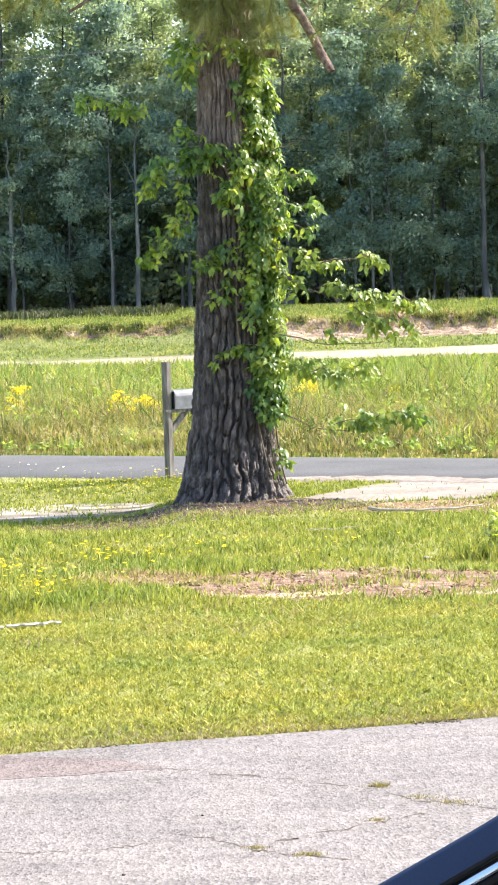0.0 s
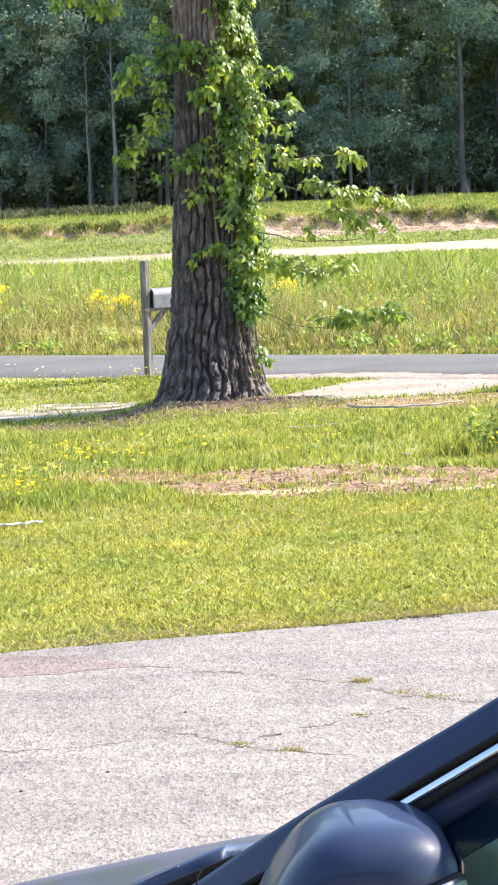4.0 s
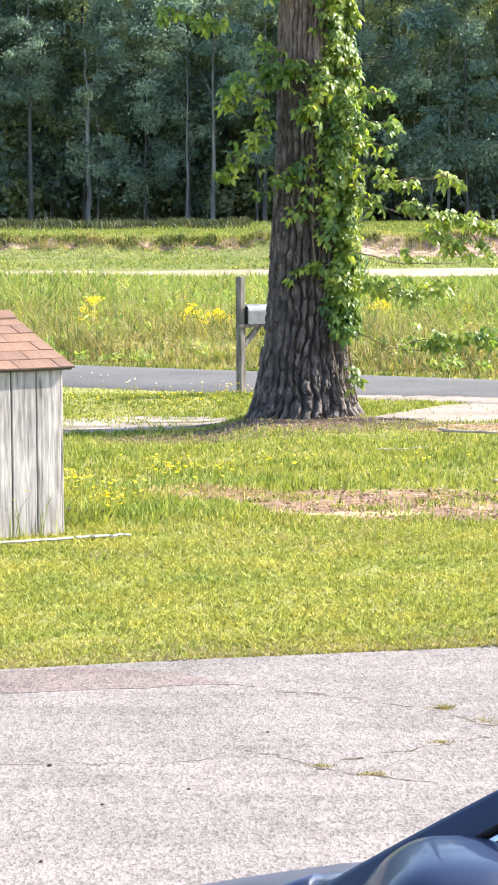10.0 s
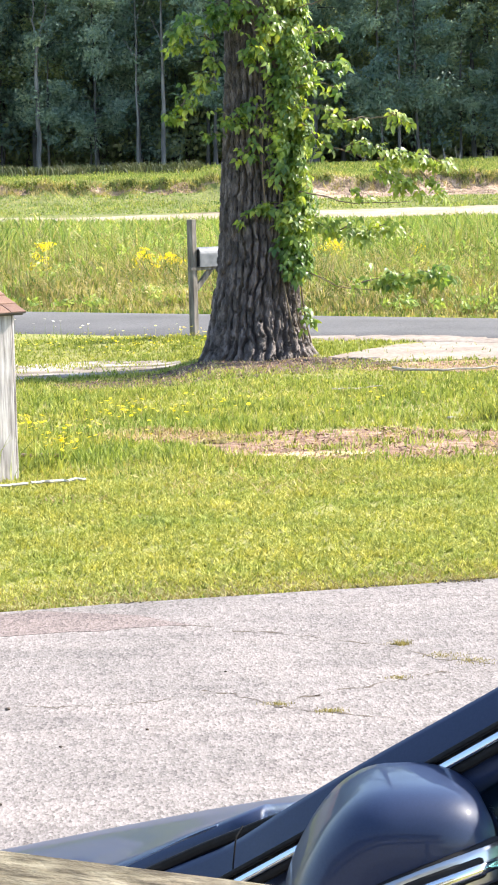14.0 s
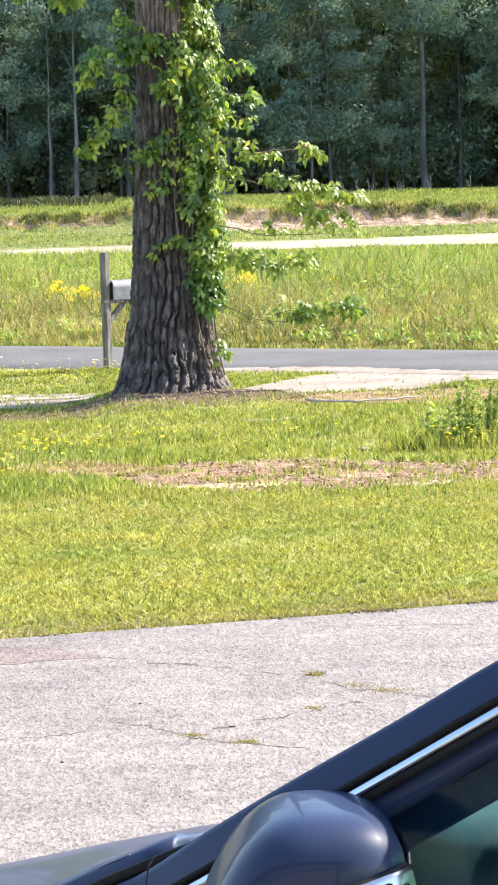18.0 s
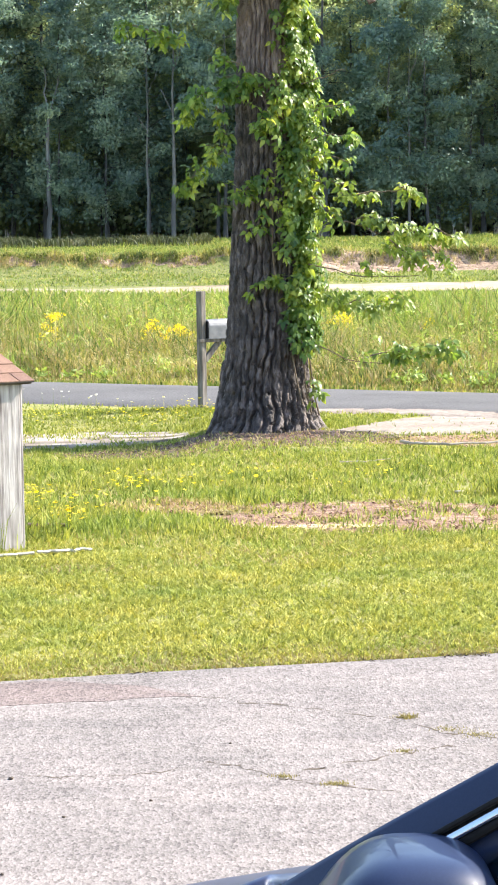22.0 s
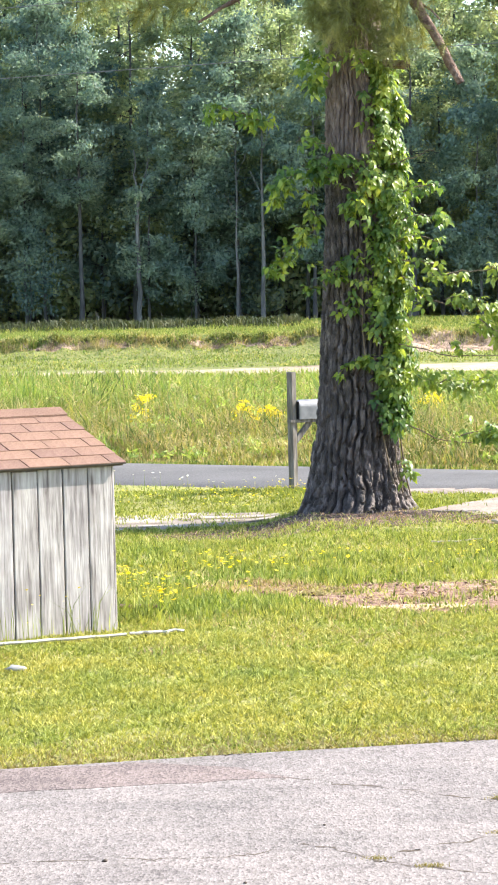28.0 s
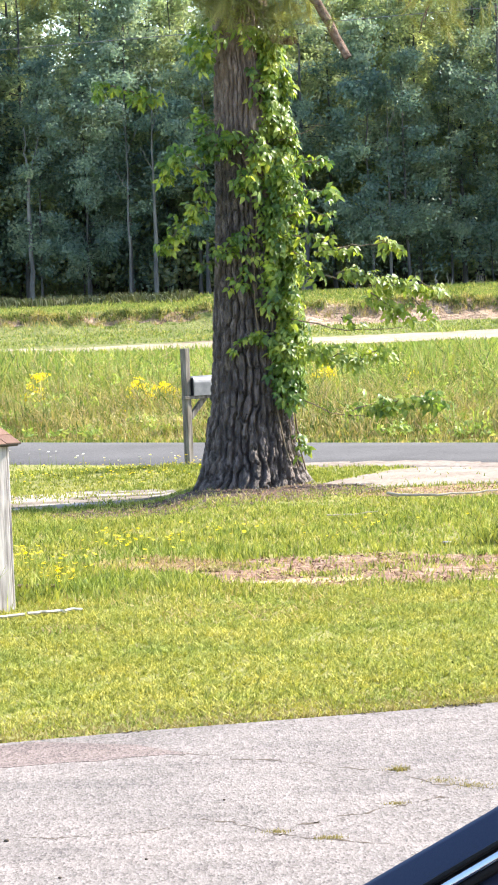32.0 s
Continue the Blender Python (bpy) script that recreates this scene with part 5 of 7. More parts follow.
# ---- well shed ----
def build_shed():
    L, D, H, SL = 2.55, 1.75, 1.235, math.tan(radians(21))
    shed = empty("well_shed", (-1.44, 20.82, 0.0), 35)
    tagged(shed, "small weathered grey board shed with a red-brown shingle roof", "shed")
    bw = 0.209
    board = {}
    def one(name, w, h, bevel=0.006):
        key = (name, round(w, 3), round(h, 3))
        if key not in board:
            bm = box_bm((w - 0.010, 0.022, h), (0, 0, h / 2 - 0.03), bevel)
            me = bpy.data.meshes.new(name)
            bm.to_mesh(me)
            bm.free()
            me.materials.append(M_GREYWOOD)
            board[key] = me
        ob = new(name, board[key])
        ob.parent = shed
        return ob
    n = 13
    for k in range(n):
        for side in (0, 1):
            ob = one("board", bw, H + 0.0)
            ob.matrix_basis = pose(-bw * (k + 0.5), 0.0 if side == 0 else D, rng.uniform(-0.008, 0.004), 0, rng.uniform(-0.15, 0.15))
    for side in (0, 1):
        for k in range(9):
            y = (k + 0.5) * D / 9
            h = H + (min(y, D - y)) * SL - 0.02
            ob = one("board", D / 9, h)
            ob.matrix_basis = pose(0.012 if side == 0 else -n * bw - 0.012, y, 0, 0, 0, 90)
    part("backing", box_bm((n * bw - 0.03, D - 0.04, H - 0.04), (-n * bw / 2, D / 2, (H - 0.04) / 2 - 0.01)), M_DARKWOOD, shed, "dark boarding behind the joints")
    # roof: two slopes with deck, shingles, cap
    over, rake = 0.06, 0.075
    run = D / 2 + over
    sl = run / math.cos(radians(21))
    width = n * bw + 2 * rake
    ridge_z = H - 0.035 + (D / 2) * SL + 0.03
    for side in (1, -1):
        m = pose(-n * bw / 2, D / 2, ridge_z, 0, 0, 0 if side == 1 else 180) @ pose(0, 0, 0, 21)
        bm = box_bm((width, sl - 0.02, 0.014), (0, -sl / 2 + 0.01, -0.007))
        ob = part("roof_deck", bm, M_DARKWOOD, shed)
        ob.matrix_basis = m
        tab = bpy.data.meshes.new("shingle")
        bm = box_bm((0.334, 0.20, 0.012), (0, -0.10, 0.0), 0.002)
        bm.to_mesh(tab)
        bm.free()
        tab.materials.append(M_SHINGLE)
        rows = 6
        step = (sl - 0.06) / rows
        for r in range(rows):
            cols = int(width / 0.34) + 2
            for c in range(cols):
                x = -width / 2 + (c + (0.1, 0.6)[r % 2] - 0.5) * 0.34
                x0, x1 = max(x - 0.168, -width / 2 - 0.012), min(x + 0.168, width / 2 + 0.012)
                if x1 - x0 < 0.05:
                    continue
                ob = new("shingle", tab)
                ob.parent = shed
                ob.matrix_basis = m @ pose((x0 + x1) / 2, -sl + (r + 1) * step + 0.045, 0.008 + 0.0015 * (c % 2), -2.2 + rng.uniform(-0.3, 0.3), 0, rng.uniform(-0.3, 0.3)) @ Matrix.Diagonal(((x1 - x0) / 0.336, 1, 1, 1))
            # Dark bar added below each course to draw the shadow line of its butts.
            edge = part("butt_shadow_strip", box_bm((width + 0.02, 0.010, 0.009), (0, -sl + (r + 1) * step + 0.045 - 0.197, 0.011)), M_DARKWOOD, shed)
            edge.matrix_basis = m
    bm = bmesh.new()
    prof = [(-0.105, -0.03), (0, 0.02), (0.105, -0.03), (0.105, -0.018), (0, 0.034), (-0.105, -0.018)]
    a = [bm.verts.new((-n * bw / 2 - width / 2 - 0.01, D / 2 + py, ridge_z + 0.012 + pz)) for py, pz in prof]
    b = [bm.verts.new((-n * bw / 2 + width / 2 + 0.01, D / 2 + py, ridge_z + 0.012 + pz)) for py, pz in prof]
    for q in range(6):
        bm.faces.new((a[q], a[(q + 1) % 6], b[(q + 1) % 6], b[q]))
    bm.faces.new(a[::-1])
    bm.faces.new(b)
    bmesh.ops.recalc_face_normals(bm, faces=bm.faces)
    part("ridge_cap", bm, M_SHINGLE, shed)


build_shed()

# a white strip of timber lying along the shed
def lying(name, a, b, w, h, mat, label, cat, ends=0.75):
    d = Vector(b) - Vector(a)
    bm = bmesh.new()
    n = 12
    rows = []
    for k in range(n + 1):
        t = k / n
        s = ends + (1 - ends) * math.sin(math.pi * min(1, max(0, t)))
        c = Vector(a).lerp(Vector(b), t) + Vector((rng.normal(0, w * 0.12), rng.normal(0, w * 0.3), rng.normal(0, 0.002)))
        side = Vector((-d.y, d.x, 0)).normalized() * w * s / 2
        rows.append([bm.verts.new(c + side * math.cos(q) + Vector((0, 0, h / 2 + h / 2 * math.sin(q) * s))) for q in np.linspace(0, 2 * math.pi, 7)[:-1]])
    for r0, r1 in zip(rows[:-1], rows[1:]):
        for q in range(6):
            bm.faces.new((r0[q], r0[(q + 1) % 6], r1[(q + 1) % 6], r1[q]))
    bm.faces.new(rows[0])
    bm.faces.new(rows[-1][::-1])
    bmesh.ops.recalc_face_normals(bm, faces=bm.faces)
    return tagged(bm_object(name, bm, mat), label, cat)


lying("timber_strip", (-2.9, 19.53, 0.012), (-1.33, 20.33, 0.012), 0.034, 0.024, M_WHITEWOOD, "whitish timber strip lying in the grass by the shed", "timber", 0.95)
lying("timber_strip", (-1.31, 20.34, 0.016), (-0.93, 20.51, 0.010), 0.034, 0.024, M_WHITEWOOD, "whitish timber strip lying in the grass by the shed", "timber", 0.95)


def stick(points, r0, r1, mat, label):
    pts = np.array(points, float)
    t = np.linspace(0, len(pts) - 1, 5 * len(pts))
    line = np.stack([np.interp(t, np.arange(len(pts)), pts[:, q]) for q in range(3)], -1)
    line[1:-1] += rng.normal(0, 0.003, (len(line) - 2, 3))
    v, f = tube(line, np.linspace(r0, r1, len(line)), 7, 0.1)
    tagged(np_object("fallen_stick", v, f, mat, smooth=True), label, "stick")


stick([(1.86, 29.5, 0.05), (2.0, 29.15, 0.05), (2.35, 29.0, 0.055), (2.7, 29.1, 0.05), (3.02, 29.25, 0.06)], 0.014, 0.009, M_BLEACH, "pale crooked bare stick lying on the grass")
stick([(1.86, 29.5, 0.04), (1.95, 29.35, 0.03), (2.05, 29.1, 0.05)], 0.009, 0.006, M_STICK, "short brown stick lying on the grass")
stick([(1.14, 27.4, 0.03), (1.38, 27.45, 0.02), (1.64, 27.6, 0.03)], 0.007, 0.005, M_BLEACH, "pale thin stick lying on the grass")
stick([(-1.62, 21.8, 0.06), (-1.4, 21.75, 0.07), (-1.15, 21.72, 0.07)], 0.022, 0.012, M_BRANCH, "short dark stick lying on the grass")


def stone(at, size, mat, label):
    bm = bmesh.new()
    bmesh.ops.create_icosphere(bm, subdivisions=2, radius=1.0)
    for v in bm.verts:
        v.co *= 1 + 0.55 * noise.noise(v.co * 1.7 + Vector(at) * 3)
    bmesh.ops.scale(bm, vec=size, verts=bm.verts)
    bmesh.ops.translate(bm, vec=(at[0], at[1], at[2] + size[2] * 0.55), verts=bm.verts)
    return tagged(bm_object("stone", bm, mat, smooth=True), label, "stone")


stone((-1.92, 18.5, 0.02), (0.065, 0.045, 0.022), M_ROCK, "pale flat stone lying on the mown grass")
stone((3.70, 24.1, 0.0), (0.075, 0.06, 0.022), M_ROCK, "pale stone beside the bare patch")
stone((2.04, 24.4, 0.0), (0.05, 0.04, 0.018), M_ROCK, "pale stone beside the bare patch")
for sx, sy, s in ((-0.89, 12.26, 0.02), (-0.62, 11.47, 0.012), (-0.28, 11.76, 0.012), (-0.79, 10.49, 0.013), (-1.2, 10.9, 0.011), (0.05, 13.0, 0.011), (-0.83, 9.95, 0.02)):
    stone((sx, sy, 0.0), (s * 0.62, s * 0.62, s * 0.4), M_CRACK, "small dark pebble on the driveway")


# tufts of dry grass in the driveway cracks
def tuft(x, y, n, spread, hh, mat=M_TUFT):
    n *= 3
    px, py = rng.normal(x, spread * 0.9, n), rng.normal(y, spread * 0.6, n)
    v, f = blades(px, py, rng.uniform(0.3, 1, n) * hh * 0.45, np.full(n, 0.006), 1.8, base=np.full(n, 0.004))
    tagged(np_object("grass_tuft", v, f, mat), "small dry tuft of grass in a driveway crack", "grass tuft", kind="stuff")


for args in ((0.89, 13.58, 60, 0.025, 0.05), (1.06, 13.25, 50, 0.06, 0.02), (1.2, 13.1, 50, 0.06, 0.025), (0.49, 12.04, 60, 0.035, 0.025), (0.27, 12.22, 50, 0.035, 0.02), (0.82, 12.74, 40, 0.03, 0.02), (1.36, 15.5, 60, 0.06, 0.03)):
    tuft(*args)


# ---- leafy weed by the bare patch ----
def build_weed():
    weed = empty("weed_bush", (2.93, 24.43, 0.0))
    tagged(weed, "knee-high clump of leafy green weeds beside the bare patch", "weed")
    # stems: foot and top across, height, leaf length, leaf half-width, leaves per metre
    stems = [(-0.02, 0.01, 0.62, 0.095, 0.016, 210), (-0.06, -0.07, 0.50, 0.095, 0.016, 200), (0.04, 0.07, 0.52, 0.095, 0.016, 200), (-0.10, -0.15, 0.36, 0.09, 0.017, 190), (0.08, 0.14, 0.38, 0.09, 0.016, 180),
             (-0.25, -0.27, 0.37, 0.14, 0.022, 110), (-0.23, -0.19, 0.28, 0.13, 0.020, 110), (-0.28, -0.34, 0.26, 0.13, 0.020, 110),
             (0.18, 0.21, 0.55, 0.065, 0.009, 420), (0.22, 0.28, 0.58, 0.065, 0.009, 420), (0.26, 0.34, 0.52, 0.065, 0.009, 420), (0.30, 0.42, 0.44, 0.065, 0.009, 380), (0.24, 0.24, 0.42, 0.065, 0.009, 380), (0.34, 0.50, 0.34, 0.065, 0.009, 340), (0.20, 0.16, 0.40, 0.065, 0.009, 340)]
    lv, lf = [], []
    for a, b, z, size, half, per in stems:
        dy = rng.normal(0, 0.05)
        line = bend_line((a, dy, 0), (b, dy + rng.normal(0, 0.03), z), 0, 7, 0.006)
        v, f = tube(line, np.linspace(0.006, 0.0025, 7), 5)
        np_object("stem", v, f, M_WEED, weed)
        n = int(per * z)
        t = rng.uniform(0.18, 1.0, n)
        base = np.stack([np.interp(t, np.linspace(0, 1, 7), line[:, q]) for q in range(3)], -1)
        an = rng.uniform(0, 6.28, n)
        d = np.stack([np.cos(an), np.sin(an), rng.uniform(0.2, 1.1, n)], -1)
        d /= np.linalg.norm(d, axis=1)[:, None]
        ln = rng.uniform(0.6, 1.15, n) * size * (1.1 - 0.45 * t)
        s = np.cross(d, [0, 0, 1.0])
        s /= np.linalg.norm(s, axis=1)[:, None]
        m = base + d * ln[:, None] * 0.5
        vv = np.stack([base, m + s * half, m - s * half, base + d * ln[:, None] - [0, 0, 0.2] * ln[:, None]], 1).reshape(-1, 3)
        k = np.arange(n) * 4
        lv.append(vv)
        lf.append(np.concatenate([np.stack([k, k + 1, k + 2], -1), np.stack([k + 1, k + 3, k + 2], -1)]))
    v, f = merge(list(zip(lv, lf)))
    np_object("foliage", v, f, M_WEED, weed)
    n = 340
    px, py = np.concatenate([rng.normal(-0.42, 0.16, 190), rng.normal(0.38, 0.22, 150)]), rng.normal(-0.1, 0.14, n)
    v, f = blades(px, py, rng.uniform(0.08, 0.26, n), rng.uniform(0.008, 0.016, n), 0.9, base=np.zeros(n), segs=2)
    np_object("strappy_leaves", v, f, M_ROUGH, weed, "long narrow green leaves")


build_weed()


# ---- wildflowers ----
def heads(x, y, z, r, mat_name, mat, label, stems=True):
    """Small flower heads of six petals on thin stems."""
    n = len(x)
    a = np.linspace(0, 2 * np.pi, 7)[:-1]
    c = np.stack([x, y, z], -1)
    tilt = rng.normal(0, 0.22, (n, 2)) + [0, -0.05]
    ring = np.stack([np.cos(a), np.sin(a), 0 * a], -1)[None] * r[:, None, None]
    ring[..., 2] = ring[..., 0] * tilt[:, :1] + ring[..., 1] * tilt[:, 1:] + 0.25 * r[:, None]
    v = np.concatenate([c[:, None], c[:, None] + ring], 1).reshape(-1, 3)
    k = (np.arange(n) * 7)[:, None]
    q = np.arange(6)[None]
    f = np.stack([k + 0 * q, k + 1 + q, k + 1 + (q + 1) % 6], -1).reshape(-1, 3)
    tagged(np_object(mat_name, v, f, mat), label, "flowers", kind="stuff")
    if stems:
        g = ground_z(x, y)
        px = 0.0025
        v = np.stack([np.stack([x - px, y, g], -1), np.stack([x + px, y, g], -1), c], 1).reshape(-1, 3)
        k = np.arange(n) * 3
        tagged(np_object("flower_stems", v, np.stack([k, k + 1, k + 2], -1), M_ROUGH), "thin green stems of the wildflowers", "flowers", kind="stuff")


fx, fy_ = [], []
for cx, cy, sx, sy, n in ((-1.55, 23.4, 0.10, 0.25, 22), (-1.5, 22.9, 0.12, 0.2, 8), (-1.2, 22.1, 0.12, 0.3, 30), (-1.1, 21.7, 0.07, 0.12, 14), (-1.0, 23.5, 0.05, 0.12, 6), (-0.8, 24.4, 0.10, 0.2, 22), (-0.62, 23.9, 0.14, 0.12, 14), (-0.36, 24.1, 0.14, 0.15, 12), (-0.56, 22.3, 0.06, 0.12, 4), (-0.22, 25.2, 0.05, 0.1, 4), (0.1, 24.4, 0.5, 0.5, 12), (-1.6, 25.2, 0.4, 0.5, 8), (1.0, 25.0, 0.9, 0.5, 12), (1.42, 25.3, 0.12, 0.2, 8), (2.95, 24.0, 0.16, 0.12, 12), (3.15, 23.9, 0.12, 0.15, 8), (0.5, 23.5, 0.7, 0.4, 6), (-0.7, 34.4, 0.6, 0.35, 100), (-1.9, 34.6, 0.6, 0.4, 60), (-0.25, 35.2, 0.15, 0.12, 26), (0.6, 31.0, 0.4, 0.15, 4)):
    fx.append(rng.normal(cx, sx, n))
    fy_.append(rng.normal(cy, sy, n))
fx, fy_ = np.concatenate(fx), np.concatenate(fy_)
k = off_bare(fx, fy_)
fx, fy_ = fx[k], fy_[k]
heads(fx, fy_, ground_z(fx, fy_) + np.where(fy_ < 25.2, 0.05, 0) + rng.uniform(0.06, 0.19, len(fx)), np.where(fy_ < 26, 1.25, 1) * rng.uniform(0.010, 0.017, len(fx)), "yellow_wildflowers", M_YELLOW, "yellow dandelion-like flowers scattered in the grass")
wx = rng.normal(-1.0, 0.8, 26)
wy = 36.1 - 0.6 * wx + rng.normal(-0.6, 0.35, 26)
k = off_bare(wx, wy)
heads(wx[k], wy[k], ground_z(wx[k], wy[k]) + rng.uniform(0.08, 0.2, k.sum()), rng.uniform(0.012, 0.02, k.sum()), "white_wildflowers", M_WHITEFL, "small white flowers at the road's edge")
wx, wy = rng.uniform(-2.6, -1.5, 22), rng.normal(0, 0.06, 22)
wy = 20.75 + (wx + 1.44) * 0.70 - 0.12 + wy
heads(wx, wy, rng.uniform(0.12, 0.38, 22), rng.uniform(0.007, 0.013, 22), "shed_wildflowers", M_YELLOW, "pale yellow flowers growing against the shed")
v, f = blades(rng.uniform(-3.2, -1.4, 150), np.zeros(150), rng.uniform(0.08, 0.42, 150) * rng.uniform(0.5, 1, 150), rng.uniform(0.004, 0.008, 150), 0.35, base=np.zeros(150), segs=2)
v[:, 1] += 20.72 + (v[:, 0] + 1.44) * 0.70 + np.repeat(rng.normal(-0.08, 0.05, 150), 5)
tagged(np_object("shed_weeds", v, f, M_ROUGH), "thin grass stems growing against the shed", "grass", kind="stuff")


def goldenrod(x, y, top, n):
    g = float(ground_z(x, y))
    plant = empty("yellow_flower_clump", (x, y, g))
    tagged(plant, "clump of bright yellow flowers standing in the tall grass", "flowers")
    px, py, pz = rng.normal(0, 0.10, n), rng.normal(0, 0.2, n), rng.normal(top - g, 0.07, n)
    chunks = [tube(bend_line((px[q] * 0.5, py[q] * 0.5, 0), (px[q], py[q], pz[q]), 0, 4), [0.008, 0.007, 0.006, 0.004], 4) for q in range(min(n, 12))]
    v, f = merge(chunks)
    np_object("stems", v, f, M_ROUGH, plant)
    c = np.repeat(np.stack([px, py, pz], -1), 26, 0) + rng.normal(0, 0.034, (n * 26, 3)) * [1.2, 1.2, 0.7]
    s = rng.normal(0, 0.017, (n * 26, 3, 3))
    v = (c[:, None] + s).reshape(-1, 3)
    kk = np.arange(n * 26) * 3
    np_object("blossom", v, np.stack([kk, kk + 1, kk + 2], -1), M_YELLOW, plant)


for x, y, top, n in ((-1.12, 45.6, 0.66, 11), (-0.62, 45.4, 0.58, 15), (-1.0, 45.2, 0.38, 5), (-1.2, 45.0, 0.26, 4), (-2.72, 46, 0.74, 7), (-2.6, 46.2, 0.52, 4), (3.44, 46, 0.56, 5), (1.95, 46, 0.72, 10), (1.7, 46.3, 0.5, 6), (-4.6, 47, 0.5, 4)):
    goldenrod(x, y, top, n)
# darker clump of reeds behind the shed
n = 500
px, py = rng.normal(-5.0, 0.22, n), rng.normal(50, 0.3, n)
v, f = blades(px, py, rng.uniform(0.6, 1.15, n), rng.uniform(0.012, 0.02, n), 0.12, segs=2)
tagged(np_object("reed_clump", v, f, M_VINE), "dark green clump of reeds in the tall grass", "reeds", kind="stuff")


# ---- the woods beyond the field ----
def wood_tree_mesh(seed, height, crown_low, crown_r, leaves, leaf, mat=M_WOODLEAF):
    r = np.random.default_rng(seed)
    base_r = height * 0.0062 * r.uniform(0.8, 1.3)
    zz = np.linspace(-0.3, height, 14)
    pts = np.stack([np.cumsum(r.normal(0, 0.05, 14)), np.cumsum(r.normal(0, 0.05, 14)), zz], -1)
    chunks = [tube(pts, np.interp(zz, [-0.3, 0, 1, height], [1.5 * base_r, 1.25 * base_r, base_r, 0.02]), 8, 0.05)]
    cl = []
    nlimb = 46
    for _ in range(nlimb):
        t = r.uniform(crown_low, 0.98)
        z = t * height
        p = np.array([np.interp(z, zz, pts[:, 0]), np.interp(z, zz, pts[:, 1]), z])
        a = r.uniform(0, 6.28)
        span = crown_r * math.sin(math.pi * min(1, (t - crown_low) / (1 - crown_low) * 0.72 + 0.24)) * r.uniform(0.6, 1.15)
        e = p + [math.cos(a) * span, math.sin(a) * span, span * r.uniform(-0.15, 0.4)]
        line = bend_line(p, e, 0.1, 5, 0.05)
        chunks.append(tube(line, np.linspace(base_r * 0.3 * (1.1 - t * 0.6), 0.01, 5), 4))
        for q in r.uniform(0.35, 1.05, 4):
            cl.append(p + (e - p) * q + r.normal(0, 0.25, 3))
    tv, tf = merge(chunks)
    cl = np.array(cl)
    per = leaves // len(cl)
    c = np.repeat(cl, per, 0)
    c = c + r.normal(0, 1, c.shape) * np.repeat(r.uniform(0.25, 0.6, len(cl)), per)[:, None] * [1, 1, 0.6]
    u = r.standard_normal(c.shape) + np.repeat(r.standard_normal((len(cl), 3)), per, 0)
    u /= np.linalg.norm(u, axis=1)[:, None]
    w = np.cross(u, r.standard_normal(c.shape) + np.repeat(r.standard_normal((len(cl), 3)), per, 0))
    w /= np.linalg.norm(w, axis=1)[:, None]
    ln = r.uniform(0.6, 1.25, len(c))[:, None] * leaf
    v = np.stack([c - u * ln, c + w * ln * 0.55, c + u * ln, c - w * ln * 0.55], 1).reshape(-1, 3)
    k = np.arange(len(c)) * 4
    f = np.stack([k, k + 1, k + 2, k + 3], -1)
    return np_mesh("trunk", tv, tf, M_WOODTRUNK, True), np_mesh("crown", v, f, mat)


KINDS = [wood_tree_mesh(1, 21, 0.22, 3.6, 15000, 0.15), wood_tree_mesh(2, 24, 0.30, 3.2, 14000, 0.14), wood_tree_mesh(3, 18, 0.14, 3.4, 14000, 0.15),
         wood_tree_mesh(4, 26, 0.38, 3.0, 13000, 0.14), wood_tree_mesh(5, 20, 0.24, 3.4, 14000, 0.15)]
# Rear trees take the brightened leaf colour for their sunlit tops.
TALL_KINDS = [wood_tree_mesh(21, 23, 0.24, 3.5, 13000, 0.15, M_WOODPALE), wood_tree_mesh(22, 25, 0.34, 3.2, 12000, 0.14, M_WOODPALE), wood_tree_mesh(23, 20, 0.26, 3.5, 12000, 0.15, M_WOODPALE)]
SHRUBS = [wood_tree_mesh(11, 5.5, 0.12, 1.9, 2600, 0.14), wood_tree_mesh(12, 8.0, 0.15, 2.1, 3400, 0.15), wood_tree_mesh(13, 3.2, 0.08, 1.4, 1800, 0.12)]
# Shrubs in the brightened leaf colour lighten the dark gaps low in the woods.
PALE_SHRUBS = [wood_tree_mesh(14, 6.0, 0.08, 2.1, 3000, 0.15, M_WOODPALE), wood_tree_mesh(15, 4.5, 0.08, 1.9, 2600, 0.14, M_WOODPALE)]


def wood_tree(name, kind, x, y, s, rz, label, cat):
    t = empty(name, (x, y, float(ground_z(x, y))), rz)
    t.scale = (s, s, s)
    for nm, me in zip(("trunk", "crown"), kind):
        ob = new(nm, me)
        ob.parent = t
    return tagged(t, label, cat, "trees at the edge of the woods")


r = random.Random(5)
for row, (y0, step, x0, x1) in enumerate(((131.0, 2.7, -31, 36), (134.5, 2.5, -33, 38), (138.5, 2.6, -36, 41), (143.5, 2.9, -40, 44), (149.5, 3.2, -44, 48))):
    x = x0
    while x < x1:
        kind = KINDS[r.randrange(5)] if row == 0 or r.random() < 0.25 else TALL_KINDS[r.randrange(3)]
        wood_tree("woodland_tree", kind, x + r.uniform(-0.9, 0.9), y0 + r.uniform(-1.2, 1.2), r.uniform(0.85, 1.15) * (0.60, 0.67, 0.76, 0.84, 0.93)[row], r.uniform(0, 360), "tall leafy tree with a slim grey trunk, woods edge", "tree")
        x += step * r.uniform(0.75, 1.3)
x = -30
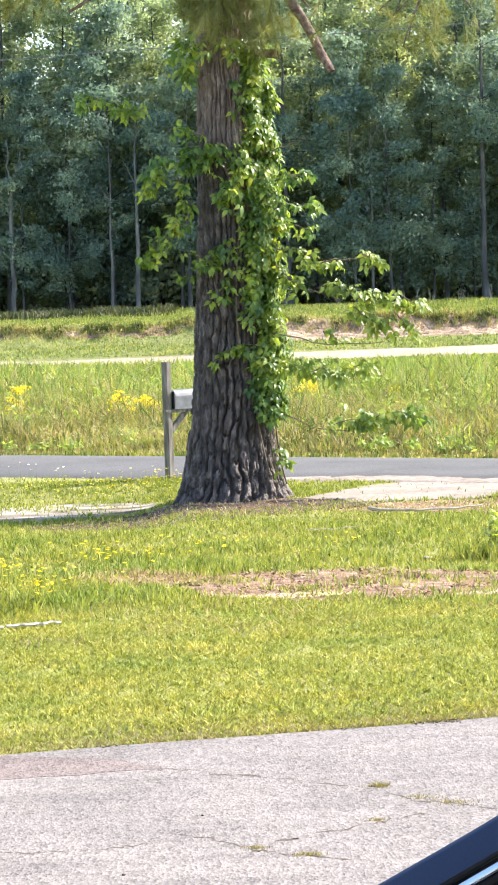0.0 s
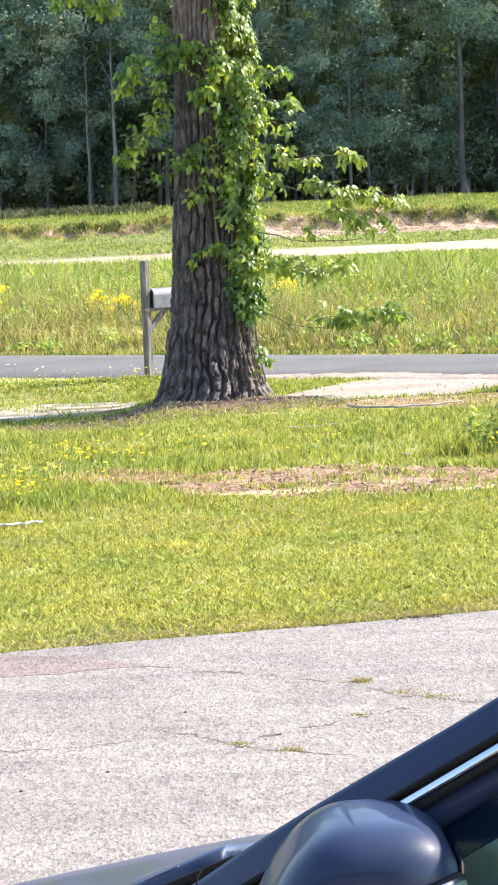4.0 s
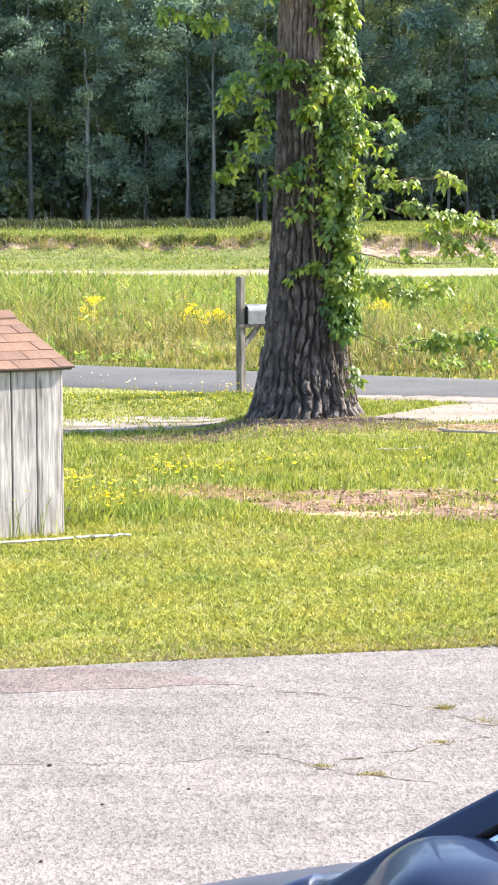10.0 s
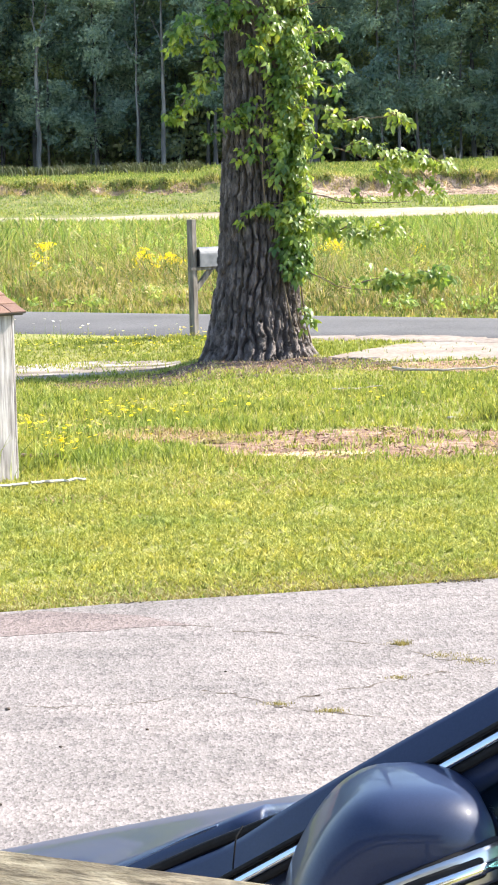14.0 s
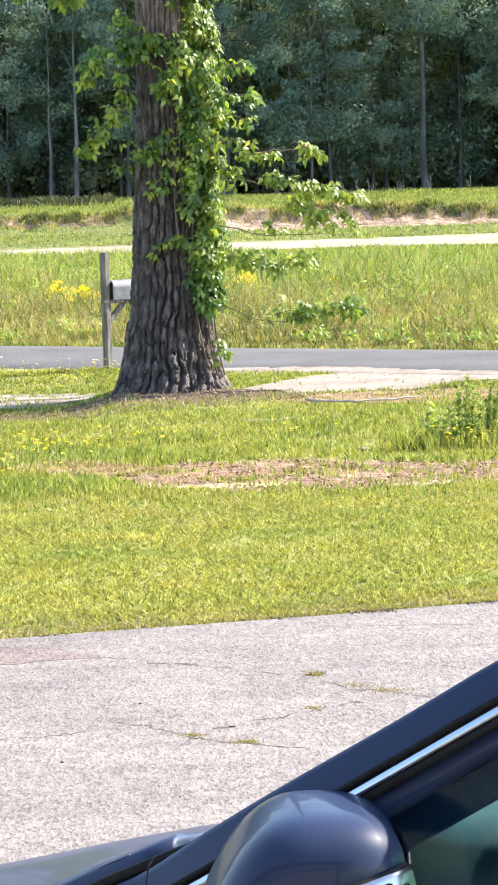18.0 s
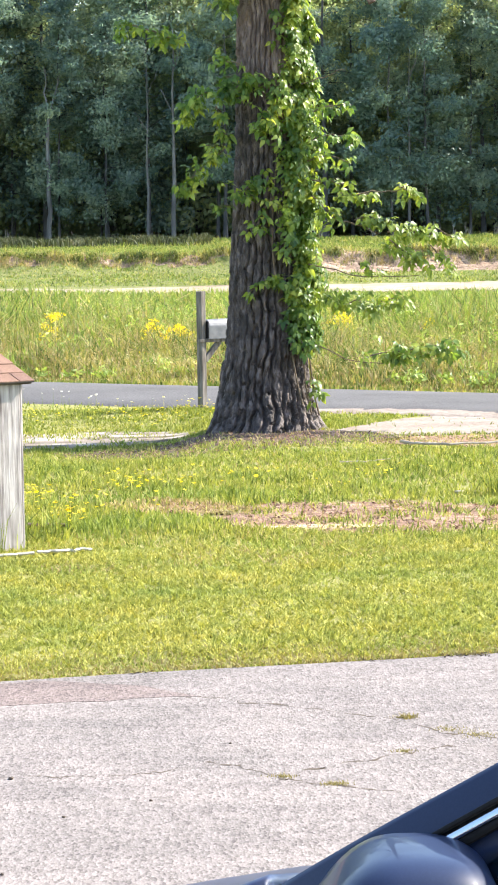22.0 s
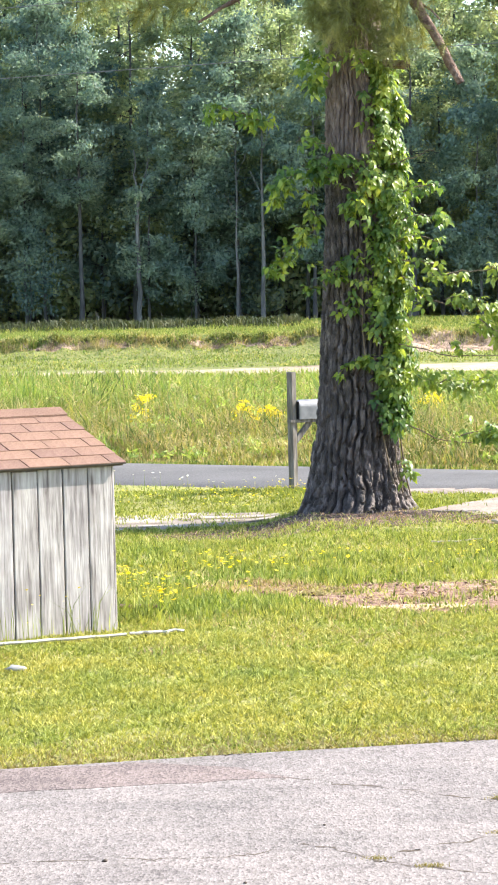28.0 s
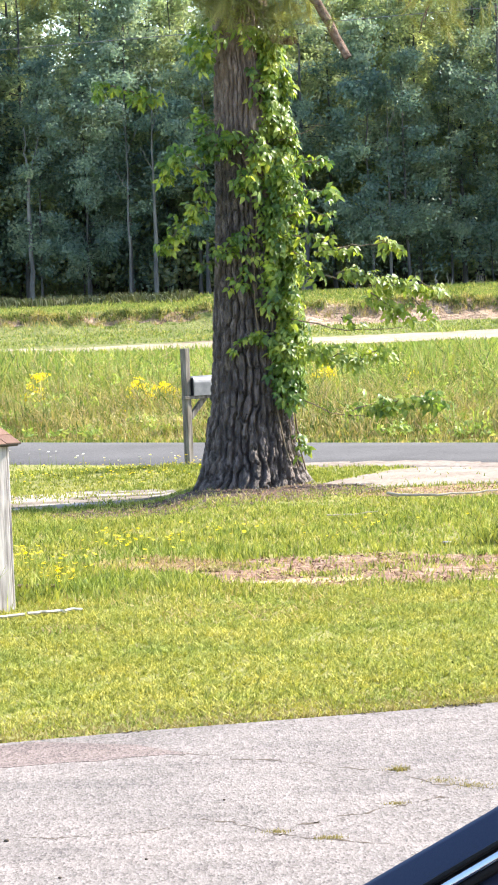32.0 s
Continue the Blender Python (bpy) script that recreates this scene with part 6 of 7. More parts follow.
while x < 34:
    wood_tree("undergrowth_shrub", SHRUBS[r.randrange(3)], x, 130.5 + r.uniform(0, 6), r.uniform(0.6, 1.1), r.uniform(0, 360), "leafy green undergrowth among the trunks of the woods", "shrub")
    x += r.uniform(1.8, 4.2)
x = -32
while x < 36:
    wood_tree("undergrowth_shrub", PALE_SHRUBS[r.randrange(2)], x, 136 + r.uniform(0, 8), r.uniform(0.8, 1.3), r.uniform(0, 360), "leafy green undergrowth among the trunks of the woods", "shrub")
    x += r.uniform(1.0, 2.2)
x = -40
while x < 44:
    wood_tree("undergrowth_shrub", SHRUBS[r.randrange(2)], x, 150 + r.uniform(0, 5), r.uniform(0.8, 1.3), r.uniform(0, 360), "leafy green undergrowth among the trunks of the woods", "shrub")
    x += r.uniform(1.2, 2.4)
# pale bare trunk with a fork
t = empty("bare_tree", (-7.9, 130.2, 1.46))
tagged(t, "slim pale dead tree with a forked top", "tree")
for a, b, r0, r1 in (((0, 0, -0.2), (0.02, 0, 5.4), 0.12, 0.08), ((0.02, 0, 5.3), (-0.1, 0, 8.0), 0.06, 0.02), ((0.02, 0, 5.3), (0.6, 0, 7.6), 0.05, 0.015)):
    v, f = tube(bend_line(a, b, 0, 8, 0.03), np.linspace(r0, r1, 8), 8)
    np_object("trunk", v, f, M_PALETRUNK, t)
for tx, hh, rr in ((-2.2, 9.6, 0.12), (-3.4, 8.2, 0.07), (8.6, 9.0, 0.08)):
    t = empty("bare_tree", (tx, 130.1, 1.46))
    tagged(t, "slim grey bare trunk at the edge of the woods", "tree")
    for a, b, r0, r1 in (((0, 0, -0.2), (0.1, 0, hh), rr, rr * 0.15), ((0.08, 0, hh * 0.8), (0.7, 0.1, hh * 0.98), 0.03, 0.012), ((0.05, 0, hh * 0.6), (-0.5, 0, hh * 0.72), 0.03, 0.012)):
        v, f = tube(bend_line(a, b, 0, 8, 0.03), np.linspace(r0, r1, 8), 8)
        np_object("trunk" if r0 == rr else "branch", v, f, M_PALETRUNK, t)

# pale dead stalks at the foot of the woods
stalk_rng = np.random.default_rng(31)
for sx in (9.4, 9.6, 10.5, 11.0, 12.3, 12.5, 13.7, 15.4, 18.0, 19.5, -9.6, 3.1, 4.4, 6.8):
    clump = empty("dead_stalks", (sx, 126.6, float(ground_z(sx, 126.6)) - 0.05))
    tagged(clump, "pale dry weed stalks at the foot of the woods", "dead stalks")
    for _ in range(3):
        hh = stalk_rng.uniform(0.35, 0.75)
        v, f = tube(bend_line((stalk_rng.normal(0, 0.06), 0, 0), (stalk_rng.normal(0, 0.14), 0, hh), 0, 5, 0.02), np.linspace(0.022, 0.012, 5), 5)
        np_object("stalk", v, f, M_STICK, clump)

# deeper woods, closing the distance
n = 60000
x = rng.uniform(-75, 80, n)
y = rng.uniform(156, 172, n)
z = 1.4 + 11.0 * rng.random(n) ** 1.2 * (1 + 0.25 * noisy(x, y, 0.4))
c = np.stack([x, y, z], -1)
s = rng.normal(0, 0.55, (n, 3, 3))
v = (c[:, None] + s).reshape(-1, 3)
k = np.arange(n) * 3
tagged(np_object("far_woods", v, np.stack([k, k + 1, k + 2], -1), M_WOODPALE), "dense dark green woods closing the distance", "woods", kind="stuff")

# ---- overhead wires along the road ----
for dz, off in ((5.86, 3.4), (6.95, 3.6), (7.15, 3.0), (7.4, 4.0)):
    ends = [(-60, 70.7 + off, dz + 1.2), (60, 4.7 + off, dz + 1.2)]
    line = bend_line(*ends, -1.2, 40)
    v, f = tube(line, np.full(40, 0.006), 5)
    tagged(np_object("overhead_wire", v, f, M_WIRE), "thin grey utility wire strung along the road", "wire", kind="structure")
for px in (-60, 60):
    py = 37.7 - 0.55 * px + 3.5
    v, f = tube([(px, py, -1), (px, py, 4), (px, py, 10.2)], [0.16, 0.14, 0.11], 10)
    pole = tagged(np_object("utility_pole", v, f, M_POST), "brown wooden utility pole carrying the wires", "utility pole")
    part("crossarm", box_bm((0.12, 1.6, 0.12), (px, py, 9.3), 0.01), M_POST, pole)

# ---- the dark car beside the deck ----
NEAR, FAR = 4.66, 6.52


def loft(sections, close=True):
    bm = bmesh.new()
    rings = [[bm.verts.new(p) for p in s] for s in sections]
    n = len(rings[0])
    for a, b in zip(rings[:-1], rings[1:]):
        for q in range(n if close else n - 1):
            bm.faces.new((a[q], b[q], b[(q + 1) % n], a[(q + 1) % n]))
    if close:
        bm.faces.new(rings[0][::-1])
        bm.faces.new(rings[-1])
    bmesh.ops.recalc_face_normals(bm, faces=bm.faces)
    return bm


def bar(points, w, h, square=0.6, tilt=0.0):
    """A solid bar along points, w by h (w may be a list), its wide face turned sideways and tilted by tilt."""
    secs = []
    widths = w if isinstance(w, (list, tuple)) else [w] * len(points)
    for i, p in enumerate(points):
        w = widths[i]
        a, b = Vector(points[max(0, i - 1)]), Vector(points[min(len(points) - 1, i + 1)])
        d = (b - a).normalized()
        side = d.cross(Vector((0, 1, 0))).normalized()
        out = side.cross(d)
        side, out = side * math.cos(tilt) + out * math.sin(tilt), out * math.cos(tilt) - side * math.sin(tilt)
        secs.append([Vector(p) + side * (w / 2) * math.copysign(abs(math.cos(q)) ** square, math.cos(q)) + out * (h / 2) * math.copysign(abs(math.sin(q)) ** square, math.sin(q)) for q in np.linspace(0, 2 * math.pi, 13)[:-1]])
    return loft(secs)


def smooth_line(points, widths, n=40):
    """Points and widths resampled along a Catmull-Rom curve."""
    p = np.array([(*q, w) for q, w in zip(points, widths)])
    p = np.concatenate([2 * p[:1] - p[1:2], p, 2 * p[-1:] - p[-2:-1]])
    res = []
    for t in np.linspace(0, len(points) - 1 - 1e-6, n):
        k, u = int(t), t % 1
        a, b, c, d = p[k:k + 4]
        res.append(0.5 * (2 * b + (c - a) * u + (2 * a - 5 * b + 4 * c - d) * u * u + (3 * b - a - 3 * c + d) * u ** 3))
    return [tuple(q[:3]) for q in res], [float(q[3]) for q in res]


def plate(points, thick, mat, name, parent, label=""):
    """A flat panel through the points, with thickness."""
    bm = bmesh.new()
    vs = [bm.verts.new(p) for p in points]
    fc = bm.faces.new(vs)
    bm.normal_update()
    n = fc.normal.copy()
    g = bmesh.ops.extrude_face_region(bm, geom=[fc])
    bmesh.ops.translate(bm, vec=n * thick, verts=[e for e in g["geom"] if isinstance(e, bmesh.types.BMVert)])
    bmesh.ops.recalc_face_normals(bm, faces=bm.faces)
    return part(name, bm, mat, parent, label)


def sheet(low, high, thick, mat, name, parent, label=""):
    """A curved pane between a lower and an upper edge."""
    rows = [[Vector(a).lerp(Vector(b), t) for a, b in zip(low, high)] for t in (0, 0.25, 0.5, 0.75, 1)]
    bm = loft(rows, False)
    bmesh.ops.solidify(bm, geom=bm.faces[:], thickness=thick)
    return part(name, bm, mat, parent, label, smooth=True)


def build_car():
    """Built in its own frame: x to the rear, y across from the near side, z up."""
    W = 1.80
    car = empty("car", (0.07, 4.66, 0.012), -28)
    tagged(car, "dark navy-blue car parked on the driveway, chrome window trim", "car")
    inv = car.matrix_world.inverted()
    mid = W / 2

    def put(ob):
        for v in ob.data.vertices:
            v.co.z -= 0.105 * v.co.y * min(1, max(0, (v.co.z - 0.35) / 0.65))
        return ob

    def section(x, inset, zb, zs, zt):
        half = [(0.08, zb), (0.0, zb + 0.16), (-0.01, zs - 0.30), (0.004, zs - 0.08), (0.020, zs - 0.02), (0.06, zs)]
        half = [(inset + a, z) for a, z in half] + [(inset + 0.3, zs + 0.45 * (zt - zs)), (inset + 0.6, zs + 0.85 * (zt - zs))]
        return [(x, y, z) for y, z in half + [(mid, zt)] + [(W - y, z) for y, z in half[::-1]]]
    secs = [section(*s) for s in ((-1.95, 0.22, 0.36, 0.64, 0.66), (-1.90, 0.10, 0.30, 0.72, 0.74), (-1.70, 0.03, 0.28, 0.785, 0.79), (-1.2, 0.01, 0.28, 0.92, 0.93), (-0.7, 0, 0.28, 1.02, 1.03),
                                  (-0.4, 0, 0.28, 1.09, 1.09), (-0.19, 0, 0.28, 1.17, 1.12), (-0.08, 0, 0.28, 1.22, 1.15), (0.02, 0, 0.28, 1.26, 1.17), (0.18, 0, 0.28, 1.26, 1.2), (0.3, 0, 0.28, 1.25, 1.2), (0.6, 0, 0.28, 1.255, 1.2), (1.4, 0, 0.28, 1.265, 1.2), (2.3, 0, 0.28, 1.275, 1.2), (2.75, 0.02, 0.30, 1.26, 1.26), (2.92, 0.08, 0.34, 1.15, 1.15), (2.98, 0.2, 0.40, 0.95, 0.95))]
    body = put(part("body", loft(secs), M_PAINT, car, smooth=True))
    for v in body.data.vertices:
        if v.co.y > 1.2 and v.co.z > 0.7:
            v.co.z -= 0.05
    rows = []
    for x, zs, zt in ((-1.80, 0.74, 0.82), (-1.4, 0.84, 0.925), (-1.2, 0.90, 0.977), (-0.95, 0.965, 1.05), (-0.7, 1.035, 1.116), (-0.45, 1.115, 1.18), (-0.28, 1.190, 1.220), (-0.16, 1.250, 1.24), (-0.07, 1.291, 1.255), (-0.01, 1.318, 1.265)):
        hw = mid - 0.105
        rows.append([(x - 0.10 * (1 - t * t), mid + t * hw, zt - (zt - zs) * abs(t) ** 2.2 - 0.16 * max(0, t - 0.1) * (1 - max(0, t)) - 0.024 * min(1, max(0, (t + 0.5) / 0.8)) - (0.03 if t < -0.995 else 0.006 if t < -0.975 else 0)) for t in (-1, -0.985, -0.96, -0.9, -0.75, -0.5, -0.25, 0, 0.08, 0.11, 0.15, 0.25, 0.5, 0.75, 0.9, 0.96, 0.985, 1)])
    bm = loft(rows, False)
    bmesh.ops.solidify(bm, geom=bm.faces[:], thickness=-0.018)
    put(part("bonnet", bm, M_PAINT, car, smooth=True))
    for yy, dz in ((0.112, 0.010), (0.128, 0.009), (0.150, 0.008)):
        put(part("bonnet_crease", bar([(-0.45, yy, 1.118 + dz), (-0.28, yy, 1.192 + dz), (-0.16, yy, 1.252 + dz), (-0.10, yy, 1.279 + dz)], 0.008, 0.010), M_TRIMGLOSS, car, smooth=True))
    put(part("cowl", bar([(0.02, 0.12, 1.25), (-0.08, mid, 1.24), (0.02, W - 0.12, 1.25)], 0.12, 0.05), M_BLACK, car, "black plastic strip below the windscreen"))
    for yy in (0.078, W - 0.078):
        put(part("bonnet_gap", bar([(-0.9, yy, 1.01), (-0.45, yy, 1.11), (-0.234, yy, 1.196), (-0.108, yy, 1.258), (0.0, yy, 1.306), (0.05, yy, 1.326)], 0.018, 0.018), M_BLACK, car))
        put(part("washer_nozzle", bar([(-0.16, yy, 1.235), (-0.135, yy, 1.247)], 0.007, 0.007), M_CHROME, car))
    for y0, s in ((0.0, 1), (W, -1)):
        base = [(-0.60, y0 + 0.040 * s, 0.973), (-0.45, y0 + 0.040 * s, 1.030), (-0.19, y0 + 0.037 * s, 1.137), (-0.08, y0 + 0.036 * s, 1.190), (0.0, y0 + 0.036 * s, 1.238), (0.10, y0 + 0.036 * s, 1.315), (0.23, y0 + 0.040 * s, 1.403), (0.42, y0 + 0.060 * s, 1.520), (0.64, y0 + 0.090 * s, 1.655), (0.90, y0 + 0.13 * s, 1.780), (1.15, y0 + 0.17 * s, 1.855), (1.4, y0 + 0.19 * s, 1.888)]
        base, wide = smooth_line([(x + 0.004, y, z - 0.032) for x, y, z in base], [0.206, 0.206, 0.206, 0.196, 0.178, 0.155, 0.140, 0.134, 0.134, 0.134, 0.126, 0.114])
        put(part("windscreen_pillar", bar(base, wide, 0.04, 0.28, 0.42 * s), M_PAINT, car, smooth=True))
        trim = [(-0.10, y0 - 0.010 * s, 1.176), (0.0, y0 - 0.006 * s, 1.236), (0.10, y0 + 0.006 * s, 1.296), (0.26, y0 + 0.012 * s, 1.392), (0.345, y0 + 0.015 * s, 1.444), (0.50, y0 + 0.030 * s, 1.539), (0.666, y0 + 0.055 * s, 1.641), (0.90, y0 + 0.10 * s, 1.752), (1.15, y0 + 0.14 * s, 1.822), (1.4, y0 + 0.165 * s, 1.852), (2.2, y0 + 0.17 * s, 1.80)]
        trim = [(x + 0.0035, y, z - 0.006) for x, y, z in trim]
        put(part("pillar_seal", bar([(x - 0.007, y - 0.003 * s, z + 0.012) for x, y, z in trim], 0.008, 0.012, 0.5, 0.3 * s), M_BLACK, car))
        put(part("chrome_strip", bar([(x, y - 0.004 * s, z) for x, y, z in trim], 0.021, 0.010, 0.35, 0.6 * s), M_CHROME, car, "bright chrome strip round the side window", smooth=True))
        put(part("window_seal", bar([(x + 0.008, y - 0.001 * s, z - 0.014) for x, y, z in trim], 0.014, 0.022), M_BLACK, car))
        put(part("inner_pillar_trim", bar([(x + 0.031, y + 0.028 * s, z - 0.054) for x, y, z in trim[2:10]], 0.108, 0.010, 0.3, 0.25 * s), M_INNER, car))
        put(part("belt_strip", bar([(0.22, y0 - 0.002 * s, 1.262), (1.4, y0 - 0.007 * s, 1.275), (2.6, y0 + 0.0 * s, 1.28)], 0.02, 0.02), M_BLACK, car))
        put(part("middle_pillar", bar([(1.42, y0 + 0.03 * s, 1.26), (1.52, y0 + 0.17 * s, 1.84)], 0.09, 0.05), M_BLACK, car))
        put(part("rear_pillar", bar([(2.85, y0 + 0.06 * s, 1.22), (2.55, y0 + 0.14 * s, 1.6), (2.2, y0 + 0.19 * s, 1.83)], 0.16, 0.06), M_PAINT, car, smooth=True))
        top = [(0.22, y0 + 0.022 * s, 1.35), (0.345, y0 + 0.026 * s, 1.43), (0.5, y0 + 0.045 * s, 1.525), (0.666, y0 + 0.07 * s, 1.625), (0.9, y0 + 0.11 * s, 1.735), (1.15, y0 + 0.15 * s, 1.805), (1.45, y0 + 0.17 * s, 1.835)]
        low = [(0.19, y0 + 0.012 * s, 1.265), (0.345, y0 + 0.012 * s, 1.265), (0.5, y0 + 0.013 * s, 1.267), (0.666, y0 + 0.014 * s, 1.268), (0.9, y0 + 0.016 * s, 1.27), (1.15, y0 + 0.018 * s, 1.27), (1.42, y0 + 0.02 * s, 1.27)]
        g = sheet(low, top, 0.004, M_GLASS, "front_side_window", car, "tinted side window glass")
        put(g).visible_shadow = False
        g = plate([(1.48, y0 + 0.03 * s, 1.28), (1.55, y0 + 0.165 * s, 1.83), (2.15, y0 + 0.165 * s, 1.79), (2.68, y0 + 0.05 * s, 1.29)], 0.004, M_GLASS, "rear_side_window", car, "tinted side window glass")
        put(g).visible_shadow = False
    roof = []
    for x, z in ((0.98, 1.835), (1.3, 1.885), (1.8, 1.89), (2.2, 1.85), (2.35, 1.81)):
        roof.append([(x - 0.06 * (1 - t * t), mid + t * (mid - 0.15), z + 0.03 * (1 - t * t)) for t in np.linspace(-1, 1, 9)])
    bm = loft(roof, False)
    bmesh.ops.solidify(bm, geom=bm.faces[:], thickness=-0.03)
    put(part("roof", bm, M_PAINT, car, smooth=True))
    low = [(0.03 - 0.09 * (1 - t * t), mid + t * (mid - 0.08), 1.31 - 0.03 * (1 - t * t)) for t in np.linspace(-1, 1, 9)]
    high = [(0.97 - 0.03 * (1 - t * t), mid + t * (mid - 0.19), 1.83 + 0.02 * (1 - t * t)) for t in np.linspace(-1, 1, 9)]
    g = sheet(low, high, 0.004, M_GLASS, "windscreen", car, "clear sloping windscreen")
    put(g).visible_shadow = False
    g = plate([(2.80, 0.2, 1.27), (2.33, 0.24, 1.80), (2.33, W - 0.24, 1.80), (2.80, W - 0.2, 1.27)], 0.004, M_GLASS, "rear_window", car)
    put(g).visible_shadow = False
    put(part("dashboard", loft([[(x, y, z) for x, z in ((0.05, 1.25), (0.15, 1.31), (0.28, 1.345), (0.42, 1.352), (0.55, 1.345), (0.64, 1.31), (0.68, 1.24), (0.66, 0.9), (0.1, 0.9))] for y in (0.12, 0.5, mid, W - 0.5, W - 0.12)]), M_DASH, car, smooth=True))
    for y in (0.46, W - 0.46):
        put(part("seat_back", box_bm((0.16, 0.5, 0.62), (1.55, y, 1.15), 0.05, None, 2), M_SEAT, car, smooth=True))
        put(part("headrest", box_bm((0.1, 0.26, 0.17), (1.62, y, 1.55), 0.04, None, 2), M_SEAT, car, smooth=True))
    vv, ff = tube([(0.93 + 0.06 * math.cos(a), W - 0.46 + 0.18 * math.sin(a), 1.2 + 0.17 * math.cos(a)) for a in np.linspace(0, 2 * math.pi, 25)], np.full(25, 0.015), 6)
    put(np_object("steering_wheel", vv, ff, M_BLACK, car))
    put(part("panel_gap", bar([(-0.002, 0.012, 1.312), (-0.006, -0.004, 1.295), (-0.012, -0.005, 1.25), (-0.02, -0.010, 1.0), (-0.02, -0.012, 0.6)], 0.0022, 0.003), M_BLACK, car))
    put(part("door_gap", bar([(1.46, -0.004, 1.25), (1.46, -0.012, 0.95), (1.46, -0.004, 0.5)], 0.008, 0.012), M_BLACK, car))
    put(part("door_handle", bar([(1.14, -0.02, 1.08), (1.22, -0.045, 1.085), (1.30, -0.02, 1.09)], 0.025, 0.02), M_CHROME, car))
    for wx in (-1.05, 1.95):
        for wy, s in ((0.10, 1), (W - 0.10, -1)):
            bm = bmesh.new()
            bmesh.ops.create_cone(bm, cap_ends=True, segments=40, radius1=0.35, radius2=0.35, depth=0.23, matrix=Matrix.Translation((wx, wy, 0.352)) @ Matrix.Rotation(math.pi / 2, 4, "X"))
            bmesh.ops.bevel(bm, geom=[e for e in bm.edges if len(e.link_faces) == 2 and e.calc_face_angle() > 1], offset=0.03, segments=3, affect="EDGES")
            wheel = part("wheel", bm, M_RUBBER, car, "black tyre", smooth=True)
            bm = bmesh.new()
            bmesh.ops.create_cone(bm, cap_ends=True, segments=30, radius1=0.23, radius2=0.20, depth=0.03, matrix=Matrix.Translation((wx, wy - s * 0.125, 0.352)) @ Matrix.Rotation(s * math.pi / 2, 4, "X"))
            part("rim", bm, M_ALLOY, wheel, "silver alloy rim")
            bm = bmesh.new()
            bmesh.ops.create_cone(bm, cap_ends=True, segments=40, radius1=0.41, radius2=0.41, depth=0.02, matrix=Matrix.Translation((wx, wy - s * 0.112, 0.38)) @ Matrix.Rotation(math.pi / 2, 4, "X"))
            part("arch_liner", bm, M_BLACK, car)
    for y in (0.30, W - 0.30):
        put(part("headlight", box_bm((0.12, 0.40, 0.14), (-1.90, y, 0.74), 0.03, None, 2), M_LENS, car))
        put(part("tail_light", box_bm((0.10, 0.22, 0.3), (2.95, y, 1.0), 0.03), M_SHINGLE, car, "red tail light"))
    put(part("grille", box_bm((0.05, 0.9, 0.2), (-1.95, mid, 0.60), 0.02), M_BLACK, car))
    # door mirror, folded out towards the camera
    MX, MZ = 0.290, 1.346

    def housing(y, k):
        ring = []
        for q in np.linspace(0, 2 * math.pi, 49)[:-1]:
            c, s = math.cos(q), math.sin(q)
            px = 0.153 * math.copysign(abs(c) ** 0.56, c)
            pz = 0.117 * math.copysign(abs(s) ** (0.74 if c < 0 else 0.62), s)
            up = pz / 0.117
            px += 0.062 * (up + 0.34) * (0.5 - 0.5 * px / 0.153) - 0.010 * max(0, up) ** 2 * (0.5 + 0.5 * px / 0.153)
            pz -= 0.006 * max(0, up) + 0.008 * max(0, up) * max(0, px / 0.153 - 0.2)
            ring.append((MX + px * k, y, MZ + pz * k))
        return ring
    dome = [(4.36 - 0.112 * u, (1 - u ** 3.0) ** (1 / 3.0)) for u in (0.998, 0.985, 0.96, 0.92, 0.86, 0.78, 0.68, 0.55, 0.38, 0.18, 0.0)]
    secs = [housing(y, k) for y, k in dome + [(4.47, 0.99), (4.52, 0.95), (4.55, 0.82), (4.56, 0.6)]]
    mirror = part("door_mirror", loft(secs), M_PAINT, car, "rounded navy mirror housing with indicator strip", smooth=True)
    mirror.matrix_basis = inv
    pieces = [part("foot", bar([(0.33, 4.53, 1.29), (0.34, 4.57, 1.26), (0.34, 4.62, 1.25)], 0.10, 0.07), M_BLACK, mirror),
              part("glass", box_bm((0.006, 0.14, 0.11), (0.4475, 4.42, 1.335), 0.002), M_CHROME, mirror, "mirror glass")]
    strip = [(0.17, 4.290, 1.262), (0.23, 4.256, 1.291), (0.29, 4.246, 1.316), (0.335, 4.246, 1.333), (0.38, 4.251, 1.347), (0.412, 4.262, 1.355), (0.441, 4.285, 1.360)]
    part("indicator_gap", bar([(x, y + 0.006, z) for x, y, z in strip], 0.061, 0.03, 0.4), M_BLACK, mirror, "black joint round the indicator", smooth=True)
    part("indicator_trim", bar(strip, 0.056, 0.026, 0.4), M_ALLOY, mirror, "chrome edge of the mirror's indicator", smooth=True)
    part("indicator_recess", bar([(x - 0.006, y - 0.005, z) for x, y, z in strip[1:]], 0.034, 0.024, 0.4), M_BLACK, mirror, smooth=True)
    part("indicator_lens", bar([(x - 0.008, y - 0.015, z - 0.002) for x, y, z in strip[1:]], 0.018, 0.022, 0.5), M_CHROME, mirror, "silvery indicator lens", smooth=True)
    part("lower_cover", bar([(x, y + 0.006, z - 0.055) for x, y, z in strip], 0.05, 0.026), M_BLACK, mirror, smooth=True)


build_car()


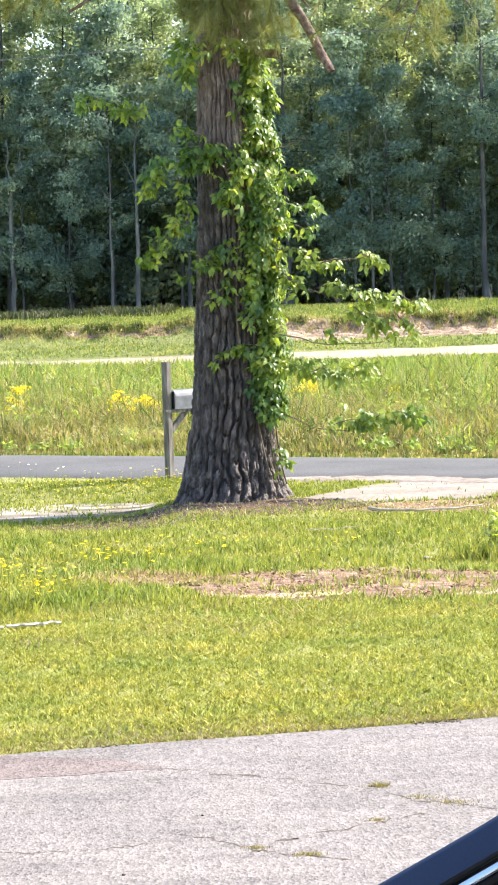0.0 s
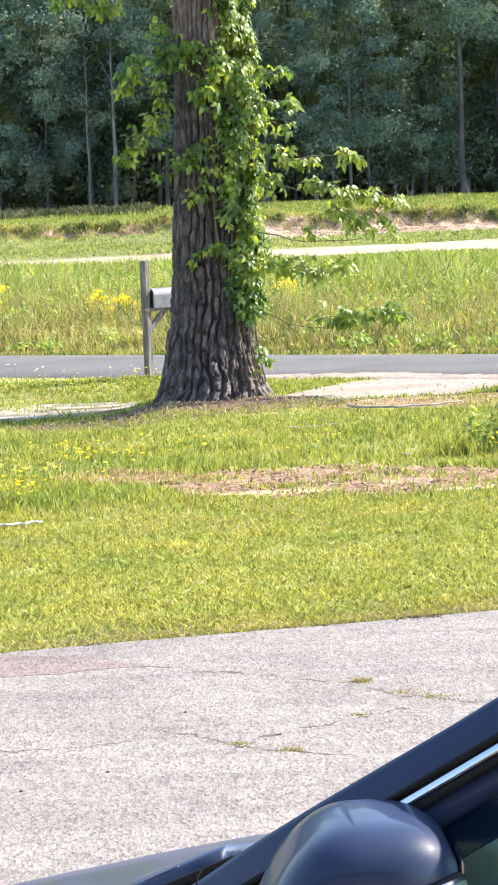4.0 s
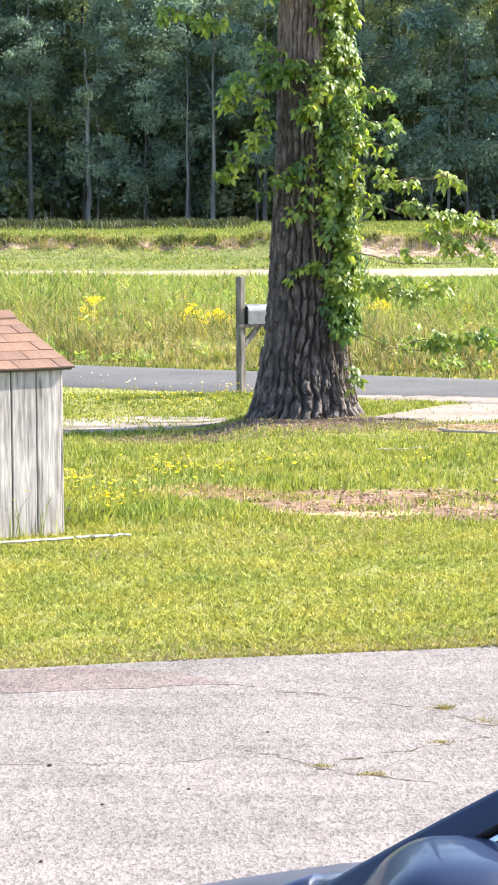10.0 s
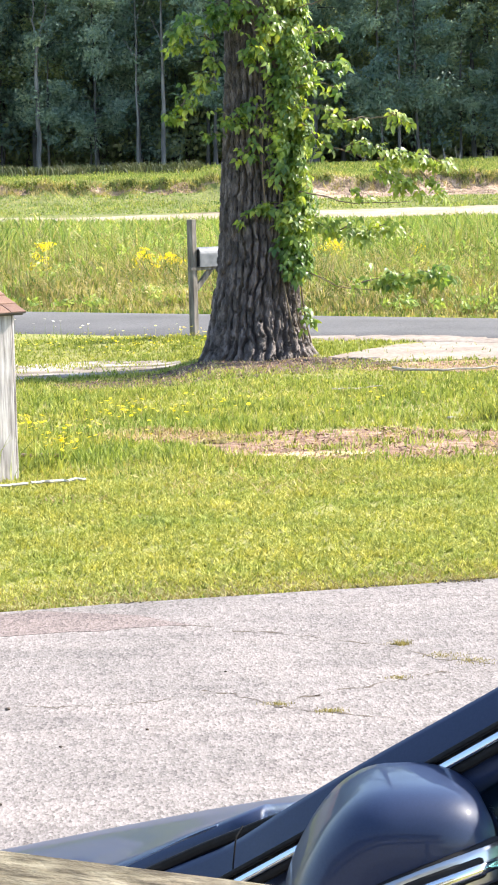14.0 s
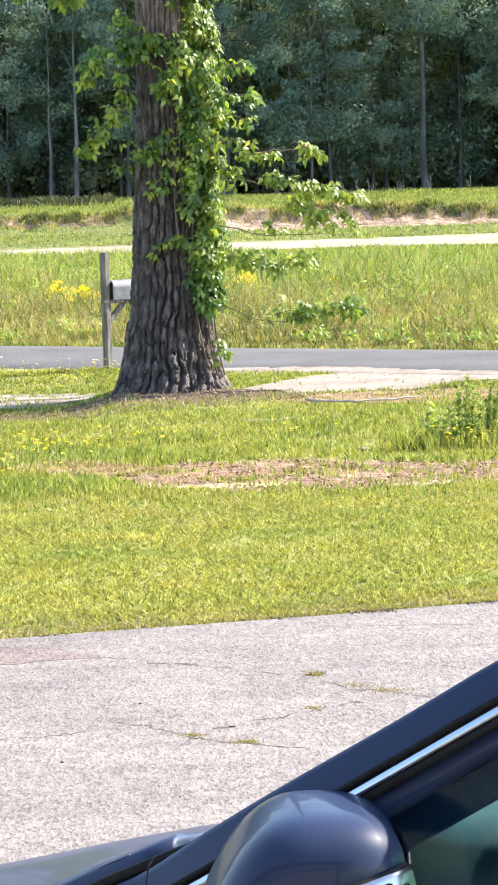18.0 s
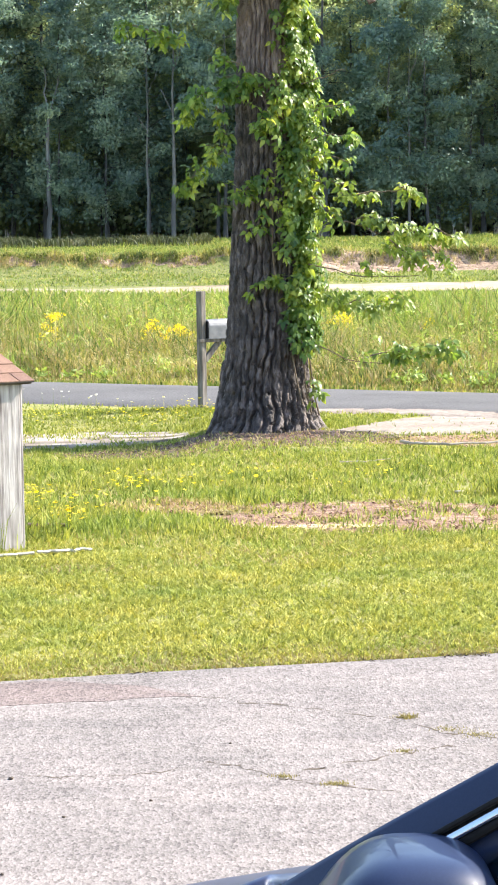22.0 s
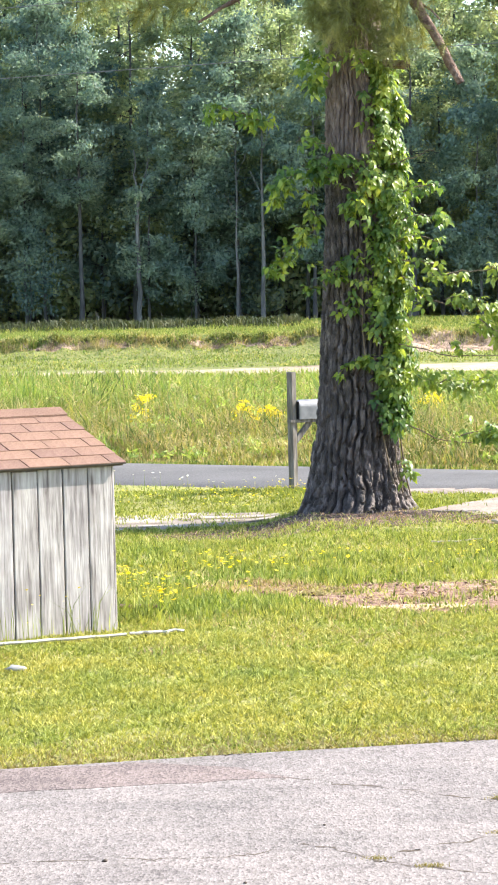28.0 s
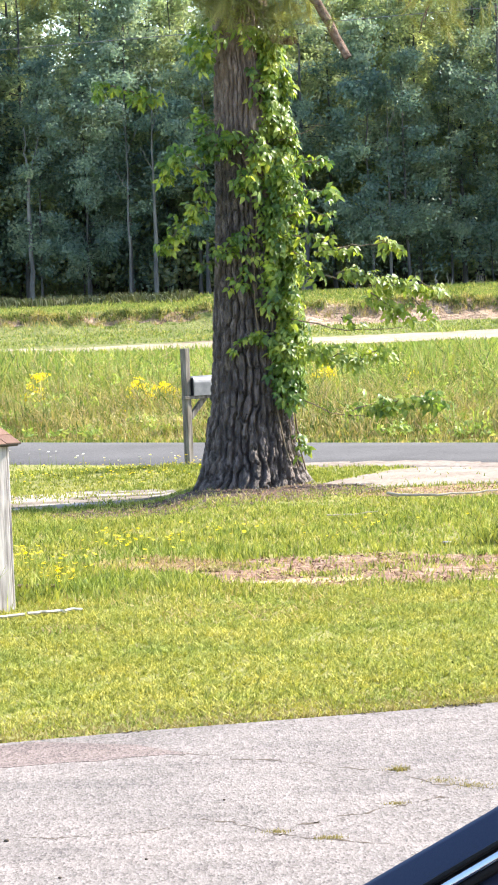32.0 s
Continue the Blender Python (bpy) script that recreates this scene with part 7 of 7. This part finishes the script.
# ---- deck rail in front of the camera, deck and house behind it ----
def build_deck():
    d = Vector((0.84, -0.528, 0)).normalized()
    rz = math.degrees(math.atan2(d.y, d.x))
    rail = empty("deck_rail", (0.02, 2.33, 0.0), rz)
    tagged(rail, "weathered wooden deck rail of flat lumber", "railing")
    # top board with a worn, uneven surface
    bm = box_bm((4.2, 0.14, 0.04), (0, 0, 1.822), 0.006)
    bmesh.ops.subdivide_edges(bm, edges=[e for e in bm.edges if e.calc_length() > 3], cuts=40)
    for v in bm.verts:
        v.co.z += 0.002 * noise.noise(v.co * 9)
        v.co.y += 0.002 * noise.noise(v.co * 7 + Vector((3, 0, 0)))
    part("top_board", bm, M_RAIL, rail)
    part("under_rail", box_bm((4.2, 0.038, 0.09), (0, 0.0, 1.756), 0.004), M_RAIL, rail)
    part("bottom_rail", box_bm((4.2, 0.038, 0.09), (0, 0.0, 0.98), 0.004), M_RAIL, rail)
    for x in (-2.0, 0.9):
        part("post", box_bm((0.09, 0.09, 1.83), (x, 0.07, 0.885), 0.005), M_RAIL, rail)
    deck = empty("deck", (0.02, 2.33, 0.0), rz)
    tagged(deck, "raised weathered wooden deck floor", "deck", kind="structure")
    me = None
    for k in range(22):
        if me is None:
            ob = part("plank", box_bm((4.4, 0.136, 0.03), (0, 0, 0.80), 0.003), M_RAIL, deck)
            me = ob.data
        else:
            ob = new("plank", me)
            ob.parent = deck
        ob.matrix_basis = pose(0, 0.10 - 0.141 * k, 0)
    for x in (-2.0, 0, 2.0):
        for y in (0.0, -1.5, -2.9):
            part("footing", box_bm((0.14, 0.14, 0.82), (x, y, 0.38)), M_RAIL, deck)
    wall = empty("wall_house", (0.02, 2.33, 0.0), rz)
    tagged(wall, "grey horizontal siding of the house behind the deck", "house wall", kind="structure")
    me = None
    for k in range(20):
        if me is None:
            ob = part("siding_board", box_bm((12, 0.02, 0.19), (0, 0, 0), 0.003, Matrix.Rotation(radians(4), 4, "X")), M_SIDING, wall)
            me = ob.data
        else:
            ob = new("siding_board", me)
            ob.parent = wall
        ob.matrix_basis = pose(0, -3.15, 0.1 + k * 0.18)
    part("sheathing", box_bm((12, 0.12, 3.8), (0, -3.24, 1.9)), M_DARKWOOD, wall)
    part("eave", box_bm((12.4, 1.0, 0.12), (0, -2.9, 3.82)), M_SIDING, wall)


build_deck()
